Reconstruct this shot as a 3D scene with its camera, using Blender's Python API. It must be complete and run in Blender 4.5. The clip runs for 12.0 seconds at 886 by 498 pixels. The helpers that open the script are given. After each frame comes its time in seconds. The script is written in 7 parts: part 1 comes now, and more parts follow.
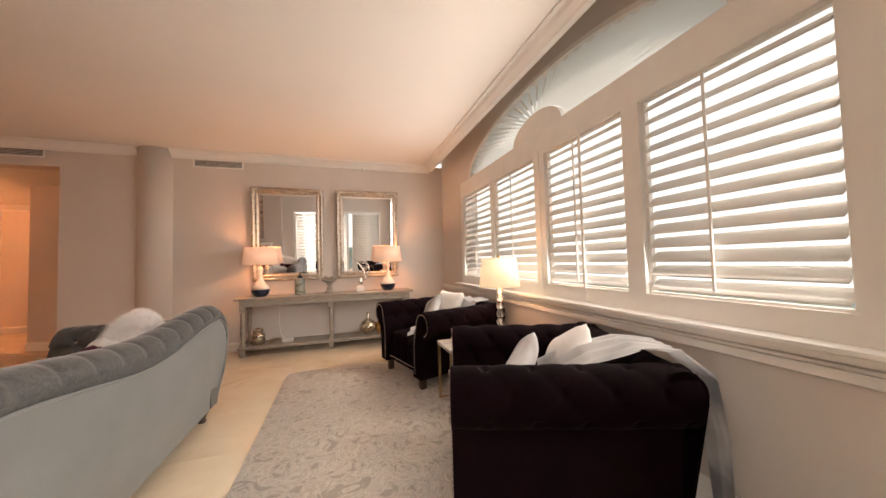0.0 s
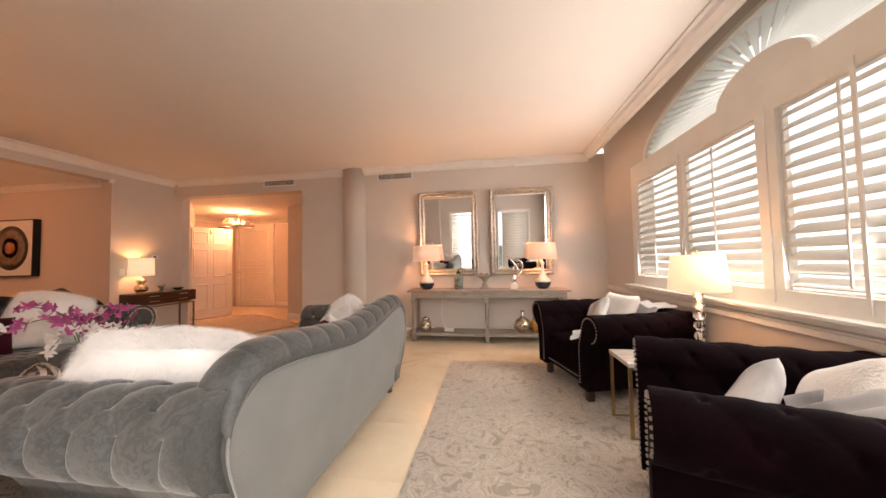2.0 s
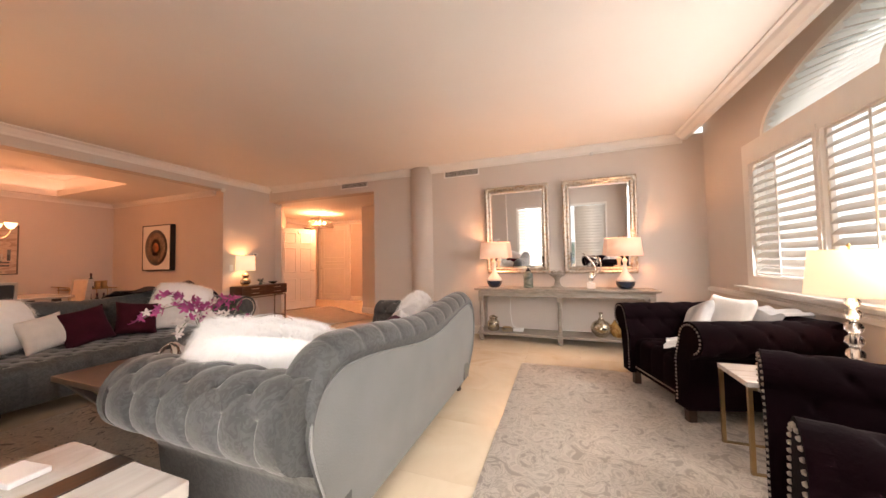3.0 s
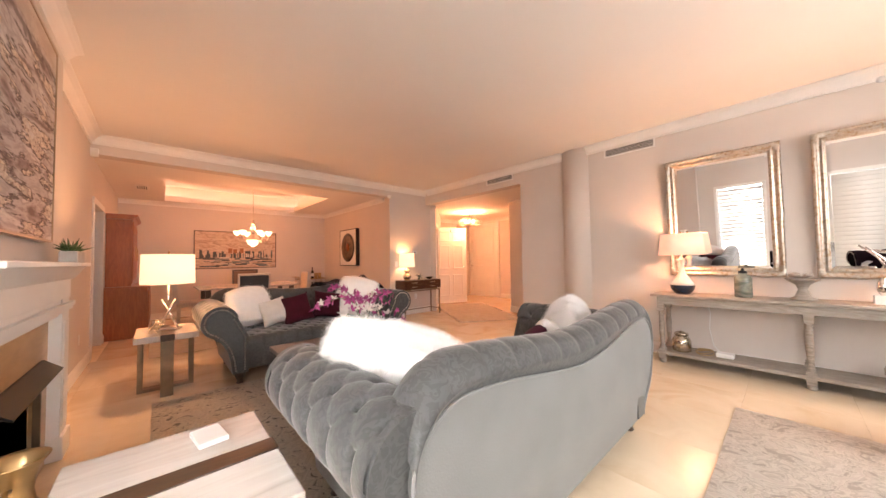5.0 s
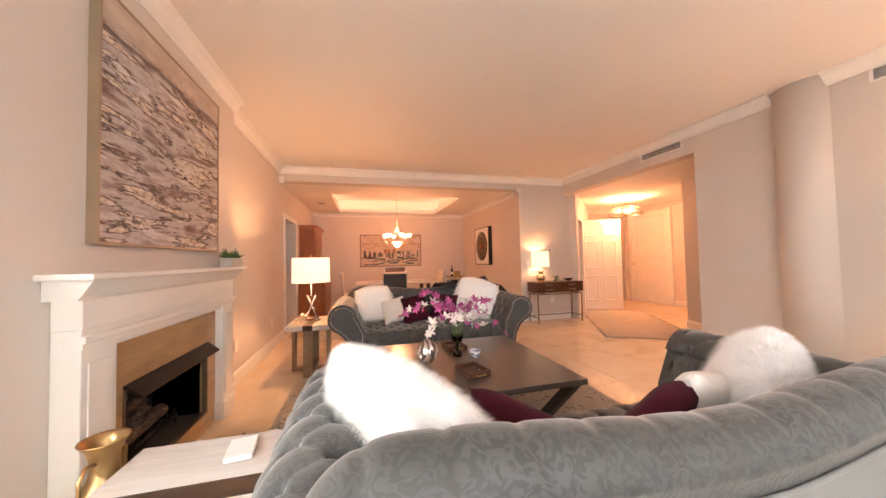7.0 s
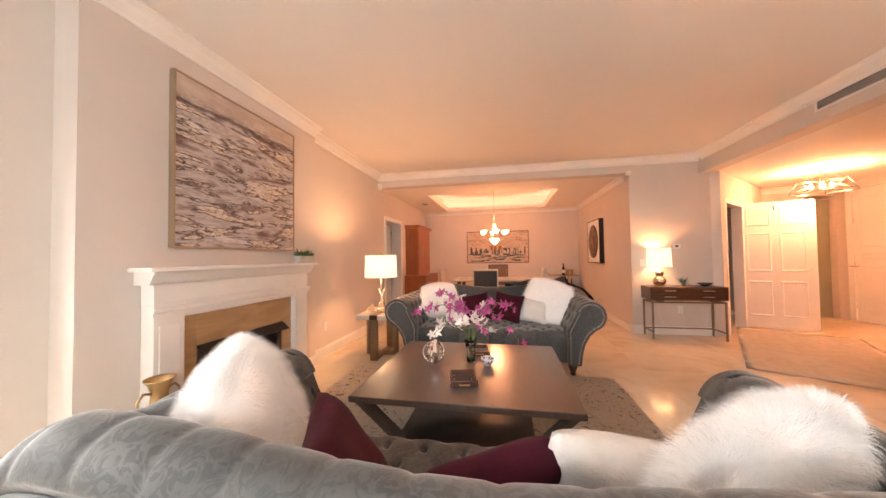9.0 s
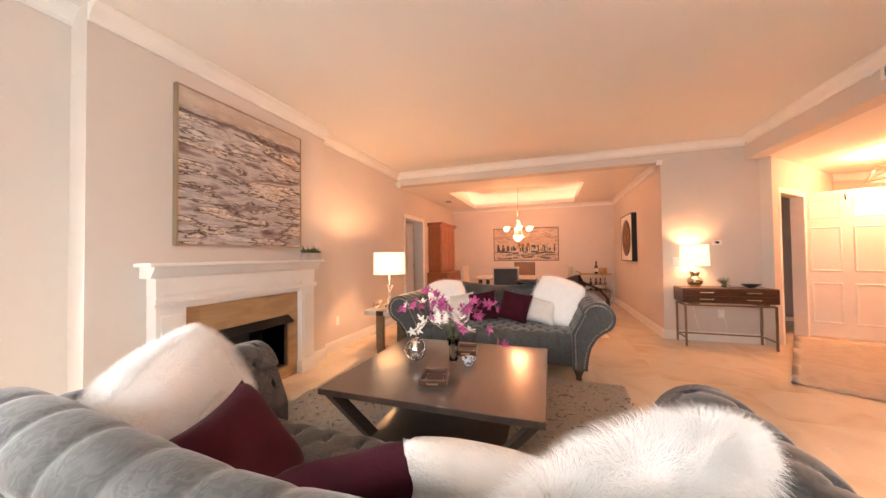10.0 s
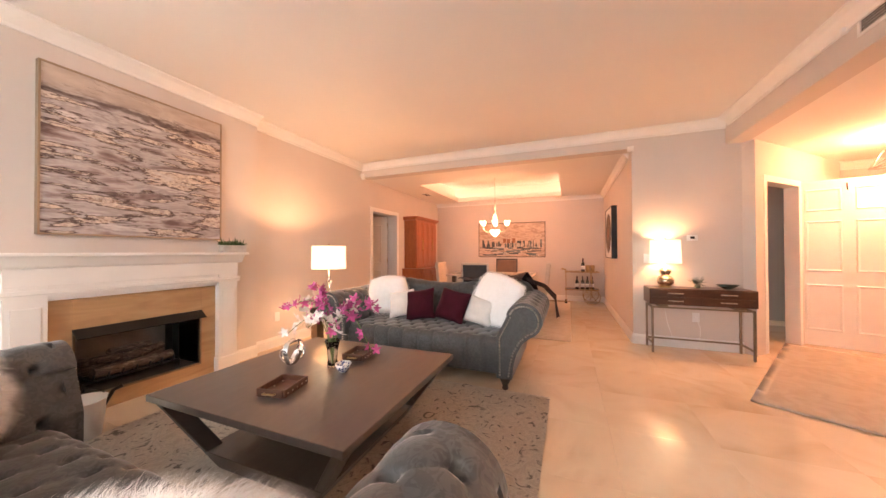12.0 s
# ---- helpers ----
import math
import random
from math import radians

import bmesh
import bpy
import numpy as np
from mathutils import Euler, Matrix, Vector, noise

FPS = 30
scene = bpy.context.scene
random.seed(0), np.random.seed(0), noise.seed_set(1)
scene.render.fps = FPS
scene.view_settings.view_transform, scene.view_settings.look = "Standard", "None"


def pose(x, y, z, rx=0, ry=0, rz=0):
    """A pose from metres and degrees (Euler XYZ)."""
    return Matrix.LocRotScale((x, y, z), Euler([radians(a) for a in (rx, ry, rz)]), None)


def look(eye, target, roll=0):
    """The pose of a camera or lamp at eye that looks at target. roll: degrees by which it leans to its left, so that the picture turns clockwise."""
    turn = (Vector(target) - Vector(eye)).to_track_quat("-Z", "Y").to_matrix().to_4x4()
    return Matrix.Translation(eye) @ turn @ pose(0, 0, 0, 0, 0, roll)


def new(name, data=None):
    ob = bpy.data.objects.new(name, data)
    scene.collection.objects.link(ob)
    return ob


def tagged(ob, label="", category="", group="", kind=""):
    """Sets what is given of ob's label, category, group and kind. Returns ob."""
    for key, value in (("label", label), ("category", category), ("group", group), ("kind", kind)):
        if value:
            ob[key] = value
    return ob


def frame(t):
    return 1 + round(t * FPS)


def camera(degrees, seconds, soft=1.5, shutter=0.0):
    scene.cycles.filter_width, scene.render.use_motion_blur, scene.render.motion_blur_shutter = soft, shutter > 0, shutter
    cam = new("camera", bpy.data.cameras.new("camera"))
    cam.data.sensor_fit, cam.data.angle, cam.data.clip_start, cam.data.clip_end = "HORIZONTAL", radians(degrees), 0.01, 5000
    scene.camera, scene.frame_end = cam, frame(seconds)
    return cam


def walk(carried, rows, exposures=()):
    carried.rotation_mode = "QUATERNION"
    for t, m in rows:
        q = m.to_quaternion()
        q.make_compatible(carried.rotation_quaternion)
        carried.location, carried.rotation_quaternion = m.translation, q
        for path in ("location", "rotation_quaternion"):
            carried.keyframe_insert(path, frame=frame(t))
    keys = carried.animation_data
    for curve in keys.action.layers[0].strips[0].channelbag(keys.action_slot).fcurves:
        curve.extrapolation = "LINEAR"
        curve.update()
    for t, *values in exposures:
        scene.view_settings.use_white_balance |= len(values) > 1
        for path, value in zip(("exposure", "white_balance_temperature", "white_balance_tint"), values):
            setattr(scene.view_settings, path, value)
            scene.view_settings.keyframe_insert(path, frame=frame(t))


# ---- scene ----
cam = camera(109.5, 12.0)

PATH = [
    (0, (0.558, 0.494, 1.193), (1.166, 2.397, 1.267), -1.5),
    (0.5, (0.527, 0.53, 1.205), (0.906, 2.492, 1.275), -1.6),
    (1, (0.492, 0.545, 1.203), (0.65, 2.538, 1.281), -1.5),
    (1.5, (0.467, 0.564, 1.194), (0.395, 2.561, 1.273), -1.3),
    (2, (0.46, 0.578, 1.186), (0.161, 2.554, 1.268), -1.1),
    (2.5, (0.442, 0.595, 1.183), (-0.065, 2.528, 1.262), -1.1),
    (3, (0.411, 0.643, 1.178), (-0.287, 2.515, 1.253), -1.0),
    (3.2, (0.393, 0.668, 1.174), (-0.384, 2.51, 1.249), -0.9),
    (4.8, (0.29, 0.932, 1.173), (-1.12, 2.348, 1.253), -0.9),
    (5, (0.289, 0.99, 1.185), (-1.192, 2.333, 1.256), -0.9),
    (5.5, (0.266, 1.108, 1.185), (-1.364, 2.266, 1.251), -0.9),
    (6, (0.215, 1.261, 1.189), (-1.541, 2.215, 1.252), -0.9),
    (6.5, (0.158, 1.439, 1.219), (-1.703, 2.169, 1.279), -1.0),
    (7, (0.133, 1.633, 1.232), (-1.802, 2.133, 1.298), -1.2),
    (7.2, (0.113, 1.73, 1.233), (-1.843, 2.142, 1.299), -1.1),
    (8.8, (0.103, 2.545, 1.241), (-1.872, 2.232, 1.296), -0.7),
    (9, (0.087, 2.637, 1.243), (-1.875, 2.252, 1.297), -0.8),
    (9.5, (0.032, 2.844, 1.234), (-1.893, 2.303, 1.277), -0.7),
    (10, (-0.063, 3.064, 1.233), (-1.956, 2.421, 1.275), -0.7),
    (10.5, (-0.155, 3.304, 1.231), (-2.027, 2.601, 1.27), -0.7),
    (11, (-0.267, 3.535, 1.231), (-2.129, 2.805, 1.264), -0.6),
    (11.5, (-0.438, 3.706, 1.218), (-2.297, 2.968, 1.24), -0.4),
    (12, (-0.648, 3.836, 1.201), (-2.505, 3.093, 1.221), -0.2),
]
walk(cam, [(t, look(eye, target, roll)) for t, eye, target, roll in PATH], [(0, -0.05, 7800, 18), (3, 0.36, 7400, 18), (5, 0.80, 7000, 16), (9, 1.04, 6900, 13), (12, 1.30, 6500, 11)])


# world, sun and exposure
world = bpy.data.worlds.new("world")
scene.world = world
world.use_nodes = True
wn = world.node_tree.nodes
sky = wn.new("ShaderNodeTexSky")
sky.sky_type, sky.sun_disc = "NISHITA", False
sky.sun_elevation, sky.sun_rotation = radians(48), radians(200)
sky.air_density, sky.dust_density = 1.0, 4.0
wn["Background"].inputs["Strength"].default_value = 0.15
world.node_tree.links.new(sky.outputs[0], wn["Background"].inputs["Color"])
sun = new("sun", bpy.data.lights.new("sun", "SUN"))
sun.data.energy, sun.data.angle, sun.data.color = 1.2, radians(12), (1.0, 0.97, 0.92)
sun.matrix_world = look((30, -8, 30), (0, 0, 0))


def lamp_light(x, y, z, watts, colour, radius=0.05):
    ob = new("lamp_light", bpy.data.lights.new("lamp_light", "POINT"))
    ob.data.energy, ob.data.color, ob.data.shadow_soft_size = watts, colour, radius
    ob.location = (x, y, z)
    return ob


def window_light(name, m, sx, sy, watts, colour):
    """Daylight that enters through a window's opening."""
    ob = new(name, bpy.data.lights.new(name, "AREA"))
    ob.data.shape, ob.data.size, ob.data.size_y = "RECTANGLE", sx, sy
    ob.data.energy, ob.data.color = watts, colour
    ob.matrix_world = m
    return ob


LOUVRE_TILT, MIRROR_TILT = -43, 3.6
CONSOLE_W, END_W, DESK_W = 17, 25, 9
FOYER_W, CHAND_W = 100, 46
WARM = (1.0, 0.51, 0.255)
DAY = (0.95, 0.98, 1.0)
EMBER = (1.0, 0.40, 0.18)
window_light("daylight_arched_window", look((2.150, 2.85, 1.62), (0, 2.85, 1.38)), 3.5, 1.3, 58, DAY)
window_light("daylight_back_window", look((-0.02, -0.35, 1.25), (-2.0, 3, 1.0)), 1.5, 2.1, 190, DAY)


# ---- materials ----
def mat(name, colour, rough=0.6, metal=0.0, vary=0.08, scale=3.0, bump=0.0, bump_scale=60.0, sheen=0.0, coat=0.0, piece=0.0):
    """A painted, woven or solid surface: colour with stains at one scale, grain and relief at another."""
    m = bpy.data.materials.new(name)
    m.use_nodes = True
    n, l = m.node_tree.nodes, m.node_tree.links
    b = n["Principled BSDF"]
    b.inputs["Roughness"].default_value, b.inputs["Metallic"].default_value = rough, metal
    tc = n.new("ShaderNodeTexCoord")
    t1 = n.new("ShaderNodeTexNoise")
    t1.inputs["Scale"].default_value, t1.inputs["Detail"].default_value = scale, 6
    l.new(tc.outputs["Object"], t1.inputs["Vector"])
    ramp = n.new("ShaderNodeMapRange")
    ramp.inputs["To Min"].default_value, ramp.inputs["To Max"].default_value = 1 - vary, 1 + vary
    ramp.inputs["From Min"].default_value, ramp.inputs["From Max"].default_value = 0.3, 0.7
    l.new(t1.outputs["Fac"], ramp.inputs["Value"])
    mul = n.new("ShaderNodeVectorMath")
    mul.operation = "SCALE"
    mul.inputs[0].default_value = colour
    l.new(ramp.outputs[0], mul.inputs["Scale"])
    out = mul.outputs[0]
    if piece:
        oi, pr, m2 = n.new("ShaderNodeObjectInfo"), n.new("ShaderNodeMapRange"), n.new("ShaderNodeVectorMath")
        pr.inputs["To Min"].default_value, pr.inputs["To Max"].default_value = 1 - piece, 1 + piece
        m2.operation = "SCALE"
        l.new(oi.outputs["Random"], pr.inputs["Value"])
        l.new(out, m2.inputs[0])
        l.new(pr.outputs[0], m2.inputs["Scale"])
        out = m2.outputs[0]
    l.new(out, b.inputs["Base Color"])
    if bump:
        t2, bp = n.new("ShaderNodeTexNoise"), n.new("ShaderNodeBump")
        t2.inputs["Scale"].default_value, t2.inputs["Detail"].default_value = bump_scale, 4
        bp.inputs["Strength"].default_value, bp.inputs["Distance"].default_value = bump, 0.01
        l.new(tc.outputs["Object"], t2.inputs["Vector"])
        l.new(t2.outputs["Fac"], bp.inputs["Height"])
        l.new(bp.outputs[0], b.inputs["Normal"])
    if sheen:
        b.inputs["Sheen Weight"].default_value, b.inputs["Sheen Roughness"].default_value = sheen, 0.35
    if coat:
        b.inputs["Coat Weight"].default_value, b.inputs["Coat Roughness"].default_value = coat, 0.15
    return m


def glow(name, colour, strength, rough=0.7):
    """A lamp's shade or bulb that gives off light."""
    m = bpy.data.materials.new(name)
    m.use_nodes = True
    b = m.node_tree.nodes["Principled BSDF"]
    b.inputs["Base Color"].default_value = (*colour, 1)
    b.inputs["Roughness"].default_value = rough
    b.inputs["Emission Color"].default_value = (*colour, 1)
    b.inputs["Emission Strength"].default_value = strength
    return m


def clear(name, colour=(1, 1, 1), rough=0.0, ior=1.45):
    m = bpy.data.materials.new(name)
    m.use_nodes = True
    b = m.node_tree.nodes["Principled BSDF"]
    b.inputs["Base Color"].default_value = (*colour, 1)
    b.inputs["Transmission Weight"].default_value, b.inputs["Roughness"].default_value, b.inputs["IOR"].default_value = 1, rough, ior
    return m


def ramp_mat(name, stops, rough, kind="noise", scale=(1, 1, 1), size=4.0, distort=2.0, detail=8.0, bump=0.0, metal=0.0, coat=0.0, piece=0.0, sheen=0.0):
    """Veined or streaked surfaces: a stretched noise or bands through a colour ramp."""
    m = bpy.data.materials.new(name)
    m.use_nodes = True
    n, l = m.node_tree.nodes, m.node_tree.links
    b = n["Principled BSDF"]
    b.inputs["Roughness"].default_value, b.inputs["Metallic"].default_value = rough, metal
    if coat:
        b.inputs["Coat Weight"].default_value, b.inputs["Coat Roughness"].default_value = coat, 0.12
    if sheen:
        b.inputs["Sheen Weight"].default_value = sheen
    tc, mp = n.new("ShaderNodeTexCoord"), n.new("ShaderNodeMapping")
    mp.inputs["Scale"].default_value = scale
    l.new(tc.outputs["Object"], mp.inputs["Vector"])
    vec = mp.outputs[0]
    if piece:
        oi, ad, cx = n.new("ShaderNodeObjectInfo"), n.new("ShaderNodeVectorMath"), n.new("ShaderNodeCombineXYZ")
        sc = n.new("ShaderNodeMath")
        sc.operation = "MULTIPLY"
        sc.inputs[1].default_value = 40
        l.new(oi.outputs["Random"], sc.inputs[0])
        l.new(sc.outputs[0], cx.inputs[0])
        l.new(sc.outputs[0], cx.inputs[1])
        l.new(vec, ad.inputs[0])
        l.new(cx.outputs[0], ad.inputs[1])
        vec = ad.outputs[0]
    if kind == "wave":
        t = n.new("ShaderNodeTexWave")
        t.inputs["Scale"].default_value, t.inputs["Distortion"].default_value, t.inputs["Detail"].default_value = size, distort, detail
    elif kind == "voronoi":
        t = n.new("ShaderNodeTexVoronoi")
        t.inputs["Scale"].default_value = size
    else:
        t = n.new("ShaderNodeTexNoise")
        t.inputs["Scale"].default_value, t.inputs["Distortion"].default_value, t.inputs["Detail"].default_value = size, distort, detail
    l.new(vec, t.inputs["Vector"])
    fac = t.outputs["Distance"] if kind == "voronoi" else t.outputs["Fac"]
    r = n.new("ShaderNodeValToRGB")
    e = r.color_ramp.elements
    e[0].position, e[0].color = stops[0][0], (*stops[0][1], 1)
    e[1].position, e[1].color = stops[-1][0], (*stops[-1][1], 1)
    for p, c in stops[1:-1]:
        e.new(p).color = (*c, 1)
    l.new(fac, r.inputs[0])
    out = r.outputs[0]
    if piece:
        pr, m2 = n.new("ShaderNodeMapRange"), n.new("ShaderNodeVectorMath")
        pr.inputs["To Min"].default_value, pr.inputs["To Max"].default_value = 1 - piece, 1 + piece
        m2.operation = "SCALE"
        l.new(oi.outputs["Random"], pr.inputs["Value"])
        l.new(out, m2.inputs[0])
        l.new(pr.outputs[0], m2.inputs["Scale"])
        out = m2.outputs[0]
    l.new(out, b.inputs["Base Color"])
    if bump:
        bp = n.new("ShaderNodeBump")
        bp.inputs["Strength"].default_value, bp.inputs["Distance"].default_value = bump, 0.01
        l.new(fac, bp.inputs["Height"])
        l.new(bp.outputs[0], b.inputs["Normal"])
    return m


def damask(name, low, high, sheen):
    """Velvet with a tone-on-tone scroll pattern pressed into the pile."""
    m = bpy.data.materials.new(name)
    m.use_nodes = True
    n, l = m.node_tree.nodes, m.node_tree.links
    b = n["Principled BSDF"]
    b.inputs["Roughness"].default_value = 0.6
    b.inputs["Sheen Weight"].default_value, b.inputs["Sheen Roughness"].default_value = sheen, 0.35
    tc, w = n.new("ShaderNodeTexCoord"), n.new("ShaderNodeTexNoise")
    w.inputs["Scale"].default_value, w.inputs["Detail"].default_value, w.inputs["Distortion"].default_value = 27, 1.5, 2.2
    l.new(tc.outputs["Object"], w.inputs["Vector"])
    r = n.new("ShaderNodeValToRGB")
    r.color_ramp.elements[0].position, r.color_ramp.elements[0].color = 0.46, (*low, 1)
    r.color_ramp.elements[1].position, r.color_ramp.elements[1].color = 0.54, (*high, 1)
    l.new(w.outputs["Fac"], r.inputs[0])
    soft, mixc = n.new("ShaderNodeTexNoise"), n.new("ShaderNodeMixRGB")
    soft.inputs["Scale"].default_value = 5
    mixc.inputs[2].default_value = (*[(p + q) / 2 for p, q in zip(low, high)], 1)
    l.new(tc.outputs["Object"], soft.inputs["Vector"])
    l.new(soft.outputs["Fac"], mixc.inputs[0])
    l.new(r.outputs[0], mixc.inputs[1])
    l.new(mixc.outputs[0], b.inputs["Base Color"])
    bp = n.new("ShaderNodeBump")
    bp.inputs["Strength"].default_value, bp.inputs["Distance"].default_value = 0.25, 0.004
    l.new(w.outputs["Fac"], bp.inputs["Height"])
    l.new(bp.outputs[0], b.inputs["Normal"])
    return m


WALL = mat("wall_paint", (0.64, 0.58, 0.535), 0.75, vary=0.03, scale=1.5, bump=0.06, bump_scale=220)
CEIL = mat("ceiling_paint", (0.80, 0.76, 0.72), 0.85, vary=0.02, scale=1.0, bump=0.05, bump_scale=150)
TRIM = mat("trim_paint", (0.80, 0.78, 0.75), 0.4, vary=0.03, scale=4, bump=0.02)
SHUTTER = mat("shutter_paint", (0.80, 0.78, 0.74), 0.38, vary=0.03, scale=6, bump=0.02)
GROUT = mat("grout", (0.66, 0.54, 0.39), 0.8, vary=0.1, scale=8)
TILE = ramp_mat("cream_marble", [(0.30, (0.60, 0.47, 0.32)), (0.45, (0.68, 0.56, 0.41)), (0.6, (0.72, 0.61, 0.46)), (0.75, (0.65, 0.52, 0.37))], 0.13, size=1.6, distort=1.2, detail=8, piece=0.012)
GREY_VELVET = damask("grey_velvet", (0.040, 0.042, 0.043), (0.084, 0.089, 0.091), 0.42)
GREY_BACK = mat("grey_back_fabric", (0.195, 0.203, 0.204), 0.85, vary=0.06, scale=4, bump=0.15, bump_scale=160, sheen=0.3)
PLUM = mat("plum_velvet", (0.0042, 0.0008, 0.0018), 0.9, vary=0.3, scale=8, bump=0.2, bump_scale=60, sheen=0.004)
PLUM.node_tree.nodes["Principled BSDF"].inputs["Specular IOR Level"].default_value = 0.05
BURGUNDY = mat("burgundy_velvet", (0.050, 0.004, 0.013), 0.85, vary=0.2, scale=10, bump=0.2, bump_scale=90, sheen=0.04)
BURGUNDY.node_tree.nodes["Principled BSDF"].inputs["Specular IOR Level"].default_value = 0.2
FUR = mat("white_fur", (0.95, 0.94, 0.93), 0.9, vary=0.03, scale=20, sheen=0.5)
WHITE_CLOTH = mat("white_cloth", (0.74, 0.71, 0.68), 0.9, vary=0.06, scale=14, bump=0.5, bump_scale=120)
GREY_CLOTH = ramp_mat("grey_white_throw", [(0.35, (0.33, 0.33, 0.34)), (0.5, (0.62, 0.61, 0.61)), (0.65, (0.74, 0.73, 0.72))], 0.9, size=2.5, distort=0.6, bump=0.1)
DARK_WOOD = ramp_mat("espresso_wood", [(0.3, (0.030, 0.017, 0.010)), (0.7, (0.060, 0.033, 0.020))], 0.3, scale=(1, 6, 1), size=3, coat=0.3)
TABLE_TOP = ramp_mat("bronze_brown_lacquer", [(0.3, (0.078, 0.060, 0.050)), (0.7, (0.098, 0.076, 0.064))], 0.28, scale=(1, 4, 1), size=3, coat=0.3)
WALNUT = ramp_mat("walnut", [(0.3, (0.050, 0.018, 0.009)), (0.7, (0.095, 0.036, 0.018))], 0.35, scale=(6, 1, 6), size=3, coat=0.25)
CHERRY = ramp_mat("cherry_wood", [(0.3, (0.27, 0.075, 0.024)), (0.7, (0.40, 0.125, 0.043))], 0.35, scale=(6, 6, 1), size=3, coat=0.3)
WASHED = ramp_mat("greywashed_wood", [(0.3, (0.23, 0.20, 0.17)), (0.55, (0.33, 0.29, 0.25)), (0.75, (0.40, 0.36, 0.31))], 0.65, scale=(1, 8, 8), size=4, bump=0.15)
TAN_STONE = ramp_mat("tan_stone", [(0.3, (0.38, 0.23, 0.11)), (0.5, (0.48, 0.30, 0.15)), (0.7, (0.54, 0.36, 0.20))], 0.35, scale=(1, 1, 5), size=2, distort=1)
MARBLE = ramp_mat("white_marble", [(0.3, (0.42, 0.38, 0.34)), (0.45, (0.54, 0.50, 0.46)), (0.7, (0.60, 0.57, 0.53))], 0.2, scale=(1, 7, 1), size=2.2, distort=0.8)
SOOT = mat("firebox_soot", (0.045, 0.040, 0.036), 0.8, vary=0.3, scale=8, bump=0.2)
FIREBRICK = mat("firebox_panel", (0.27, 0.24, 0.21), 0.85, vary=0.2, scale=5, bump=0.2)
BLACK = mat("black_metal", (0.02, 0.02, 0.02), 0.4, metal=0.6, vary=0.1)
LOG = ramp_mat("ceramic_log", [(0.35, (0.05, 0.035, 0.028)), (0.55, (0.14, 0.10, 0.075)), (0.7, (0.32, 0.26, 0.20))], 0.9, scale=(2, 8, 8), size=4, bump=0.6)
CHROME = mat("chrome", (0.80, 0.80, 0.80), 0.12, metal=1.0, vary=0.02)
BRASS = mat("antique_brass", (0.46, 0.31, 0.15), 0.34, metal=1.0, vary=0.15, scale=12)
BRONZE = mat("bronze_metal", (0.26, 0.20, 0.14), 0.42, metal=0.9, vary=0.15, scale=10)
SILVER_GILT = ramp_mat("champagne_gilt", [(0.3, (0.36, 0.25, 0.15)), (0.48, (0.50, 0.44, 0.37)), (0.7, (0.56, 0.53, 0.48))], 0.33, size=30, metal=0.85, bump=0.12, distort=0.5)
MIRROR = mat("mirror_glass", (0.90, 0.90, 0.90), 0.0, metal=1.0, vary=0.0)
GLASS = clear("glass")
GREEN_GLASS = clear("green_glass", (0.55, 0.66, 0.60), 0.05)
DARK_GLASS = clear("dark_bottle_glass", (0.05, 0.10, 0.05))
MERCURY = ramp_mat("mercury_glass", [(0.35, (0.40, 0.32, 0.20)), (0.6, (0.74, 0.69, 0.60))], 0.26, size=18, metal=1.0)
SHADE = glow("lit_lampshade", (1.0, 0.80, 0.55), 0.62)
SHADE_DIM = glow("lit_pinkish_shade", (1.0, 0.66, 0.49), 0.26)
BULB = glow("bulb", (1.0, 0.78, 0.48), 14.0)
CERAMIC = mat("glazed_white_ceramic", (0.74, 0.70, 0.64), 0.2, vary=0.05, scale=10, coat=0.4)
NAVY = mat("glazed_navy_ceramic", (0.012, 0.022, 0.045), 0.15, vary=0.1, scale=10, coat=0.5)
LEAF = mat("leaf_green", (0.05, 0.11, 0.03), 0.5, vary=0.3, scale=30)
STEM = mat("stem_green", (0.10, 0.16, 0.05), 0.5, vary=0.2, scale=30)
ORCHID_PINK = mat("orchid_pink", (0.46, 0.075, 0.25), 0.6, vary=0.4, scale=22)
ORCHID_WHITE = mat("orchid_white", (0.78, 0.72, 0.68), 0.6, vary=0.08, scale=22)
PLASTIC = mat("white_plastic", (0.78, 0.78, 0.77), 0.35, vary=0.02)
GREY_METAL = mat("vent_slot", (0.10, 0.095, 0.09), 0.6, vary=0.1)
NAIL = mat("nailhead_pewter", (0.50, 0.46, 0.42), 0.3, metal=1.0, vary=0.1)
WINE_THROW = mat("dark_plum_throw", (0.022, 0.010, 0.012), 0.95, vary=0.35, scale=12, bump=0.8, bump_scale=35, sheen=0.15)


# ---- mesh helpers ----
def box(bm, x0, x1, y0, y1, z0, z1, bevel=0.0):
    r = bmesh.ops.create_cube(bm, size=1, matrix=Matrix.Translation(((x0 + x1) / 2, (y0 + y1) / 2, (z0 + z1) / 2)) @ Matrix.Diagonal((abs(x1 - x0), abs(y1 - y0), abs(z1 - z0), 1)))
    if bevel:
        es = list({e for v in r["verts"] for e in v.link_edges})
        bmesh.ops.bevel(bm, geom=es, offset=bevel, segments=2, affect="EDGES", profile=0.5)
    return bm


def boxes(*specs, bevel=0.0):
    bm = bmesh.new()
    for s in specs:
        box(bm, *s, bevel=bevel)
    return bm


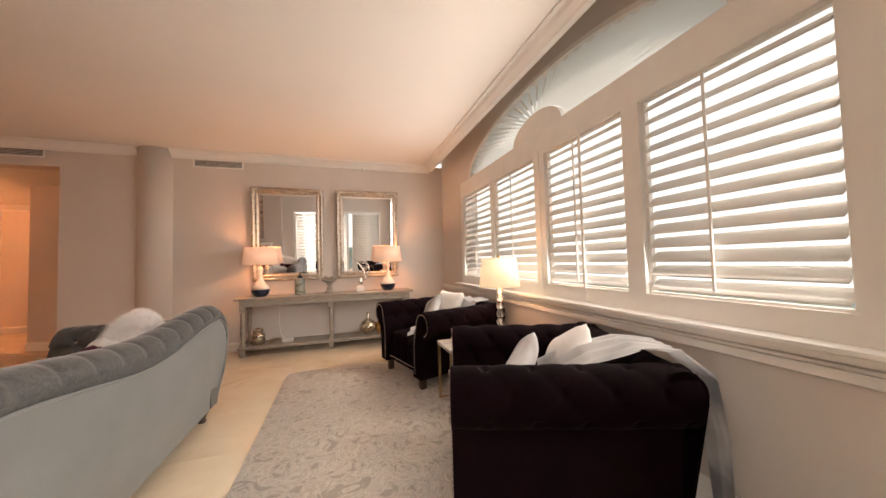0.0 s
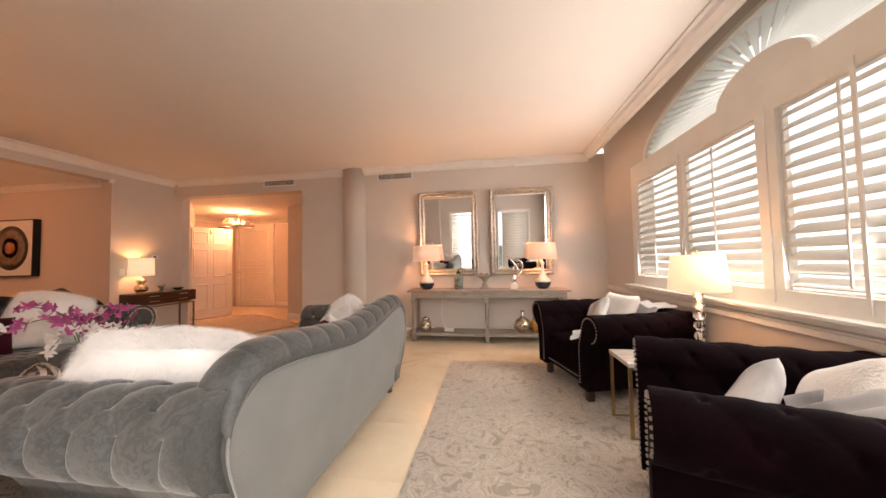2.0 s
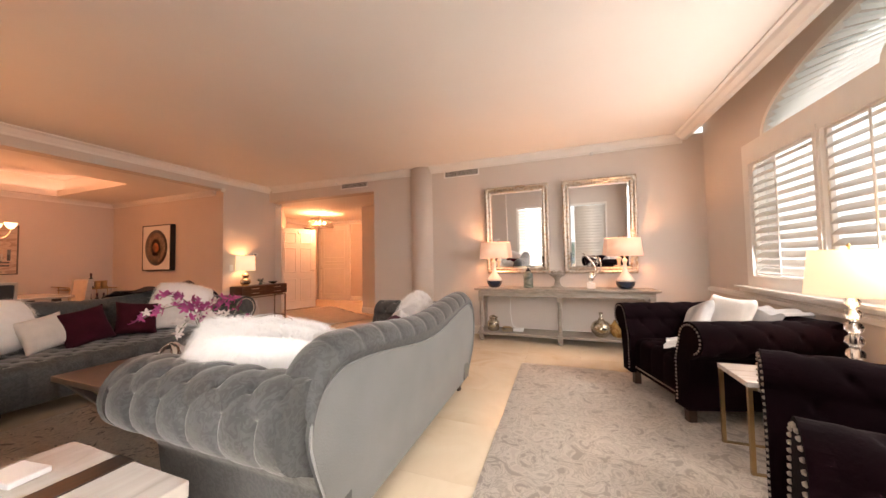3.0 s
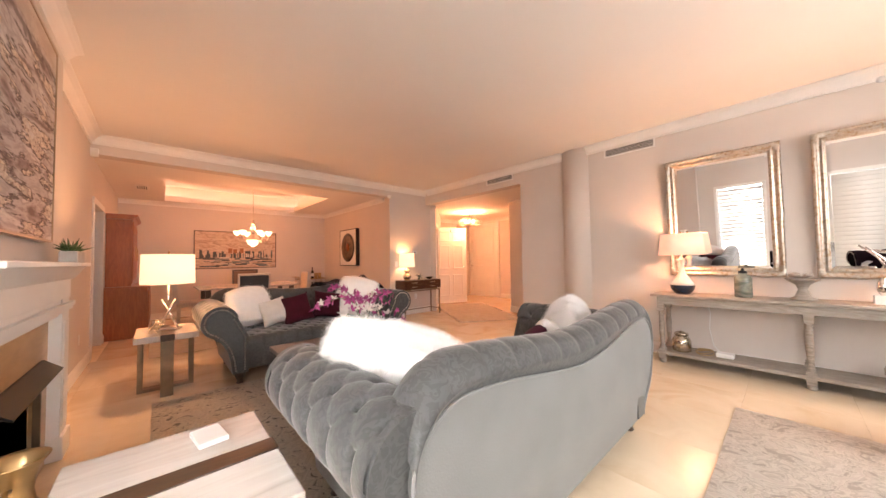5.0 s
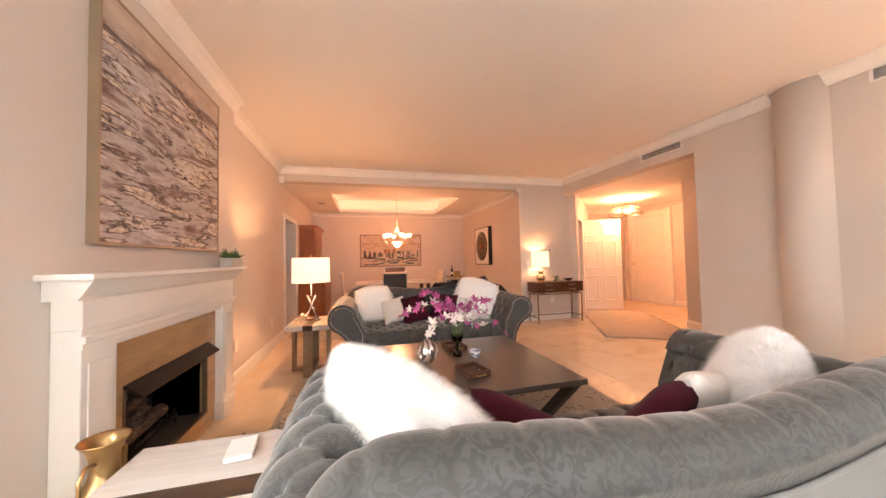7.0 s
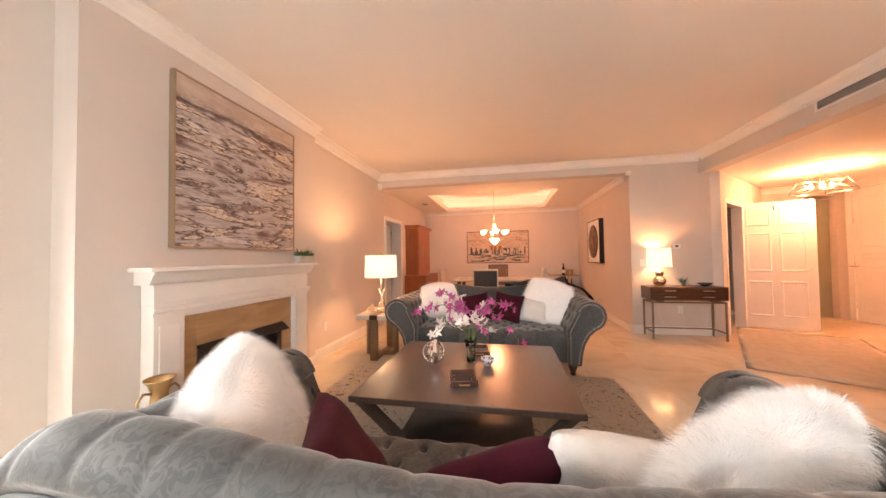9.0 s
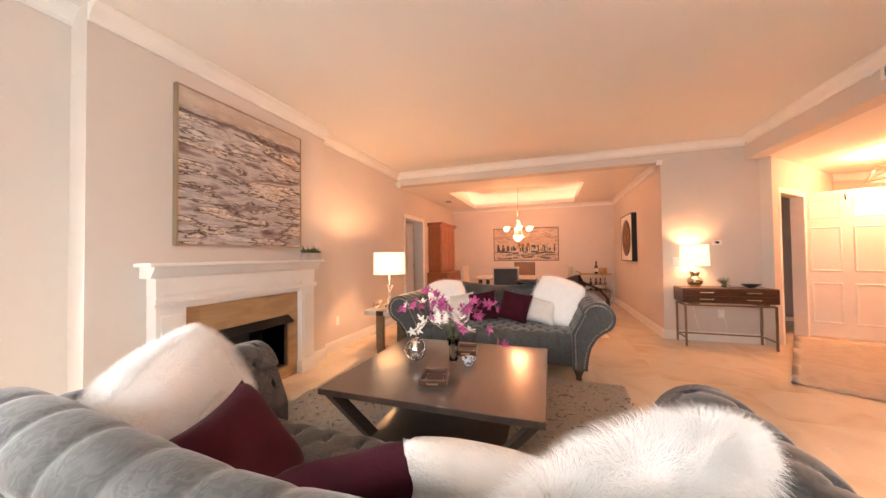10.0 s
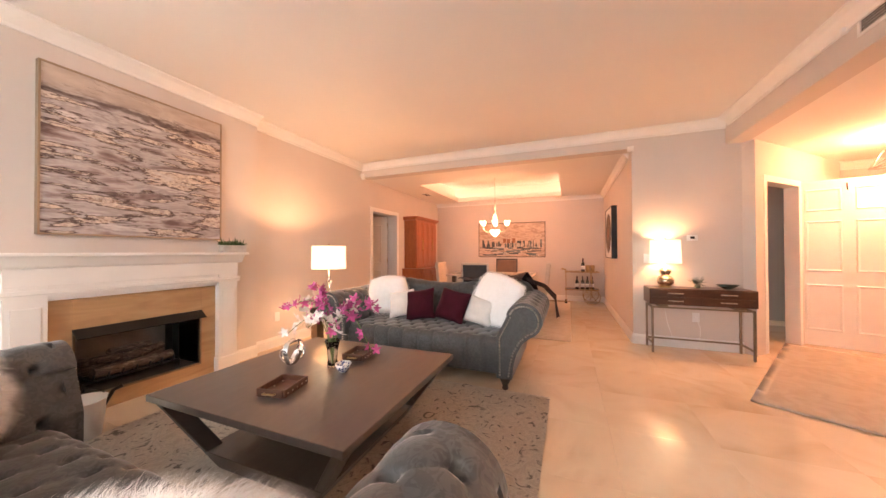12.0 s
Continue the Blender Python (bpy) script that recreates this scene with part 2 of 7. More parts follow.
def lathe(profile, seg=24, m=None, bm=None):
    """A turned form from (radius, height) pairs."""
    bm = bm or bmesh.new()
    rings = []
    for r, z in profile:
        rings.append([bm.verts.new((r * math.cos(2 * math.pi * i / seg), r * math.sin(2 * math.pi * i / seg), z)) for i in range(seg)])
    for a, b in zip(rings, rings[1:]):
        for i in range(seg):
            f = bm.faces.new((a[i], a[(i + 1) % seg], b[(i + 1) % seg], b[i]))
            f.smooth = True
    for ring, flip in ((rings[0], True), (rings[-1], False)):
        bm.faces.new(ring[::-1] if flip else ring)
    if m is not None:
        bmesh.ops.transform(bm, matrix=m, verts=[v for ring in rings for v in ring])
    return bm


def tube(points, r, seg=8, closed=False, bm=None, taper=1.0):
    """A round bar along a line of points."""
    bm = bm or bmesh.new()
    pts = [Vector(p) for p in points]
    n, rings, up = len(pts), [], Vector((0.013, 0.021, 1))
    for i, p in enumerate(pts):
        a = pts[(i - 1) % n] if closed or i else p
        b = pts[(i + 1) % n] if closed or i < n - 1 else p
        d = (b - a).normalized()
        side = d.cross(up)
        side = side.normalized() if side.length > 1e-3 else Vector((1, 0, 0))
        top = side.cross(d)
        rr = r * (1 + (taper - 1) * i / max(1, n - 1))
        rings.append([bm.verts.new(p + rr * (math.cos(2 * math.pi * k / seg) * side + math.sin(2 * math.pi * k / seg) * top)) for k in range(seg)])
        up = top
    for i in range(n if closed else n - 1):
        a, b = rings[i], rings[(i + 1) % n]
        for k in range(seg):
            bm.faces.new((a[k], a[(k + 1) % seg], b[(k + 1) % seg], b[k])).smooth = True
    if not closed:
        bm.faces.new(rings[0][::-1])
        bm.faces.new(rings[-1])
    return bm


def prism(poly, axis, a, b, bm=None, smooth=False):
    """A polygon drawn out along an axis from a to b. The polygon lies in the two other axes, in x, y, z order."""
    bm = bm or bmesh.new()

    def at(p, q, s):
        return {"x": (s, p, q), "y": (p, s, q), "z": (p, q, s)}[axis]
    lo, hi = [bm.verts.new(at(p, q, a)) for p, q in poly], [bm.verts.new(at(p, q, b)) for p, q in poly]
    bm.faces.new(lo)
    bm.faces.new(hi)
    for i in range(len(poly)):
        j = (i + 1) % len(poly)
        bm.faces.new((lo[i], lo[j], hi[j], hi[i])).smooth = smooth
    return bm


def sheet(fn, nu, nv, bm=None, close_u=False):
    """A smooth surface from fn(u, v), u and v from 0 to 1."""
    bm = bm or bmesh.new()
    g = [[bm.verts.new(fn(i / nu, j / nv)) for j in range(nv + 1)] for i in range(nu + (0 if close_u else 1))]
    for i in range(nu):
        for j in range(nv):
            a, b = g[i], g[(i + 1) % len(g)]
            bm.faces.new((a[j], b[j], b[j + 1], a[j + 1])).smooth = True
    return bm


def moved(bm, m):
    bmesh.ops.transform(bm, matrix=m, verts=bm.verts)
    return bm


def mesh_of(name, bm, material):
    bmesh.ops.recalc_face_normals(bm, faces=bm.faces)
    me = bpy.data.meshes.new(name)
    bm.to_mesh(me)
    bm.free()
    me.materials.append(material)
    return me


def part(name, bm, material, parent, label=""):
    ob = new(name, mesh_of(name, bm, material))
    ob.parent = parent
    return tagged(ob, label)


def base(name, m, label, category, group=""):
    ob = new(name)
    ob.matrix_world = m
    return tagged(ob, label, category, group)


def thing(name, bm, material, label, category, group="", m=None):
    ob = new(name, mesh_of(name, bm, material))
    if m is not None:
        ob.matrix_world = m
    return tagged(ob, label, category, group)


def structure(name, bm, material, label, category="wall"):
    return tagged(new(name, mesh_of(name, bm, material)), label, category, kind="structure")


# ---- the structure ----
H, HD, HF = 2.79, 2.56, 2.49          # ceilings: living room, dining room, foyer
XW, XB, YM = 2.20, -5.396, 5.60       # window wall, beam, mirror wall
XF, YD, YR = -8.95, 4.62, 0.35        # far wall and side wall of the dining room, recess wall
floor = structure("floor", boxes((-10.2, 3.4, -2.2, 9.6, -0.2, -0.004)), GROUT, "cream marble tiled floor with thin joints", "floor")

structure("wall_mirrors", boxes((-2.782, 2.45, YM, YM + 0.2, 0, H), (XB, -2.782, YM, YM + 0.2, 2.485, H)), WALL, "greige painted wall with a wide opening to the foyer")
col = bmesh.new()
lathe([(0.227, 0), (0.227, H - 0.002)], 64, Matrix.Translation((-1.82, YM + 0.107, 0)), col)
structure("column", col, WALL, "round greige painted half column against the wall", "column")
structure("wall_recess", boxes((XF - 0.2, -6.62, YR - 0.2, YR, 0, H), (-5.72, -3.24, YR - 0.2, YR, 0, H), (-6.62, -5.72, YR - 0.2, YR, 1.99, H)), WALL, "greige painted wall with a doorway beyond the fireplace")
breast = boxes((-3.24, -2.62, 0.15, 0.45, 0, H), (-1.76, -1.138, 0.15, 0.45, 0, H), (-2.62, -1.76, 0.15, 0.45, 0.646, H), (-2.62, -1.76, 0.15, 0.45, 0, 0.12))
structure("chimney_breast", breast, WALL, "greige painted chimney breast")
structure("wall_back", boxes((-1.138, -0.85, 0.08, 0.28, 0, H), (1.72, 2.45, 0.08, 0.28, 0, H), (-0.85, 1.72, 0.08, 0.28, 2.15, H), (-0.85, 1.72, 0.08, 0.28, 0, 0.1)), WALL, "greige painted wall around a shuttered balcony door")
structure("beam", boxes((XB - 0.2, XB, YR, YD, HD, H)), WALL, "greige painted beam over the dining room opening", "beam")
structure("wall_desk", boxes((XB - 0.2, XB, YD, 5.75, 0, H)), WALL, "greige painted wall behind the small desk")
structure("wall_dining_side", boxes((XF - 0.2, XB - 0.2, YD, YD + 0.2, 0, HD + 0.3)), WALL, "greige painted side wall of the dining room")
structure("wall_dining_far", boxes((XF - 0.2, XF, YR, YD, 0, HD + 0.3)), WALL, "greige painted far wall of the dining room")
structure("ceiling", boxes((XB, 1.97, YR - 0.2, YM, H, H + 0.1), (1.97, 2.5, YR - 0.2, YM + 0.2, 2.93, 3.03), (1.97, 2.0, YR - 0.2, YM, H, 2.93)), CEIL, "smooth white painted ceiling", "ceiling")
TX0, TX1, TY0, TY1 = -8.72, -6.36, 1.06, 3.69
structure("ceiling_dining", boxes((XF, TX0, YR, YD, HD, HD + 0.06), (TX1, XB - 0.2, YR, YD, HD, HD + 0.06), (TX0, TX1, YR, TY0, HD, HD + 0.06), (TX0, TX1, TY1, YD, HD, HD + 0.06),
    (TX0 - 0.20, TX0 - 0.14, TY0 - 0.20, TY1 + 0.20, HD + 0.06, HD + 0.36), (TX1 + 0.14, TX1 + 0.20, TY0 - 0.20, TY1 + 0.20, HD + 0.06, HD + 0.36),
    (TX0 - 0.14, TX1 + 0.14, TY0 - 0.20, TY0 - 0.14, HD + 0.06, HD + 0.36), (TX0 - 0.14, TX1 + 0.14, TY1 + 0.14, TY1 + 0.20, HD + 0.06, HD + 0.36),
    (TX0 - 0.20, TX1 + 0.20, TY0 - 0.20, TY1 + 0.20, HD + 0.36, HD + 0.42),
    (TX0 - 0.015, TX0, TY0 - 0.015, TY1 + 0.015, HD + 0.06, HD + 0.12), (TX1, TX1 + 0.015, TY0 - 0.015, TY1 + 0.015, HD + 0.06, HD + 0.12),
    (TX0, TX1, TY0 - 0.015, TY0, HD + 0.06, HD + 0.12), (TX0, TX1, TY1, TY1 + 0.015, HD + 0.06, HD + 0.12)), CEIL, "white dining ceiling with a lit rectangular tray", "ceiling")

COVE = glow("cove_strip", (1.0, 0.50, 0.33), 5.0)
cove = boxes((TX0 - 0.10, TX0 - 0.06, TY0 - 0.10, TY1 + 0.10, HD + 0.062, HD + 0.075), (TX1 + 0.06, TX1 + 0.10, TY0 - 0.10, TY1 + 0.10, HD + 0.062, HD + 0.075),
    (TX0 - 0.06, TX1 + 0.06, TY0 - 0.10, TY0 - 0.06, HD + 0.062, HD + 0.075), (TX0 - 0.06, TX1 + 0.06, TY1 + 0.06, TY1 + 0.10, HD + 0.062, HD + 0.075))
structure("trim_cove_light", cove, COVE, "warm light strip hidden in the ceiling tray", "cove light")

# the arched window wall
AC, AZ, AW, AH = 2.85, 2.29, 1.52, 0.50
PANELS = ((3.755, 4.60), (2.88, 3.68), (1.955, 2.734), (1.07, 1.84))
PZ0, PZ1 = 0.977, 2.082
ww = boxes((XW, XW + 0.25, 0.08, YM, 0, 0.93), (XW, XW + 0.25, 4.70, YM, 0.93, 2.93), (XW, XW + 0.25, 0.08, 0.97, 0.93, 2.93))
N = 28
outer = [(AC + AW * math.cos(math.pi * i / N), AZ + AH * math.sin(math.pi * i / N)) for i in range(N + 1)]
prism([(0.97, AZ), (outer[-1][0], AZ)] + outer[::-1][1:N // 2 + 1] + [(AC, 2.93), (0.97, 2.93)], "x", XW, XW + 0.25, ww)
prism([(4.70, AZ), (4.70, 2.93), (AC, 2.93)] + outer[:N // 2 + 1][::-1], "x", XW, XW + 0.25, ww)
structure("wall_windows", ww, WALL, "greige painted wall with a wide arched window")


def crown(name, pts, ztop, inside, size=0.10):
    """Crown moulding along a line of plan points; inside is +1 when the room lies to the left of the line."""
    prof = [(0, 0), (size, 0), (size, -0.012), (size * 0.82, -0.02), (size * 0.62, -size * 0.32), (size * 0.30, -size * 0.72), (0.02, -size * 0.86), (0.018, -size * 1.1), (0, -size * 1.1)]
    bm = bmesh.new()
    for a, b in zip(pts, pts[1:]):
        a, b = Vector((*a, ztop)), Vector((*b, ztop))
        d = (b - a).normalized()
        side = Vector((-d.y, d.x, 0)) * inside
        va = [bm.verts.new(a + side * p + Vector((0, 0, q))) for p, q in prof]
        vb = [bm.verts.new(b + side * p + Vector((0, 0, q))) for p, q in prof]
        bm.faces.new(va)
        bm.faces.new(vb)
        for i in range(len(prof)):
            j = (i + 1) % len(prof)
            bm.faces.new((va[i], va[j], vb[j], vb[i]))
    return structure(name, bm, TRIM, "white crown moulding", "moulding")


crown("trim_crown_mirrors_short", [(1.97, YM - 0.001), (-1.64, YM - 0.001)], H - 0.001, 1)
crown("trim_crown_mirrors_long", [(-2.00, YM - 0.001), (XB + 0.1, YM - 0.001)], H - 0.001, 1)
crown("trim_crown_beam", [(XB + 0.001, YM), (XB + 0.001, YR)], H - 0.002, 1)
crown("trim_crown_recess", [(XB, YR + 0.001), (-3.24, YR + 0.001)], H - 0.003, 1)
crown("trim_crown_breast", [(-3.24, 0.451), (-1.138, 0.451)], H - 0.001, 1)
crown("trim_crown_back", [(-1.138, 0.281), (1.95, 0.281)], H - 0.002, 1)
crown("trim_crown_dining_far", [(XF + 0.001, YD), (XF + 0.001, YR)], HD - 0.001, 1, 0.08)
crown("trim_crown_dining_side", [(XB - 0.2, YD - 0.001), (XF, YD - 0.001)], HD - 0.002, 1, 0.08)
edge = prism([(1.97, 2.788), (1.86, 2.788), (1.86, 2.775), (1.885, 2.765), (1.90, 2.735), (1.935, 2.705), (1.945, 2.69), (1.99, 2.69), (1.99, 2.788)], "y", 0.15, YM - 0.1)
structure("trim_crown_window_pocket", edge, TRIM, "white crown moulding along the ceiling edge", "moulding")


def baseboard(name, a, b, inside, h=0.13):
    a, b = Vector((*a, 0)), Vector((*b, 0))
    d = (b - a).normalized()
    s = Vector((-d.y, d.x, 0)) * inside
    prof = [(0.001, 0), (0.018, 0), (0.018, h - 0.03), (0.010, h - 0.012), (0.008, h), (0.001, h)]
    bm = bmesh.new()
    va, vb = [bm.verts.new(a + s * p + Vector((0, 0, q))) for p, q in prof], [bm.verts.new(b + s * p + Vector((0, 0, q))) for p, q in prof]
    bm.faces.new(va)
    bm.faces.new(vb)
    for i in range(len(prof)):
        bm.faces.new((va[i], va[(i + 1) % 6], vb[(i + 1) % 6], vb[i]))
    structure(name, bm, TRIM, "white painted baseboard", "baseboard")


baseboard("baseboard_mirrors", (XW, YM), (-1.62, YM), 1)
baseboard("baseboard_mirrors_left", (-2.02, YM), (-2.782, YM), 1)
baseboard("baseboard_desk", (XB, 5.75), (XB, YD), 1)
baseboard("baseboard_opening_end", (XB, YD), (XB - 0.2, YD), 1)
baseboard("baseboard_recess", (-5.66, YR), (-3.24, YR), 1)
baseboard("baseboard_recess_far", (XF, YR), (-6.70, YR), 1)
baseboard("baseboard_breast", (-3.24, 0.45), (-2.96, 0.45), 1)
baseboard("baseboard_breast_near", (-1.40, 0.45), (-1.138, 0.45), 1)
baseboard("baseboard_dining_far", (XF, YD), (XF, YR), 1)
baseboard("baseboard_dining_side", (XB - 0.2, YD), (XF, YD), 1)
baseboard("baseboard_windows", (XW, 0.28), (XW, YM), 1)
structure("trim_sill", boxes((2.10, 2.205, 0.28, 4.78, 0.850, 0.872), (2.14, 2.205, 0.28, 4.76, 0.815, 0.850), bevel=0.004), SHUTTER, "white painted window ledge", "sill")
structure("trim_chair_rail", boxes((2.165, 2.202, 0.28, YM - 0.02, 0.745, 0.785), (2.18, 2.202, 0.28, YM - 0.02, 0.785, 0.80), bevel=0.004), TRIM, "white painted chair rail below the windows", "moulding")

# the foyer
FA, FB = Vector((XB, 5.75)), Vector((-7.05, 7.40))
fd = (FB - FA).normalized()
ang = math.degrees(math.atan2(fd.y, fd.x))
L = (FB - FA).length
diag = boxes((0, 0.25, -0.12, 0, 0, 2.9), (1.06, L, -0.12, 0, 0, 2.9), (0.25, 1.06, -0.12, 0, 2.03, 2.9))
structure("wall_foyer_diagonal", moved(diag, pose(FA.x, FA.y, 0, 0, 0, ang)), WALL, "warmly lit diagonal foyer wall with a doorway")
structure("trim_foyer_doorway", moved(boxes((0.185, 0.255, -0.125, 0.02, 0, 2.10), (1.055, 1.125, -0.125, 0.02, 0, 2.10), (0.255, 1.055, -0.125, 0.02, 2.025, 2.10), bevel=0.004), pose(FA.x, FA.y, 0, 0, 0, ang)), TRIM, "white painted door casing", "door casing")
structure("wall_foyer_left", boxes((-7.25, -7.05, 7.40, 8.25, 0, 2.9), (-7.25, -7.05, 8.72, 8.86, 0, 2.9), (-7.25, -7.05, 8.25, 8.72, 2.3, 2.9)), WALL, "warmly lit foyer wall with a closet opening")
structure("wall_foyer_front", boxes((-7.9, -3.0, 8.86, 9.06, 0, 2.9), (-7.9, -7.8, 6.6, 8.86, 0, 2.9)), WALL, "foyer wall around the front door")
E1, E2 = Vector((-4.0, 6.95)), Vector((-2.5, 6.40))
ea = math.degrees(math.atan2((E2 - E1).y, (E2 - E1).x))
structure("wall_foyer_right", moved(boxes((0, (E2 - E1).length, 0, 0.15, 0, 2.9), (0, 0.12, 0.15, 2.0, 0, 2.9)), pose(E1.x, E1.y, 0, 0, 0, ea)), WALL, "foyer side wall")
structure("wall_foyer_end", boxes((-2.6, -2.4, YM + 0.2, 6.5, 0, 2.9)), WALL, "foyer end wall")
structure("ceiling_foyer", boxes((-7.9, -2.4, YM + 0.2, 9.06, HF, HF + 0.1)), CEIL, "white foyer ceiling lit by a lantern", "ceiling")
crown("trim_crown_foyer", [(FB.x, FB.y), (FA.x, FA.y), (XB, YM + 0.2)], HF - 0.001, 1)
crown("trim_crown_foyer_front", [(-3.4, 8.859), (-7.05, 8.859), (-7.049, 7.4)], HF - 0.002, 1)
structure("wall_powder_room", boxes((-7.5, -7.4, 4.9, 6.6, 0, 2.5), (-7.4, -5.6, 4.85, 4.95, 0, 2.5), (-7.5, -5.6, 4.9, 6.6, 2.5, 2.55)), WALL, "dim greige wall of a small side room")

# outside
ground = structure("ground", boxes((-400, 900, -700, 700, -30.2, -30)), ramp_mat("far_land", [(0.4, (0.10, 0.16, 0.09)), (0.52, (0.22, 0.27, 0.22)), (0.6, (0.16, 0.26, 0.30))], 0.8, size=0.02, distort=1), "green land and water far below the windows", "ground")
SKY = bpy.data.materials.new("bright_overcast_sky")
SKY.use_nodes = True
SKY.node_tree.nodes.clear()
so, se = SKY.node_tree.nodes.new("ShaderNodeOutputMaterial"), SKY.node_tree.nodes.new("ShaderNodeEmission")
se.inputs["Color"].default_value, se.inputs["Strength"].default_value = (0.86, 0.96, 1.0, 1), 1.5
SKY.node_tree.links.new(se.outputs[0], so.inputs[0])
dome = bmesh.new()
for k in range(48):
    a0, a1 = 2 * math.pi * k / 48, 2 * math.pi * (k + 1) / 48
    dome.faces.new([dome.verts.new((400 * math.cos(a), 400 * math.sin(a), z)) for a, z in ((a0, -31), (a1, -31), (a1, 260), (a0, 260))])
structure("backdrop", dome, SKY, "bright hazy white sky beyond the windows", "sky")

# ---- upholstery ----
def tuft(d, x, row=0.115, column=0.165):
    """Height of a button-tufted cushion: soft diamond swells, fine folds between the buttons, deep at each button."""
    p, q = (d / row + x / (column / 2)) / 2, (d / row - x / (column / 2)) / 2
    a, b = math.sin(math.pi * p) ** 2, math.sin(math.pi * q) ** 2
    return 0.40 * (a * b) ** 0.5 - 0.13 * (math.exp(-a / 0.03) + math.exp(-b / 0.03)) - 1.25 * math.exp(-(a + b) / 0.14)


def seam(y, pitch=0.165):
    """Depth of the pleat seams that run over a roll."""
    s = (y / pitch - math.floor(y / pitch + 0.5)) * pitch
    return 0.45 * math.cos(math.pi * s / pitch) - math.exp(-(s - 0.5 * pitch) ** 2 / 2e-4) - math.exp(-(s + 0.5 * pitch) ** 2 / 2e-4)


def dimple(d, x, row=0.115, column=0.165):
    """Height of plump velvet between deep buttons, with narrow folds that run from button to button."""
    p, q = (d / row + x / (column / 2)) / 2, (d / row - x / (column / 2)) / 2
    a, b = math.sin(math.pi * p) ** 2, math.sin(math.pi * q) ** 2
    near = math.exp(-(a + b) / 0.35)
    return 0.16 * (a * b) ** 0.5 - (0.03 + 0.26 * near) * (math.exp(-a / 0.010) + math.exp(-b / 0.010)) - 1.15 * math.exp(-(a + b) / 0.11)


def follow(line):
    """A function that walks a polyline by its length: gives the point and the left-hand normal."""
    pts = [Vector(p) for p in line]
    d = [0.0]
    for a, b in zip(pts, pts[1:]):
        d.append(d[-1] + (b - a).length)

    def at(s):
        s = min(max(s, 0), d[-1])
        i = max(k for k in range(len(d) - 1) if d[k] <= s + 1e-9)
        f = (s - d[i]) / max(1e-9, d[i + 1] - d[i])
        p = pts[i].lerp(pts[i + 1], f)
        a, b = pts[max(0, i - 1 + int(f > 0.5))], pts[min(len(pts) - 1, i + 1 + int(f > 0.5))]
        t = (b - a).normalized()
        return p, Vector((-t.y, t.x))
    return at, d[-1]


def arc(cx, cy, r, a0, a1, n):
    return [(cx + r * math.cos(radians(a0 + (a1 - a0) * i / n)), cy + r * math.sin(radians(a0 + (a1 - a0) * i / n))) for i in range(n + 1)]


def nails(points, normal, r=0.008):
    bm = bmesh.new()
    for p in points:
        bmesh.ops.create_icosphere(bm, subdivisions=1, radius=r, matrix=Matrix.Translation(Vector(p) + Vector(normal) * 0.002))
    return bm


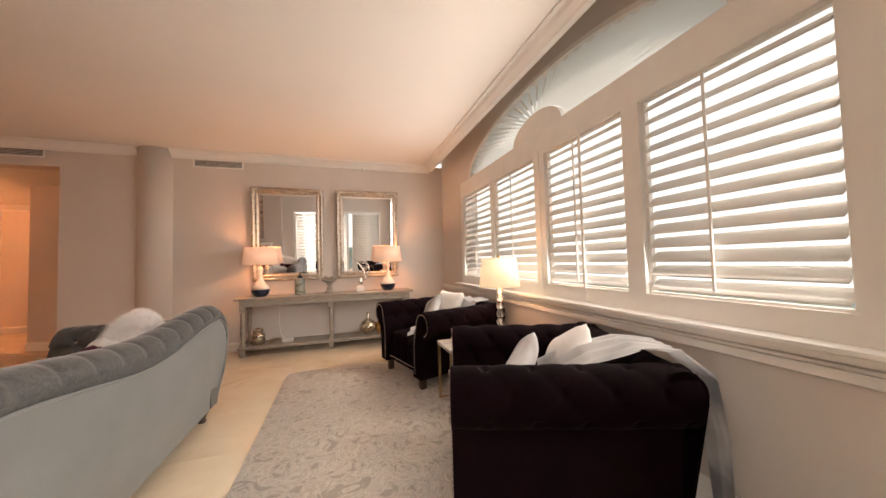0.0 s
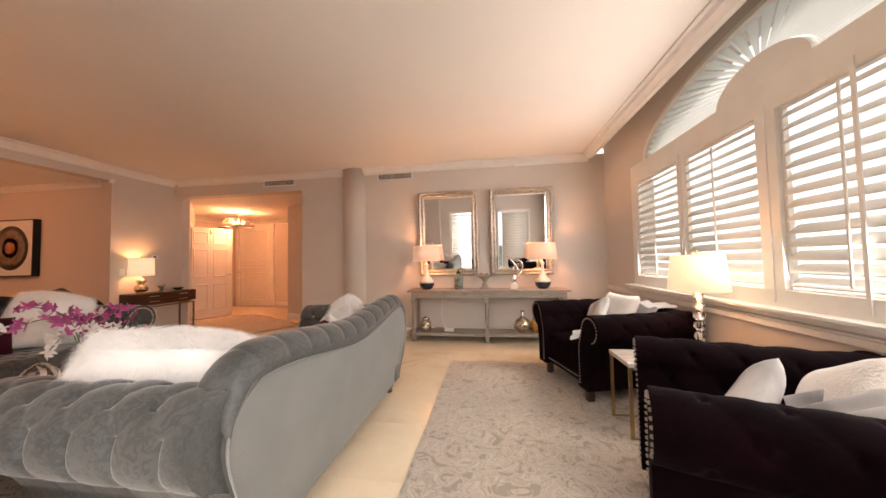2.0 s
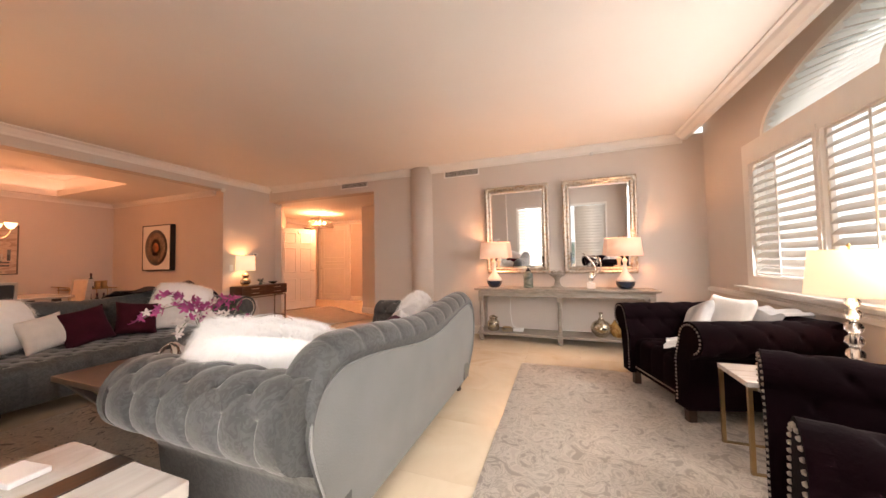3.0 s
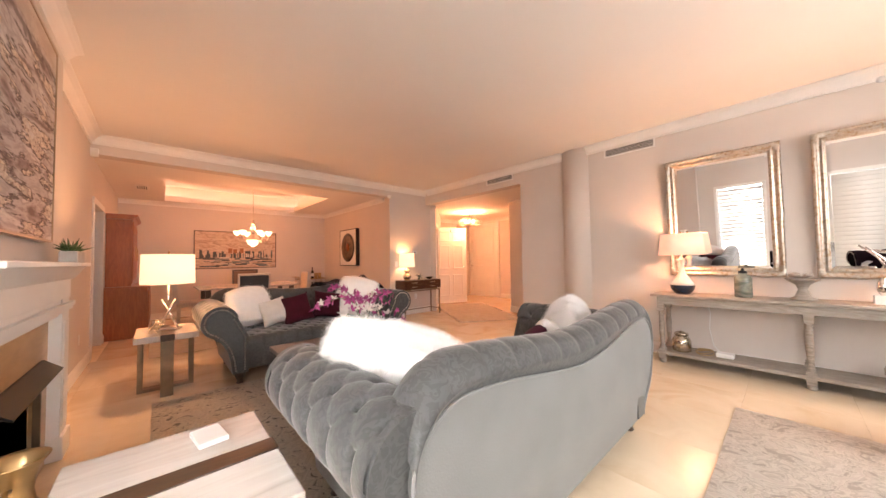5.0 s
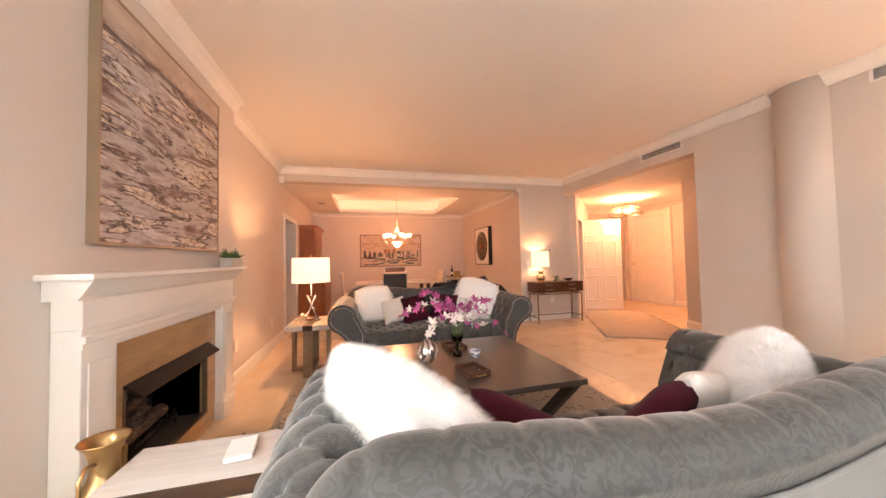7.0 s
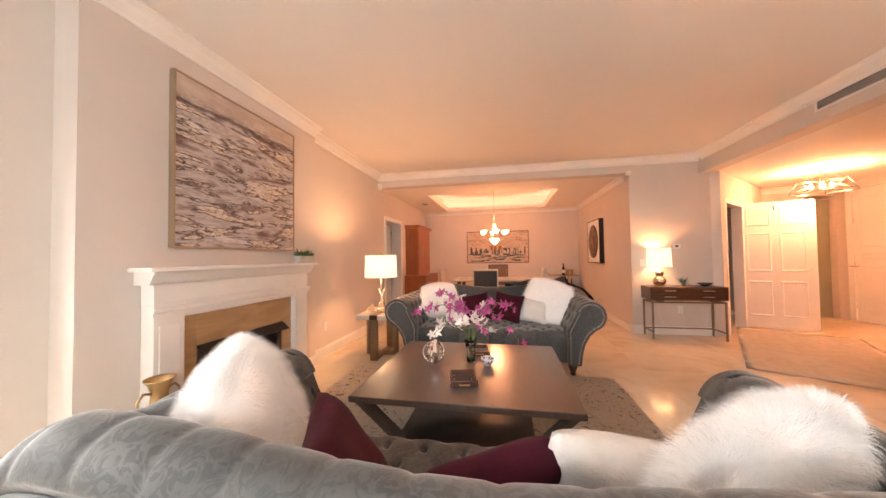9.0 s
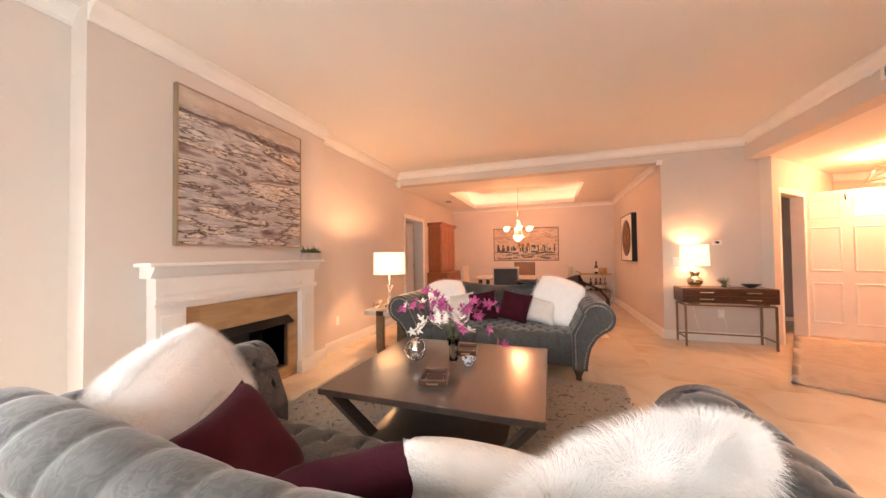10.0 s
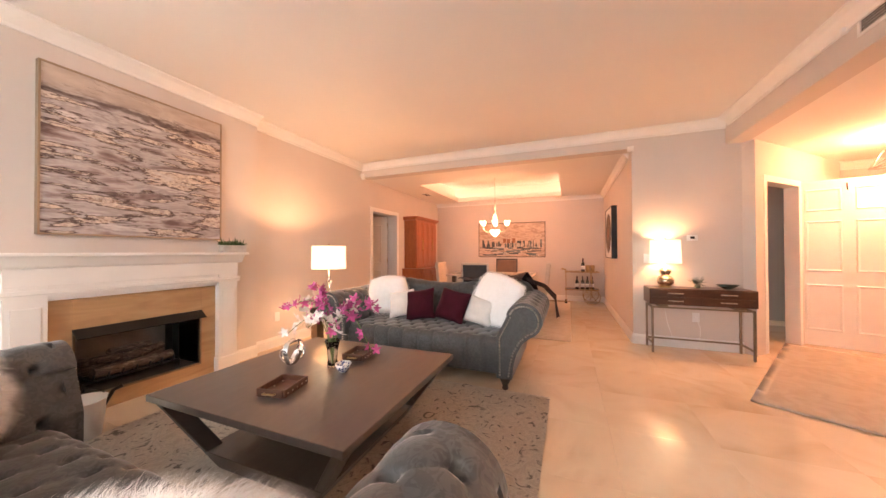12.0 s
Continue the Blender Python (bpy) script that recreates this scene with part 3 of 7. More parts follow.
def sofa(name, m, label, half, depth, arm_top, back_top, seat_top, cloth, back_cloth, step, group, leg_kind, arm_r, camel, flare):
    """A rolled-arm tufted sofa or armchair that faces its own +x."""
    s = base(name, m, label, "sofa" if half > 0.9 else "armchair", group)
    f, bk = depth / 2, -depth / 2
    inner = half - 2.5 * arm_r
    bh = half - flare
    # seat with a rolled front edge
    at, length = follow([(bk + 0.22, seat_top), (f - 0.10, seat_top)] + arc(f - 0.10, seat_top - 0.06, 0.06, 90, 0, 5)[1:] + [(f - 0.035, 0.16)])

    def seat(u, v):
        d = u * length
        p, n = at(d)
        y = (2 * v - 1) * (inner + 0.02)
        top = depth - 0.32
        h = 0.024 * tuft(d, y) if d < top else 0.009 * seam(y)
        h *= 1 if half > 0.9 else 0.5
        return (p.x + n.x * h, y, p.y + n.y * h)
    part("seat", sheet(seat, 50, max(24, int(2 * inner / step * 14))), cloth, s)
    part("base_rail", boxes((bk + 0.06, f - 0.05, -inner - 0.05, inner + 0.05, 0.12, 0.30), bevel=0.01), cloth, s)
    # back: tufted inside, rolled top, plain outside
    rr = arm_r * 0.78
    cz = back_top - rr
    at2, len2 = follow([(bk + 0.20, seat_top - 0.06), (bk + 0.19, seat_top + 0.10), (bk + 0.155, cz - 0.04)] + arc(bk + 0.155 - rr * 0.95, cz, rr, 0, 215, 14))
    len_in = cz - seat_top + 0.04

    def back(u, v):
        d = u * len2
        p, n = at2(d)
        w = (2 * v - 1)
        wide = inner + 0.06 + (bh - inner - 0.06) * max(0, min(1, (p.y - seat_top) / (back_top - seat_top)))
        y = w * wide
        rise = camel * (math.cos(math.pi * w * 1.0) * -0.5 + 0.2) * max(0, (p.y - seat_top) / (back_top - seat_top))
        if d < len_in + 0.06:
            h = (0.030 if half > 0.9 else 0.018) * tuft(d, y) * min(1, max(0.05, (len_in + 0.05 - d) / 0.12))
        else:
            h = (0.0026 if half > 0.9 else 0.004) * seam(y)
        return (p.x - n.x * h, y, p.y - n.y * h + rise)
    part("backrest", sheet(back, 76, int(2 * half / step * 14)), cloth, s, "tufted velvet back with a rolled top")

    def panel(u, v):
        w = 2 * v - 1
        z = 0.11 + u * (cz - 0.02 - 0.11)
        wide = (half - arm_r - 0.005) * (1 - u) + (bh + 0.015) * u
        rise = camel * (math.cos(math.pi * w) * -0.5 + 0.2) * u * 0.9
        return (bk + 0.012 - 0.02 * u, w * wide, z + rise)
    pb = sheet(panel, 14, 30)
    bmesh.ops.solidify(pb, geom=pb.faces, thickness=0.03)
    part("back_panel", pb, back_cloth, s, "smooth pale grey back panel" if half > 0.9 else "")
    pts = []
    for k in range(19):
        w = 2 * k / 18 - 1
        wide = bh
        pts.append((bk + 0.155 - rr * 0.95, w * wide, cz + camel * (math.cos(math.pi * w) * -0.5 + 0.2)))
    part("back_roll_core", tube(pts, rr * 0.96, 18), cloth, s)
    # arms
    for side in (1, -1):
        c = half - arm_r
        czz = arm_top - arm_r
        prof = [(inner, seat_top - 0.08), (inner, seat_top + 0.03), (c - arm_r * 0.98, czz - 0.02)] + arc(c, czz, arm_r, 175, -60, 18) + [(c - 0.01, czz - arm_r - 0.02), (c - 0.035, 0.30), (c - 0.04, 0.12)]
        at3, len3 = follow(prof)

        def arm(u, v, side=side, at3=at3, len3=len3, arm_r=arm_r, seat_top=seat_top):
            d = u * len3
            p, n = at3(d)
            x = bk + 0.045 + v * (depth - 0.075)
            fade = min(1, max(0, (f - 0.02 - x) / 0.06))
            if d < len3 * 0.70:
                h = 0.024 * tuft(d + 0.03, x + 0.04, 0.13, 0.19)
            else:
                h = 0.004 * seam(x + 0.04) * max(0, 1 - (d - len3 * 0.70) / 0.25)
            h *= fade * (1 if half > 0.9 else 0.55)
            return (x, side * (p.x + n.x * h), p.y + n.y * h)
        a = part("arm", sheet(arm, 84, int(depth / step * 14)), cloth, s, "rolled tufted velvet arm")
        ring = prof + [(inner, 0.12)]
        fr = prism([(side * y, z) for y, z in ring], "x", f - 0.035, f + 0.012)
        part("arm_front", fr, cloth, a)
        part("arm_back", prism([(side * y, z) for y, z in ring], "x", bk + 0.015, bk + 0.05), cloth, a)
        pn, ln = follow([(inner + 0.03, 0.16), (inner + 0.03, seat_top + 0.02)] + [(c + (y - c) * 0.82, czz + (z - czz) * 0.82) for y, z in arc(c, czz, arm_r, 160, -70, 18)])
        dots = []
        k = 0.0
        while k < ln:
            p, _ = pn(k)
            dots.append((f + 0.012, side * p.x, p.y))
            k += 0.026
        if half > 0.9:
            p2, l2 = follow([(c - 0.055, 0.16), (c - 0.05, czz - arm_r * 1.0)] + arc(c + 0.0, czz, arm_r * 0.62, -75, -20, 5))
            k = 0.0
            while k < l2:
                p, _ = p2(k)
                dots.append((f + 0.012, side * p.x, p.y))
                k += 0.026
        part("nailhead_trim", nails(dots, (1, 0, 0)), NAIL, a, "row of pewter nailheads")
    if half < 0.9:
        part("nailhead_trim", nails([(f - 0.033, -inner + 0.024 * i, 0.17) for i in range(int(2 * inner / 0.024))], (1, 0, 0), 0.007), NAIL, s, "row of pewter nailheads")
    for lx in (f - 0.06, bk + 0.14):
        for ly in (inner + 0.05, -inner - 0.05):
            if leg_kind == "turned":
                leg = lathe([(0.022, 0), (0.028, 0.012), (0.020, 0.03), (0.040, 0.075), (0.046, 0.10), (0.032, 0.115), (0.042, 0.125), (0.042, 0.15)], 14, Matrix.Translation((lx, ly, 0)))
            else:
                leg = boxes((lx - 0.028, lx + 0.028, ly - 0.028, ly + 0.028, 0, 0.13), bevel=0.006)
            part("leg", leg, DARK_WOOD, s)
    return s


def ease(x):
    x = min(1, max(0, x))
    return x * x * (3 - 2 * x)


def grey_sofa(m, label, back_cloth, c, arm_r):
    """A tufted sofa that faces its own +x: rolled arms, and a back whose ends rise and round off."""
    s = base("sofa", m, label, "sofa", "pair of sofas")
    bk, f, seat_top, inner, czz = -0.51, 0.475, 0.44, 0.80, 0.775 - arm_r

    def crest(w):
        a = abs(w)
        k = min(1, max(0, (a - 0.80) / 0.20))
        return 0.832 + 0.062 * ease(a / 0.8) - 0.22 * (1 - math.sqrt(max(0, 1 - k * k)))

    def edge(w):
        return crest(w) - 0.150 + 0.030 * ease(abs(w) / 0.8)
    # seat with a rolled front edge
    at, length = follow([(bk + 0.20, seat_top), (f - 0.13, seat_top)] + arc(f - 0.13, seat_top - 0.08, 0.08, 90, 0, 6)[1:] + [(f - 0.052, 0.28), (f - 0.06, 0.13)])

    def seat(u, v):
        d = u * length
        p, n = at(d)
        y = (2 * v - 1) * (inner + 0.02)
        h = 0.034 * dimple(d, y, 0.125, 0.165) if d < 0.68 else 0.012 * seam(y + 0.0825)
        return (p.x + n.x * h, y, p.y + n.y * h)
    part("seat", sheet(seat, 80, 150), GREY_VELVET, s, "button-tufted velvet seat")
    part("base_rail", boxes((bk + 0.04, f - 0.075, -0.90, 0.90, 0.12, 0.30), bevel=0.01), GREY_VELVET, s)

    # back: tufted inside, rolled top with pleats
    def back(u, v):
        w = math.sin((2 * v - 1) * math.pi / 2 * 0.985) / math.sin(math.pi / 2 * 0.985)
        zc = crest(w)
        if u < 0.5:
            q = u / 0.5
            x, z = bk + 0.25 - 0.075 * q, seat_top - 0.06 + (zc - 0.09 - seat_top + 0.06) * q
            y = w * (inner + 0.04 + (1.05 - inner - 0.04) * ease(q))
            h = 0.036 * dimple(q * 0.36 + 0.02, y, 0.115, 0.165) * min(1, max(0, (1 - q) / 0.18)) * min(1, max(0, (1 - abs(w)) / 0.10))
            return (x + h, y, z + 0.2 * h)
        q = (u - 0.5) / 0.5
        y = w * 1.05
        h = 0.0052 * seam(y) * math.sin(math.pi * q) ** 0.5 * min(1, max(0, (1 - abs(w)) / 0.08))
        if q < 0.8:
            th = math.pi * q / 0.8
            return (bk + 0.08 + (0.095 + h) * math.cos(th), y, zc - 0.09 + (0.09 + h) * math.sin(th))
        r = (q - 0.8) / 0.2
        return (bk - 0.015 + 0.022 * r, y, zc - 0.09 + (edge(w) - 0.012 - zc + 0.09) * r)
    part("backrest", sheet(back, 90, 230), GREY_VELVET, s, "tufted velvet back with a pleated rolled top")
    part("back_core", tube([(bk + 0.085, 1.05 * (k / 10 - 1) * 0.95, crest((k / 10 - 1) * 0.95) - 0.11) for k in range(21)], 0.075, 14), GREY_VELVET, s)

    def outline(w, z):
        return w * (0.925 + 0.135 * ease((z - 0.10) / 0.55))

    def panel(u, v):
        w = math.sin((2 * v - 1) * math.pi / 2 * 0.985) / math.sin(math.pi / 2 * 0.985)
        z = 0.11 + u * (edge(w) - 0.11)
        return (bk + 0.03 - 0.034 * ease(u * 1.6), outline(w, z), z)
    pb = sheet(panel, 16, 80)
    sheet(lambda u, v: tuple(Vector(panel(u, v)) + Vector((0.02, 0, 0))), 16, 80, pb)
    back_panel = part("back_panel", pb, back_cloth, s, "smooth pale grey back panel")
    line = [panel(k / 12, 0) for k in range(12)] + [panel(1, k / 60) for k in range(61)] + [panel(1 - k / 12, 1) for k in range(1, 13)]
    part("piping", tube([(x - 0.004, y, z) for x, y, z in line], 0.006, 6), back_cloth, back_panel)
    # arms that lean out to a roll
    for side in (1, -1):
        prof = [(inner, 0.34), (inner, 0.47), (c - 0.135, czz + 0.035)] + arc(c, czz, arm_r, 163, -70, 20) + [(c - 0.01, 0.43), (c - 0.06, 0.34), (0.945, 0.24), (0.93, 0.12)]
        at3, len3 = follow(prof)

        def arm(u, v, side=side, at3=at3, len3=len3):
            d = u * len3
            p, n = at3(d)
            x = bk + 0.03 + v * (f - bk - 0.035)
            fade = min(1, max(0, (f - 0.015 - x) / 0.05))
            if d < 0.75:
                h = 0.050 * dimple(d, x + 0.05, 0.125, 0.165)
            else:
                h = 0.050 * dimple(0.75, x + 0.05, 0.125, 0.165) * math.exp(-((d - 0.75) / 0.05) ** 2) + 0.010 * seam(x + 0.05 + 0.0825) * max(0, 1 - (d - 0.75) / 0.42) * (1 - math.exp(-((d - 0.75) / 0.05) ** 2))
            h *= fade
            return (x, side * (p.x + n.x * h), p.y + n.y * h)
        a = part("arm", sheet(arm, 110, 110), GREY_VELVET, s, "rolled tufted velvet arm")
        ring = [(inner, 0.12)] + prof
        part("arm_front", prism([(side * y, z) for y, z in ring], "x", f - 0.03, f + 0.012), GREY_VELVET, a)
        part("arm_back", prism([(side * y, z) for y, z in ring], "x", bk + 0.02, bk + 0.05), GREY_VELVET, a)
        pn, ln = follow(ring)
        dots, k = [], 0.03
        while k < ln - 0.02:
            p, n = pn(k)
            dots.append((f + 0.012, side * (p.x - n.x * 0.030), p.y - n.y * 0.030))
            k += 0.024
        part("nailhead_trim", nails(dots, (1, 0, 0), 0.0095), NAIL, a, "row of pewter nailheads")
    for lx in (f - 0.07, bk + 0.10):
        for ly in (0.86, -0.86):
            part("leg", lathe([(0.022, 0), (0.030, 0.012), (0.022, 0.03), (0.040, 0.07), (0.050, 0.10), (0.036, 0.115), (0.048, 0.125), (0.048, 0.15)], 14, Matrix.Translation((lx, ly, 0))), DARK_WOOD, s)
    return s


grey_sofa(pose(-0.90, 2.535, 0, 0, 0, 180), "grey velvet tufted camelback sofa with pale smooth back", GREY_BACK, 1.015, 0.155)
grey_sofa(pose(-3.81, 2.455, 0, 0, 0, 0), "dark grey velvet tufted sofa with rolled nailhead arms", GREY_VELVET, 1.03, 0.15)
sofa("armchair", pose(1.535, 3.83, 0, 0, 0, 196.5), "dark plum velvet chesterfield armchair beside the console", 0.60, 0.92, 0.735, 0.735, 0.43, PLUM, PLUM, 0.15, "pair of plum armchairs", "block", 0.12, 0.0, 0.035)
sofa("armchair", pose(1.565, 1.955, 0, 0, 0, 160), "dark plum velvet chesterfield armchair with cushions and a throw", 0.52, 0.94, 0.75, 0.75, 0.43, PLUM, PLUM, 0.15, "pair of plum armchairs", "block", 0.118, 0.0, 0.035)


def pillow_form(w, h, t, n=16, sag=0.0, seed=0, soft=0.0):
    """A stuffed cushion: two puffed faces that meet in a seam, corners pulled out."""
    rnd = random.Random(seed)
    ph = [rnd.uniform(0, 6.28) for _ in range(4)]

    def fn(front):
        def at(u, v):
            a, b = 2 * u - 1, 2 * v - 1
            pull = 1 - 0.10 * (1 - a * a) * (abs(b) ** 3) - 0.0
            pull2 = 1 - 0.10 * (1 - b * b) * (abs(a) ** 3)
            th = t / 2 * ((1 - a ** 4) * (1 - b ** 4)) ** 0.6 * (1 + 0.08 * math.sin(3 * a + ph[0]) + 0.08 * math.sin(3.4 * b + ph[1]))
            if soft:
                pull, pull2 = math.sqrt(1 - soft * a * a), math.sqrt(1 - soft * b * b)
            return (w / 2 * a * pull2, (th if front else -th), h / 2 * b * pull - sag * (1 - b) * a * a)
        return at
    bm = sheet(fn(True), n, n)
    sheet(fn(False), n, n, bm)
    bmesh.ops.remove_doubles(bm, verts=bm.verts, dist=0.002)
    return bm


FUR_SOFT = 0.30


def fur_form(w, h, t, strands, length, seed):
    """A cushion's pile: tapered tufts that stand and lean on both faces."""
    rng = np.random.default_rng(seed)
    verts, faces = [], []
    k = 0
    for _ in range(strands):
        if rng.random() < 0.45:
            e = rng.uniform(-1, 1)
            a, b = ((e, rng.choice((-1, 1)) * rng.uniform(0.9, 1)), (rng.choice((-1, 1)) * rng.uniform(0.9, 1), e))[rng.integers(2)]
        else:
            a, b = rng.uniform(-1, 1, 2)
        sgn = rng.choice((-1, 1))
        th = t / 2 * ((1 - a ** 4) * (1 - b ** 4)) ** 0.6
        p = np.array((w / 2 * a * math.sqrt(1 - FUR_SOFT * b * b), sgn * th, h / 2 * b * math.sqrt(1 - FUR_SOFT * a * a)))
        n = np.array((a * abs(a) ** 2 * 0.9, sgn * (1.1 - max(abs(a), abs(b)) ** 3), b * abs(b) ** 2 * 0.9))
        n = n / np.linalg.norm(n)
        lean = rng.normal(0, 0.26, 3) + np.array((0, 0, -0.20)) + 0.50 * np.array((math.sin(9 * a + 4 * b + seed), 0, math.cos(7 * b - 5 * a + seed)))
        ln = length * rng.uniform(0.6, 1.25)
        d = n + lean
        d = d / np.linalg.norm(d)
        sd = np.cross(d, rng.normal(0, 1, 3))
        sd = sd / np.linalg.norm(sd) * length * 0.0065
        mid = p + d * ln * 0.55
        tip = p + d * ln + np.array((0, 0, -0.34 * ln))
        verts += [tuple(p - sd * 1.2), tuple(p + sd * 1.2), tuple(mid + sd * 0.8), tuple(mid - sd * 0.8), tuple(tip)]
        faces += [(k, k + 1, k + 2, k + 3), (k + 3, k + 2, k + 4)]
        k += 5
    me = bpy.data.meshes.new("fur_cover")
    me.from_pydata(verts, [], faces)
    me.materials.append(FUR)
    for p in me.polygons:
        p.use_smooth = True
    return me


def fur_pillow(m, w, h, t, label, seed, strands=5200, length=0.055, group="white fur pillows"):
    s = base("fur_pillow", m, label, "pillow", group)
    part("cushion", pillow_form(w, h, t, 18, 0, seed, FUR_SOFT), FUR, s)
    ob = new("fur_cover", fur_form(w, h, t, strands, length, seed))
    ob.parent = s
    return s


def pillow(m, w, h, t, material, label, seed, group):
    return thing("throw_pillow", pillow_form(w, h, t, 18, 0, seed), material, label, "pillow", group, m)


# a pillow's face looks along its own y; rx leans its top back
fur_pillow(pose(-0.86, 1.77, 0.675, 24, 10, 34), 0.70, 0.50, 0.21, "large white long-pile fur pillow on the pale sofa arm", 1, 60000, 0.050)
fur_pillow(pose(-0.84, 3.20, 0.635, 28, -12, 122), 0.66, 0.46, 0.20, "large white long-pile fur pillow at the sofa's far end", 2, 76000, 0.060)
pillow(pose(-0.84, 2.88, 0.62, 26, 12, 108), 0.42, 0.36, 0.15, WHITE_CLOTH, "small soft white plush pillow on the sofa", 3, "white plush pillows")
pillow(pose(-0.90, 1.90, 0.575, 30, 10, 48), 0.46, 0.30, 0.13, WHITE_CLOTH, "small soft white plush pillow beside fur", 4, "white plush pillows")
pillow(pose(-0.80, 2.165, 0.615, 33, 1, 26), 0.39, 0.40, 0.13, BURGUNDY, "burgundy velvet pillow standing on its corner", 5, "burgundy pillows")
pillow(pose(-0.80, 2.59, 0.61, 42, -14, 104), 0.44, 0.34, 0.13, BURGUNDY, "burgundy velvet pillow leaning on the pale sofa", 6, "burgundy pillows")
fur_pillow(pose(-3.97, 1.78, 0.69, 18, 4, -72), 0.50, 0.46, 0.18, "white long-pile fur pillow on the dark sofa", 7, 7000, 0.035)
fur_pillow(pose(-3.92, 3.13, 0.70, 20, -14, -118), 0.60, 0.54, 0.18, "white long-pile fur pillow by the dark sofa's arm", 8, 16000, 0.035)
pillow(pose(-3.88, 2.02, 0.60, 22, 10, -80), 0.32, 0.32, 0.13, WHITE_CLOTH, "small soft white plush pillow on the dark sofa", 9, "white plush pillows")
pillow(pose(-3.86, 2.97, 0.58, 24, -8, -108), 0.34, 0.30, 0.13, WHITE_CLOTH, "small white plush pillow against a fur pillow", 10, "white plush pillows")
pillow(pose(-3.86, 2.27, 0.61, 22, 10, -88), 0.36, 0.36, 0.14, BURGUNDY, "burgundy velvet pillow on the dark sofa", 11, "burgundy pillows")
pillow(pose(-3.86, 2.66, 0.62, 24, -10, -98), 0.36, 0.36, 0.14, BURGUNDY, "burgundy velvet pillow tilted on the dark sofa", 12, "burgundy pillows")
# plum chairs
pillow(pose(1.70, 3.96, 0.65, 24, 0, 105), 0.46, 0.40, 0.16, WHITE_CLOTH, "white pillow on the plum armchair", 13, "armchair pillows")
pillow(pose(1.52, 4.02, 0.60, 26, 22, 95), 0.40, 0.36, 0.13, GREY_CLOTH, "grey patterned pillow on the plum armchair", 14, "armchair pillows")
pillow(pose(1.66, 1.90, 0.62, 26, 25, 70), 0.42, 0.40, 0.16, WHITE_CLOTH, "white plush pillow on the plum armchair", 15, "armchair pillows")
pillow(pose(1.46, 2.02, 0.585, 28, 32, 66), 0.36, 0.36, 0.13, GREY_CLOTH, "pale grey satin pillow on the plum armchair", 16, "armchair pillows")


def drape(name, line, w0, w1, label, material, category="throw", seed=0, thick=0.012, lift=0.012):
    """A throw laid along a line of 3D points with its across direction, with folds."""
    pts = [Vector(p) for p, _ in line]
    acr = [Vector(a).normalized() for _, a in line]
    bm = sheet(lambda u, v: draped(pts, acr, u, v, w0, w1, seed, lift), 40, 30)
    bmesh.ops.solidify(bm, geom=bm.faces, thickness=thick)
    return thing(name, bm, material, label, category)


def draped(pts, acr, u, v, w0, w1, seed, lift):
    x = u * (len(pts) - 1)
    i = min(int(x), len(pts) - 2)
    f = x - i
    f = f * f * (3 - 2 * f)
    p, a = pts[i].lerp(pts[i + 1], f), acr[i].lerp(acr[i + 1], f)
    w = w0 + (w1 - w0) * u
    q = p + a * (v - 0.5) * w
    nz = noise.noise(Vector((u * 3 + seed, v * 3, 0.3)))
    return q + Vector((0.02 * nz, 0.02 * nz, lift + 0.012 * math.sin(v * 22 + 3 * nz) + 0.02 * abs(nz)))


drape("throw_blanket", [((1.46, 1.80, 0.62), (0.34, 0.94, 0)), ((1.62, 1.71, 0.72), (0.34, 0.94, 0)), ((1.78, 1.63, 0.77), (0.34, 0.94, 0)), ((1.92, 1.54, 0.76), (0.34, 0.94, 0)), ((2.01, 1.46, 0.66), (0.34, 0.94, 0)), ((2.04, 1.43, 0.40), (0.34, 0.94, 0)), ((2.05, 1.42, 0.06), (0.34, 0.94, 0))], 0.34, 0.10, "white and grey soft throw over the plum armchair", GREY_CLOTH, seed=2, thick=0.03, lift=0.025)
drape("throw_blanket", [((1.14, 1.95, 0.60), (0.34, 0.94, 0)), ((1.085, 1.93, 0.56), (0.34, 0.94, 0)), ((1.07, 1.93, 0.44), (0.34, 0.94, 0)), ((1.07, 1.93, 0.33), (0.34, 0.94, 0))], 0.10, 0.12, "narrow white throw end hanging at the armchair's seat", GREY_CLOTH, seed=21, thick=0.02, lift=0.0)
drape("folded_magazine_cloth", [((1.20, 3.70, 0.465), (0.3, 1, 0)), ((1.32, 3.68, 0.475), (0.3, 1, 0)), ((1.45, 3.66, 0.47), (0.3, 1, 0))], 0.34, 0.30, "pale grey and white folded cloth on the armchair seat", GREY_CLOTH, seed=8, lift=0.01)
drape("throw_blanket", [((1.95, 3.80, 0.62), (-0.3, 1, 0)), ((2.0, 3.85, 0.745), (-0.3, 1, 0)), ((1.84, 3.85, 0.73), (-0.3, 1, 0)), ((1.76, 3.85, 0.60), (-0.3, 1, 0))], 0.5, 0.5, "pale grey throw over the plum armchair's back", GREY_CLOTH, seed=5)
drape("throw_blanket", [((-4.05, 3.00, 0.86), (0.2, 1, 0)), ((-4.26, 3.02, 0.90), (0, 1, 0.1)), ((-4.43, 3.06, 0.82), (0, 1, 0)), ((-4.46, 3.10, 0.50), (0, 1, 0))], 0.75, 0.9, "dark plum shaggy throw over the sofa's back", WINE_THROW, seed=11, lift=0.02)
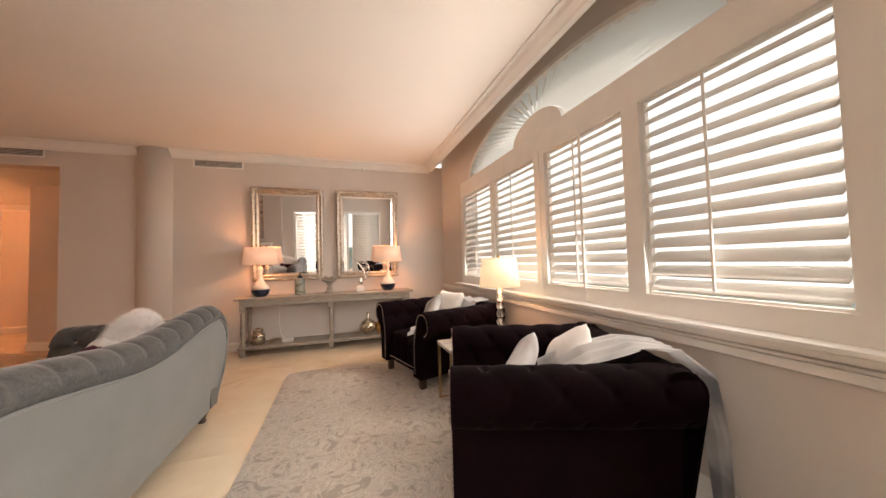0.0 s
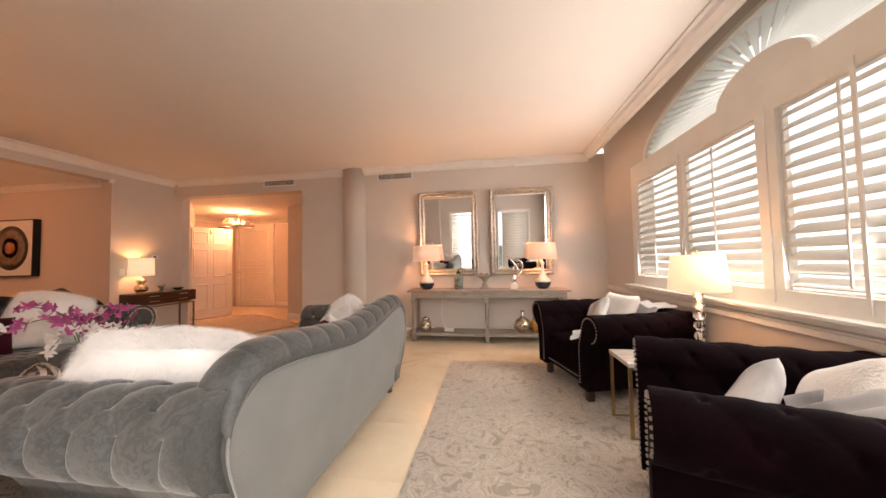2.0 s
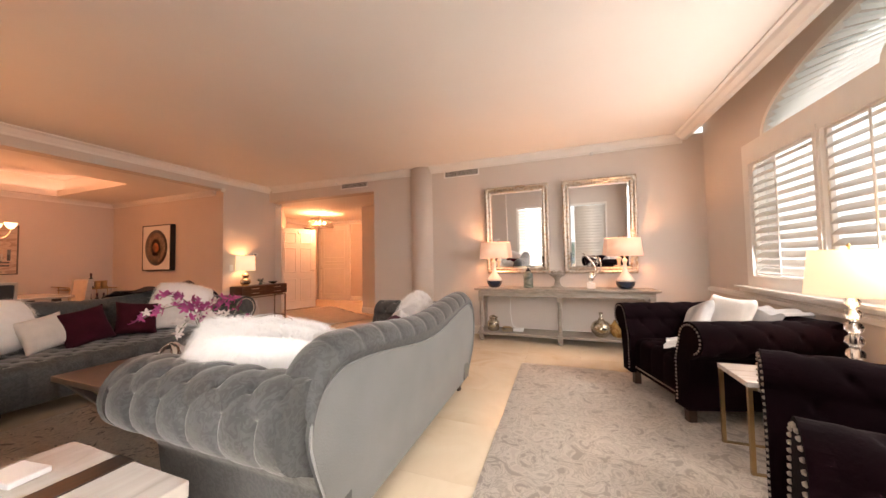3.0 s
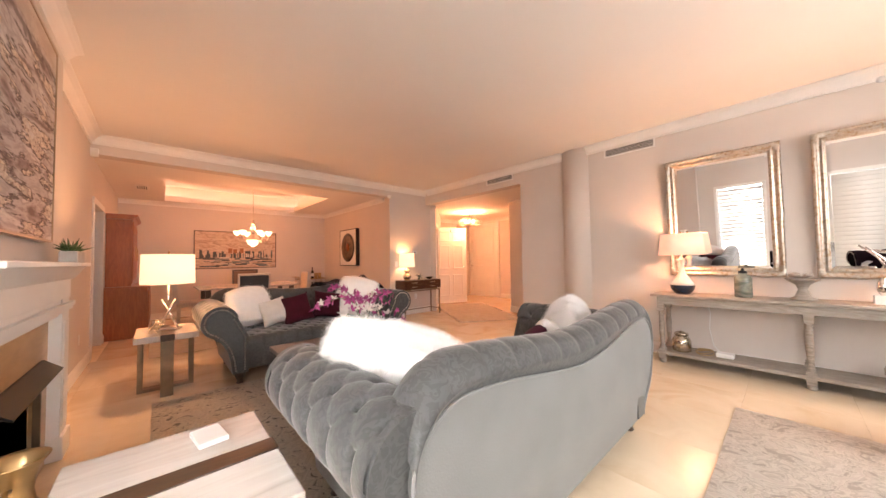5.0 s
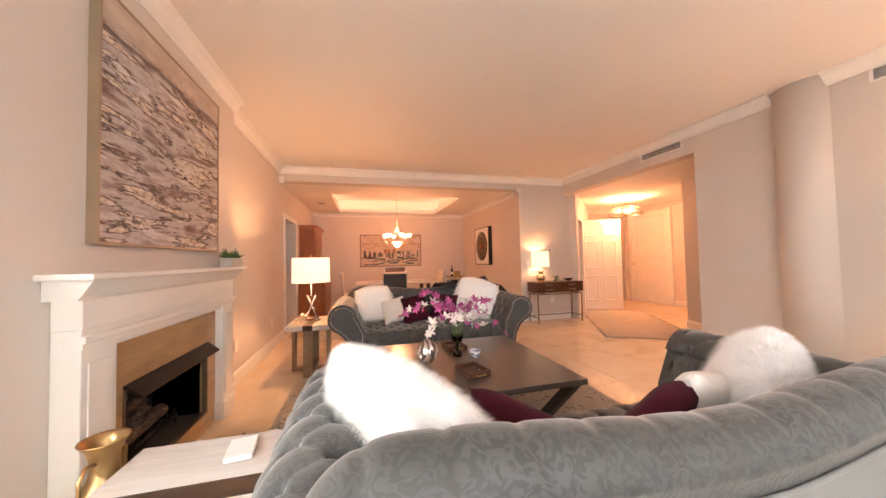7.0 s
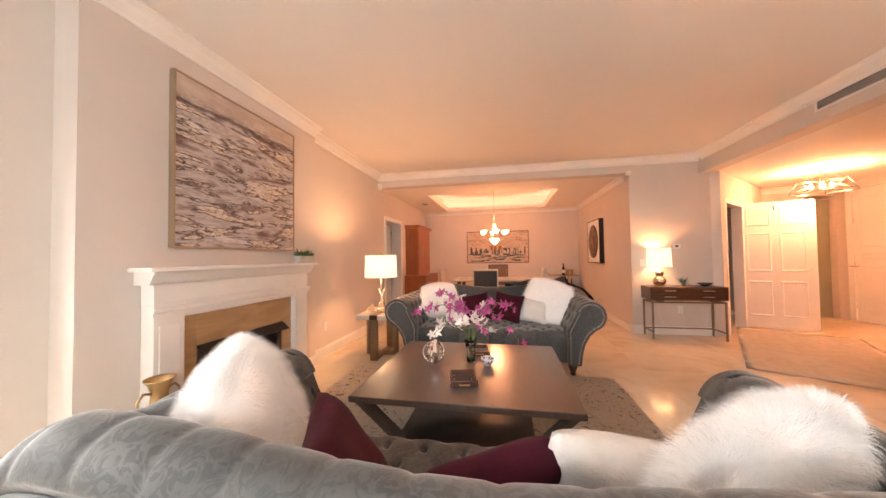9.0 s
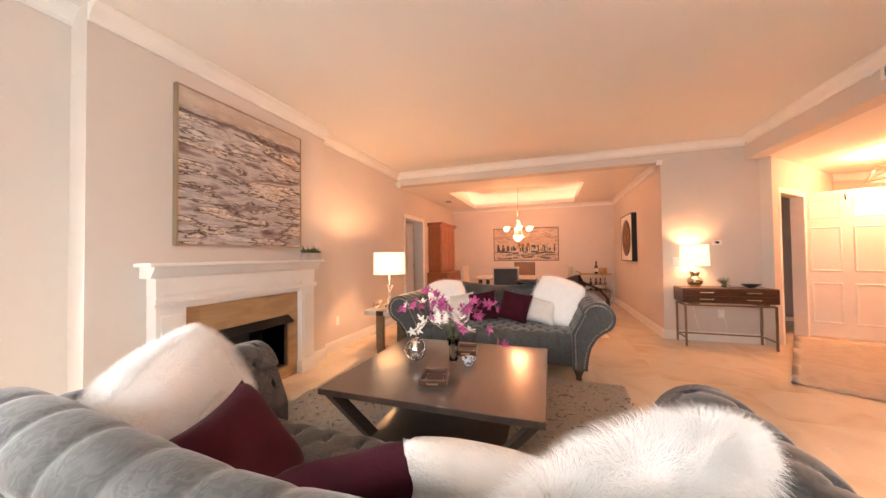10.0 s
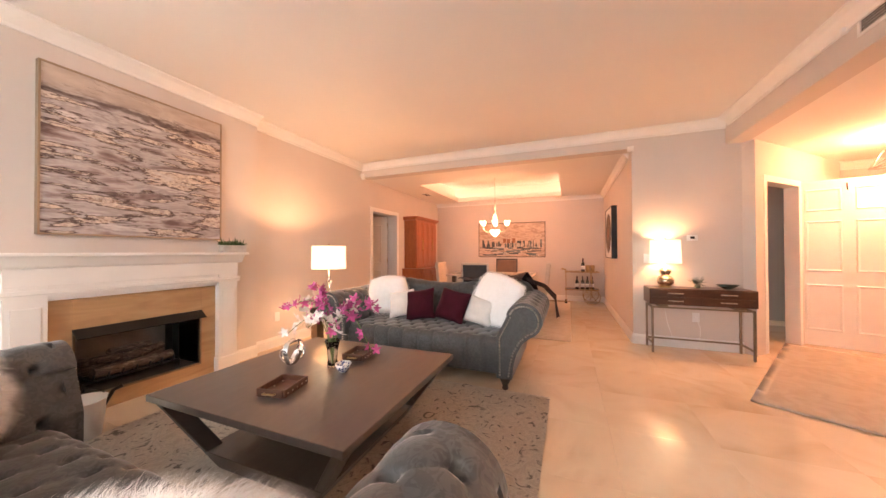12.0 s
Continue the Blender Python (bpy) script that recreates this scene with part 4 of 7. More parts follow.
drape("throw_blanket", [((-4.28, 3.40, 0.87), (1, 0.1, 0)), ((-4.24, 3.60, 0.80), (1, 0, 0)), ((-4.22, 3.71, 0.68), (1, 0, 0)), ((-4.20, 3.73, 0.48), (1, 0, 0))], 0.34, 0.28, "dark plum shaggy throw hanging over the sofa's arm", WINE_THROW, seed=13, lift=0.02)


# ---- arched window: frame, shutters, sunburst ----
fr = bmesh.new()
ys = [0.97] + [y for p in PANELS[::-1] for y in p] + [4.70]
for a, b in zip(ys[0::2], ys[1::2]):
    box(fr, XW - 0.012, XW + 0.05, a, b, 0.872, AZ)
for y0, y1 in PANELS:
    box(fr, XW - 0.012, XW + 0.05, y0, y1, 0.872, PZ0)
    box(fr, XW - 0.012, XW + 0.05, y0, y1, PZ1, AZ)
structure("window_1", fr, SHUTTER, "white painted frame of the arched shuttered window", "window frame")
for y in (2.31, 2.807, 3.717):
    structure("trim_window_post", boxes((XW - 0.020, XW - 0.0125, y - 0.010, y + 0.010, 0.90, 2.13)), SHUTTER, "white painted shutter stop", "window frame")
hub = [(AC + 0.36 * math.cos(math.pi * i / 16), AZ + 0.19 * math.sin(math.pi * i / 16)) for i in range(17)]
sb = base("sunburst_shade", pose(XW + 0.02, AC, AZ), "white pleated fan shade filling the window arch", "window shade")
part("hub", prism([(y - AC, z - AZ) for y, z in hub], "x", -0.032, 0.02), SHUTTER, sb, "half-round painted hub")
rim = bmesh.new()
ro = [((AW + 0.0) * math.cos(math.pi * i / 40), AH * math.sin(math.pi * i / 40)) for i in range(41)]
ri = [((AW - 0.05) * math.cos(math.pi * i / 40), (AH - 0.035) * math.sin(math.pi * i / 40)) for i in range(41)]
for i in range(40):
    prism([ro[i], ro[i + 1], ri[i + 1], ri[i]], "x", -0.035, 0.03, rim)
part("arch_frame", rim, SHUTTER, sb)
PLEAT = mat("translucent_pleat", (0.86, 0.86, 0.84), 0.6, vary=0.03)
pn = PLEAT.node_tree.nodes["Principled BSDF"]
pn.inputs["Transmission Weight"].default_value = 0.0
pl = PLEAT.node_tree.links
tr, mx = PLEAT.node_tree.nodes.new("ShaderNodeBsdfTranslucent"), PLEAT.node_tree.nodes.new("ShaderNodeMixShader")
tr.inputs["Color"].default_value = (0.9, 0.92, 0.92, 1)
mx.inputs[0].default_value = 0.72
pl.new(pn.outputs[0], mx.inputs[1])
pl.new(tr.outputs[0], mx.inputs[2])
pl.new(mx.outputs[0], PLEAT.node_tree.nodes["Material Output"].inputs["Surface"])
NB = 32
for i in range(NB):
    e, g = 0.965, math.pi / NB
    bm = bmesh.new()
    rows = []
    for frac, dx in ((0.0, 0.034), (0.45, -0.016), (0.82, 0.026)):
        a = g * (i + frac)
        rows.append([bm.verts.new((dx * 0.35, 0.37 * math.cos(a), 0.197 * math.sin(a))), bm.verts.new((dx, AW * e * math.cos(a), AH * e * math.sin(a)))])
    for r0, r1 in zip(rows, rows[1:]):
        bm.faces.new((r0[0], r0[1], r1[1], r1[0]))
    bmesh.ops.solidify(bm, geom=bm.faces, thickness=0.003)
    part("blade", bm, PLEAT, sb)


def slat_mesh(w, length):
    """A louvre with an oval section, along y."""
    prof = [(w / 2 * math.cos(2 * math.pi * k / 10), 0.0055 * math.sin(2 * math.pi * k / 10)) for k in range(10)]
    bm = bmesh.new()
    va, vb = [bm.verts.new((x, -length / 2, z)) for x, z in prof], [bm.verts.new((x, length / 2, z)) for x, z in prof]
    bm.faces.new(va)
    bm.faces.new(vb)
    for k in range(10):
        bm.faces.new((va[k], va[(k + 1) % 10], vb[(k + 1) % 10], vb[k])).smooth = True
    return mesh_of("louvre", bm, SHUTTER)


def shutter(m, width, z0, z1, label, tilt, n=15, rod=0.0, stile=0.022):
    """A louvred shutter panel in its own yz plane."""
    s = base("window_shutter", m, label, "shutter", "plantation shutters")
    w = width / 2
    for y in (-w, w):
        part("stile", boxes((-0.016, 0.016, y - (stile if y > 0 else 0), y + (0 if y > 0 else stile), z0, z1), bevel=0.003), SHUTTER, s)
    part("rail", boxes((-0.016, 0.016, -w + stile, w - stile, z0, z0 + 0.012)), SHUTTER, s)
    part("rail", boxes((-0.016, 0.016, -w + stile, w - stile, z1 - 0.012, z1)), SHUTTER, s)
    me = slat_mesh(0.089, width - 2 * stile - 0.004)
    pitch = (z1 - z0 - 0.03) / n
    for i in range(n):
        ob = new("louvre", me)
        ob.parent = s
        ob.matrix_local = pose(0, 0, z0 + 0.015 + pitch * (i + 0.5), 0, tilt, 0)
    part("tilt_rod", boxes((-0.052, -0.042, rod - 0.006, rod + 0.006, z0 + 0.04, z1 - 0.03), bevel=0.002), SHUTTER, s)
    return s


for (y0, y1), rod in zip(PANELS, (0.0, 0.0, 0.03, 0.04)):
    shutter(pose(XW + 0.03, (y0 + y1) / 2, 0), y1 - y0, PZ0, PZ1, "white plantation shutter panel with open louvres and daylight behind", LOUVRE_TILT, n=14, rod=rod)
pane = structure("window_pane", boxes((XW + 0.16, XW + 0.166, 0.98, 4.69, 0.94, AZ + 0.45)), GLASS, "clear window glass behind the shutters", "window glass")
pane.visible_shadow = False
# balcony door behind the camera, seen in the mirrors
structure("window_2", boxes((-0.85, -0.80, 0.10, 0.285, 0.10, 2.15), (-0.03, 0.02, 0.10, 0.285, 0.10, 2.15), (0.70, 0.735, 0.10, 0.285, 0.10, 2.15), (1.67, 1.72, 0.10, 0.285, 0.10, 2.15), (-0.80, 1.67, 0.10, 0.285, 2.09, 2.15)), SHUTTER, "white frame of the shuttered balcony door", "window frame")
for x0, x1, tl in ((-0.80, -0.03, 60), (0.02, 0.70, 60), (0.84, 1.67, 78)):
    shutter(pose((x0 + x1) / 2, 0.19, 0, 0, 0, 90), x1 - x0, 0.16, 2.08, "white plantation shutter of the balcony door", tl, n=22)
back_pane = structure("balcony_pane", boxes((-0.85, 1.72, 0.09, 0.096, 0.1, 2.15)), GLASS, "clear glass of the balcony door", "window glass")
back_pane.visible_shadow = False


# ---- fireplace ----
HOOD = mat("smoked_bronze", (0.022, 0.018, 0.015), 0.55, metal=0.5, vary=0.15)
fp = base("fireplace", pose(-2.19, 0.45, 0), "white painted mantel with tan stone surround and gas logs", "fireplace")
for slab in ((-0.56, -0.431, 0.001, 0.045, 0, 0.875), (0.431, 0.56, 0.001, 0.045, 0, 0.875), (-0.43, 0.43, 0.001, 0.045, 0.646, 0.875), (-0.43, 0.43, 0.001, 0.045, 0, 0.12)):
    part("surround_slab", boxes(slab), TAN_STONE, fp, "tan veined stone surround")
for sx in (-1, 1):
    c = sx * 0.655
    leg = boxes((c - 0.095, c + 0.095, 0.002, 0.10, 0, 0.98), (c - 0.105, c + 0.105, 0.002, 0.115, 0, 0.14), (c - 0.065, c + 0.065, 0.10, 0.106, 0.19, 0.84), bevel=0.004)
    part("pilaster", leg, TRIM, fp)
part("frieze", boxes((-0.56, 0.56, 0.002, 0.085, 0.875, 1.10), (-0.56, 0.56, 0.085, 0.092, 0.93, 1.05), bevel=0.003), TRIM, fp)
part("architrave", prism([(0.10, 0.905), (0.115, 0.905), (0.115, 0.925), (0.125, 0.93), (0.125, 0.955), (0.10, 0.955)], "x", -0.765, 0.765), TRIM, fp)
part("frieze_board", boxes((-0.752, 0.752, 0.0025, 0.104, 0.98, 1.12), bevel=0.003), TRIM, fp)
cove = prism([(0.003, 1.10), (0.11, 1.10), (0.125, 1.115), (0.14, 1.14), (0.155, 1.165), (0.165, 1.18), (0.003, 1.18)], "x", -0.79, 0.79)
part("bed_moulding", cove, TRIM, fp)
part("shelf", boxes((-0.825, 0.825, 0.003, 0.185, 1.18, 1.205), bevel=0.005), TRIM, fp, "white painted mantel shelf")
fb = boxes((-0.45, -0.43, -0.42, 0.0, 0.10, 0.66), (0.43, 0.45, -0.42, 0.0, 0.10, 0.66), (-0.45, 0.45, -0.44, -0.42, 0.10, 0.66), (-0.45, 0.45, -0.42, 0.0, 0.655, 0.68), (-0.45, 0.45, -0.42, 0.03, 0.10, 0.125))
part("firebox", fb, SOOT, fp, "black steel firebox")
part("firebrick_panel", boxes((-0.36, 0.36, -0.415, -0.405, 0.16, 0.60)), FIREBRICK, fp)
part("hood", prism([(0.045, 0.632), (0.125, 0.578), (0.128, 0.585), (0.055, 0.645), (0.045, 0.645)], "x", -0.43, 0.43), HOOD, fp, "bronze metal smoke hood")
part("door_frame", boxes((-0.43, -0.415, 0.02, 0.05, 0.12, 0.646), (0.415, 0.43, 0.02, 0.05, 0.12, 0.646), (-0.415, 0.415, 0.02, 0.05, 0.12, 0.135), bevel=0.002), BRONZE, fp)
for i, (x, y, z, a, r, ln) in enumerate(((-0.02, -0.16, 0.235, 4, 0.042, 0.56), (0.03, -0.26, 0.245, -5, 0.045, 0.58), (-0.10, -0.20, 0.315, 24, 0.034, 0.38), (0.14, -0.20, 0.320, -22, 0.033, 0.34), (0.0, -0.20, 0.375, 8, 0.028, 0.30))):
    rnd = random.Random(i)
    ca, sa = math.cos(radians(a)), math.sin(radians(a))
    lg = tube([(x + ca * ln * (k / 8 - 0.5), y + sa * ln * (k / 8 - 0.5) + rnd.uniform(-0.006, 0.006), z + rnd.uniform(-0.006, 0.006)) for k in range(9)], r, 10)
    part("log", lg, LOG, fp, "charred ceramic gas log")
grate = bmesh.new()
for k in range(7):
    tube([(-0.27 + 0.09 * k, -0.08, 0.24), (-0.27 + 0.09 * k, -0.10, 0.19), (-0.27 + 0.09 * k, -0.32, 0.19), (-0.27 + 0.09 * k, -0.33, 0.13)], 0.008, 6, bm=grate)
tube([(-0.32, -0.10, 0.185), (0.32, -0.10, 0.185)], 0.009, 6, bm=grate)
tube([(-0.32, -0.10, 0.185), (-0.32, -0.10, 0.125)], 0.009, 6, bm=grate)
tube([(0.32, -0.10, 0.185), (0.32, -0.10, 0.125)], 0.009, 6, bm=grate)
part("grate", grate, BLACK, fp)


# ---- pictures ----
def picture(name, m, w, h, depth, canvas, label, frame_mat=None, fw=0.012, gap=0.0):
    """A picture that hangs in its own xz plane and faces +y."""
    p = base(name, m, label, "painting")
    part("canvas", boxes((-w / 2 + fw, w / 2 - fw, 0.003, depth - 0.006, -h / 2 + fw, h / 2 - fw)), canvas, p)
    if frame_mat:
        part("frame", boxes((-w / 2, -w / 2 + fw, 0.002, depth, -h / 2, h / 2), (w / 2 - fw, w / 2, 0.002, depth, -h / 2, h / 2), (-w / 2 + fw, w / 2 - fw, 0.002, depth, -h / 2, -h / 2 + fw), (-w / 2 + fw, w / 2 - fw, 0.002, depth, h / 2 - fw, h / 2)), frame_mat, p)
    return p


def impasto(name):
    """Thick layered paint: lilac-grey washes, cream knife strokes edged in umber, and a plain sky above a dark horizon."""
    m = bpy.data.materials.new(name)
    m.use_nodes = True
    n, l = m.node_tree.nodes, m.node_tree.links
    b = n["Principled BSDF"]
    b.inputs["Roughness"].default_value = 0.6
    tc = n.new("ShaderNodeTexCoord")

    def tex(scale, size, detail, rough, distort):
        mp, t = n.new("ShaderNodeMapping"), n.new("ShaderNodeTexNoise")
        mp.inputs["Scale"].default_value = scale
        t.inputs["Scale"].default_value, t.inputs["Detail"].default_value = size, detail
        t.inputs["Roughness"].default_value, t.inputs["Distortion"].default_value = rough, distort
        l.new(tc.outputs["Object"], mp.inputs["Vector"])
        l.new(mp.outputs[0], t.inputs["Vector"])
        return t.outputs["Fac"]

    def ramp(fac, stops):
        r = n.new("ShaderNodeValToRGB")
        e = r.color_ramp.elements
        e[0].position, e[0].color = stops[0][0], (*stops[0][1], 1)
        e[1].position, e[1].color = stops[-1][0], (*stops[-1][1], 1)
        for p, c in stops[1:-1]:
            e.new(p).color = (*c, 1)
        l.new(fac, r.inputs[0])
        return r.outputs[0]

    def mix(fac, a, c):
        x = n.new("ShaderNodeMixRGB")
        for sock, v in zip(x.inputs, (fac, a, c)):
            l.new(v, sock)
        return x.outputs[0]
    g = lambda v: (v, v, v)
    wash = ramp(tex((1.0, 1, 4.2), 2.4, 6, 0.55, 0.3), [(0.35, (0.16, 0.10, 0.09)), (0.42, (0.34, 0.27, 0.255)), (0.48, (0.54, 0.49, 0.475)), (0.55, (0.38, 0.325, 0.315)), (0.60, (0.60, 0.55, 0.53)), (0.68, (0.72, 0.68, 0.65))])
    stroke = tex((0.8, 1, 5.0), 3.0, 9, 0.62, 0.25)
    fine = tex((1, 1, 1.6), 26, 6, 0.7, 0.4)
    cream = ramp(fine, [(0.38, (0.30, 0.20, 0.15)), (0.47, (0.60, 0.50, 0.42)), (0.62, (0.78, 0.70, 0.60))])
    umber = ramp(stroke, [(0.498, g(0.0)), (0.528, g(1.0)), (0.548, g(1.0)), (0.56, g(0.0))])
    knife = ramp(stroke, [(0.545, g(0.0)), (0.56, g(1.0)), (0.62, g(1.0)), (0.66, g(0.25))])
    dark = ramp(fine, [(0.3, (0.055, 0.032, 0.028)), (0.7, (0.15, 0.095, 0.08))])
    out = mix(knife, mix(umber, wash, dark), cream)
    sep, ma = n.new("ShaderNodeSeparateXYZ"), n.new("ShaderNodeMath")
    ma.operation = "MULTIPLY_ADD"
    ma.inputs[1].default_value = 0.16
    l.new(tc.outputs["Object"], sep.inputs[0])
    l.new(tex((1.2, 1, 3), 4, 6, 0.6, 0.2), ma.inputs[0])
    l.new(sep.outputs["Z"], ma.inputs[2])
    out = mix(ramp(ma.outputs[0], [(0.46, g(0.0)), (0.485, g(0.8)), (0.505, g(0.8)), (0.53, g(0.0))]), out, dark)
    sky_tone = ramp(tex((1, 1, 2), 5, 5, 0.5, 0.3), [(0.35, (0.46, 0.37, 0.31)), (0.65, (0.60, 0.51, 0.44))])
    out = mix(ramp(ma.outputs[0], [(0.50, g(0.0)), (0.56, g(1.0))]), out, sky_tone)
    l.new(out, b.inputs["Base Color"])
    h, bp = n.new("ShaderNodeMath"), n.new("ShaderNodeBump")
    h.operation = "MULTIPLY"
    l.new(knife, h.inputs[0])
    l.new(fine, h.inputs[1])
    bp.inputs["Strength"].default_value, bp.inputs["Distance"].default_value = 0.8, 0.012
    l.new(h.outputs[0], bp.inputs["Height"])
    l.new(bp.outputs[0], b.inputs["Normal"])
    return m


STRATA = impasto("abstract_strata")
FRAME_GOLD = mat("pale_gold_frame", (0.40, 0.31, 0.22), 0.4, metal=0.6, vary=0.1)
picture("abstract_painting", pose(-2.201, 0.45, 1.936), 1.215, 1.205, 0.045, STRATA, "large abstract landscape in mauve and cream strata", FRAME_GOLD, 0.012)


# ---- mirrors and console ----
def ornate_mirror(m):
    s = base("wall_mirror", m, "ornate champagne gilt wall mirror above the console table", "mirror", "pair of ornate mirrors")
    W2, H2, fw = 0.472, 0.672, 0.088
    prof = [(0.0, 0.004), (0.0, 0.030), (0.010, 0.042), (0.024, 0.045), (0.032, 0.036), (0.036, 0.028), (0.056, 0.024), (0.062, 0.034), (0.074, 0.034), (fw, 0.016), (fw, 0.004)]
    sides = [((-W2, -H2), (1, 0), (0, 1), 2 * W2), ((W2, -H2), (0, 1), (-1, 0), 2 * H2), ((W2, H2), (-1, 0), (0, -1), 2 * W2), ((-W2, H2), (0, -1), (1, 0), 2 * H2)]
    for (ox, oz), (dx, dz), (ix, iz), ln in sides:
        bm = bmesh.new()
        n = 36
        rows = []
        for k in range(n + 1):
            t = k / n
            row = []
            for q, dep in prof:
                along = q + t * (ln - 2 * q)
                wob = 0.0015 * math.sin(t * math.pi * 2 * (ln / 0.19)) * (1 if q < 0.02 else 0) + 0.004 * math.exp(-((t - 0.5) / 0.09) ** 2) * (1 if q < 0.02 else 0)
                car = 0.003 * abs(math.sin(t * math.pi * ln / 0.045)) * (1 if 0.01 < q < 0.05 else 0)
                row.append(bm.verts.new((ox + dx * along + ix * (q - wob), -(dep + car), oz + dz * along + iz * (q - wob))))
            rows.append(row)
        for a, b in zip(rows, rows[1:]):
            for i in range(len(prof) - 1):
                bm.faces.new((a[i], a[i + 1], b[i + 1], b[i])).smooth = True
        part("frame_side", bm, SILVER_GILT, s, "carved champagne gilt frame")
    for cx in (-1, 1):
        for cz in (-1, 1):
            orn = bmesh.new()
            for k in range(5):
                an = radians(45 + (k - 2) * 28)
                bmesh.ops.create_uvsphere(orn, u_segments=10, v_segments=6, radius=1, matrix=Matrix.Translation((cx * (W2 - 0.05 + 0.035 * math.cos(an) - 0.01), -0.045, cz * (H2 - 0.05 + 0.035 * math.sin(an) - 0.01))) @ Matrix.Rotation(0, 4, "Y") @ Matrix.Diagonal((0.026, 0.010, 0.026, 1)))
            part("corner_ornament", orn, SILVER_GILT, s, "gilt leaf corner ornament")
    b = fw - 0.002
    gl = bmesh.new()
    o = [(-W2 + b, -H2 + b), (W2 - b, -H2 + b), (W2 - b, H2 - b), (-W2 + b, H2 - b)]
    i2 = [(x * (1 - 0.025 / abs(x)), z * (1 - 0.025 / abs(z))) for x, z in o]
    vo, vi = [gl.verts.new((x, -0.008, z)) for x, z in o], [gl.verts.new((x, -0.012, z)) for x, z in i2]
    gl.faces.new(vi)
    for k in range(4):
        gl.faces.new((vo[k], vo[(k + 1) % 4], vi[(k + 1) % 4], vi[k]))
    part("glass", gl, MIRROR, s, "bevelled mirror glass")
    part("backing", boxes((-W2 + 0.03, W2 - 0.03, -0.004, 0.0, -H2 + 0.03, H2 - 0.03)), BLACK, s)
    return s


ornate_mirror(pose(-0.20, YM - 0.055, 1.635, MIRROR_TILT, 0, 0))
ornate_mirror(pose(0.935, YM - 0.055, 1.635, MIRROR_TILT, 0, 0))

cs = base("console_table", pose(0.385, 5.375, 0), "long greywashed wooden console table with a low shelf", "console table")
part("top", boxes((-1.18, 1.18, -0.215, 0.215, 0.735, 0.765), bevel=0.006), WASHED, cs, "weathered grey-brown plank top")
part("apron", boxes((-1.12, 1.12, -0.185, -0.165, 0.655, 0.735), (-1.12, 1.12, 0.165, 0.185, 0.655, 0.735), (-1.12, -1.10, -0.165, 0.165, 0.655, 0.735), (1.10, 1.12, -0.165, 0.165, 0.655, 0.735)), WASHED, cs)
for x in (-1.09, 0.0, 1.09):
    for y in (-0.155, 0.155):
        post = lathe([(0.030, 0.10), (0.030, 0.16), (0.022, 0.17), (0.030, 0.18), (0.018, 0.20), (0.026, 0.30), (0.029, 0.42), (0.022, 0.53), (0.030, 0.545), (0.020, 0.56), (0.030, 0.58), (0.030, 0.66)], 12, Matrix.Translation((x, y, 0)))
        box(post, x - 0.032, x + 0.032, y - 0.032, y + 0.032, 0.58, 0.736)
        box(post, x - 0.032, x + 0.032, y - 0.032, y + 0.032, 0.05, 0.16)
        lathe([(0.020, 0), (0.034, 0.015), (0.034, 0.035), (0.022, 0.05)], 12, Matrix.Translation((x, y, 0)), post)
        part("leg", post, WASHED, cs)
part("shelf", boxes((-1.14, 1.14, -0.20, 0.20, 0.10, 0.13), bevel=0.005), WASHED, cs)


# ---- lamps ----
def drum(r0, r1, h, seg=32, bm=None):
    """An open lampshade with thickness: bottom radius, top radius, height."""
    bm = bm or bmesh.new()
    t = 0.004
    rings = [(r0, 0), (r1, h), (r1 - t, h), (r0 - t, 0)]
    vs = [[bm.verts.new((r * math.cos(2 * math.pi * i / seg), r * math.sin(2 * math.pi * i / seg), z)) for i in range(seg)] for r, z in rings]
    for k in range(4):
        a, b = vs[k], vs[(k + 1) % 4]
        for i in range(seg):
            bm.faces.new((a[i], a[(i + 1) % seg], b[(i + 1) % seg], b[i])).smooth = True
    return bm


def table_lamp(m, label, group, shade, base_parts, z_sh, r0, r1, h, watts, neck=0.05):
    s = base("table_lamp", m, label, "lamp", group)
    for name, bm, mt, lab in base_parts:
        part(name, bm, mt, s, lab)
    part("shade", moved(drum(r0, r1, h), Matrix.Translation((0, 0, z_sh))), shade, s, "lit cream fabric drum shade")
    part("finial", lathe([(0.004, z_sh + h - 0.03), (0.004, z_sh + h + 0.01), (0.010, z_sh + h + 0.02), (0.003, z_sh + h + 0.035)], 10), BRASS, s)
    hp = tube([(-r1 + 0.004, 0, z_sh + h - 0.012), (r1 - 0.004, 0, z_sh + h - 0.012)], 0.002, 6)
    tube([(0, -r1 + 0.004, z_sh + h - 0.012), (0, r1 - 0.004, z_sh + h - 0.012)], 0.002, 6, bm=hp)
    part("shade_spider", hp, BRASS, s)
    part("bulb", lathe([(0.012, z_sh + 0.02), (0.014, z_sh + 0.05), (0.028, z_sh + 0.085), (0.028, z_sh + 0.105), (0.008, z_sh + 0.125)], 12), BULB, s)
    c = m.translation
    lamp_light(c.x, c.y, c.z + z_sh + h * 0.62, watts, WARM, 0.04)
    return s


def ceramic_base():
    top = lathe([(0.112, 0.100), (0.100, 0.135), (0.066, 0.180), (0.036, 0.225), (0.024, 0.28), (0.022, 0.34), (0.034, 0.37), (0.036, 0.385), (0.018, 0.40), (0.010, 0.41), (0.010, 0.50)], 24)
    bot = lathe([(0.060, 0), (0.075, 0.010), (0.108, 0.055), (0.115, 0.090), (0.1125, 0.101)], 24)
    return [("body", top, CERAMIC, "glazed cream ceramic gourd"), ("foot", bot, NAVY, "dark blue glazed lower half")]


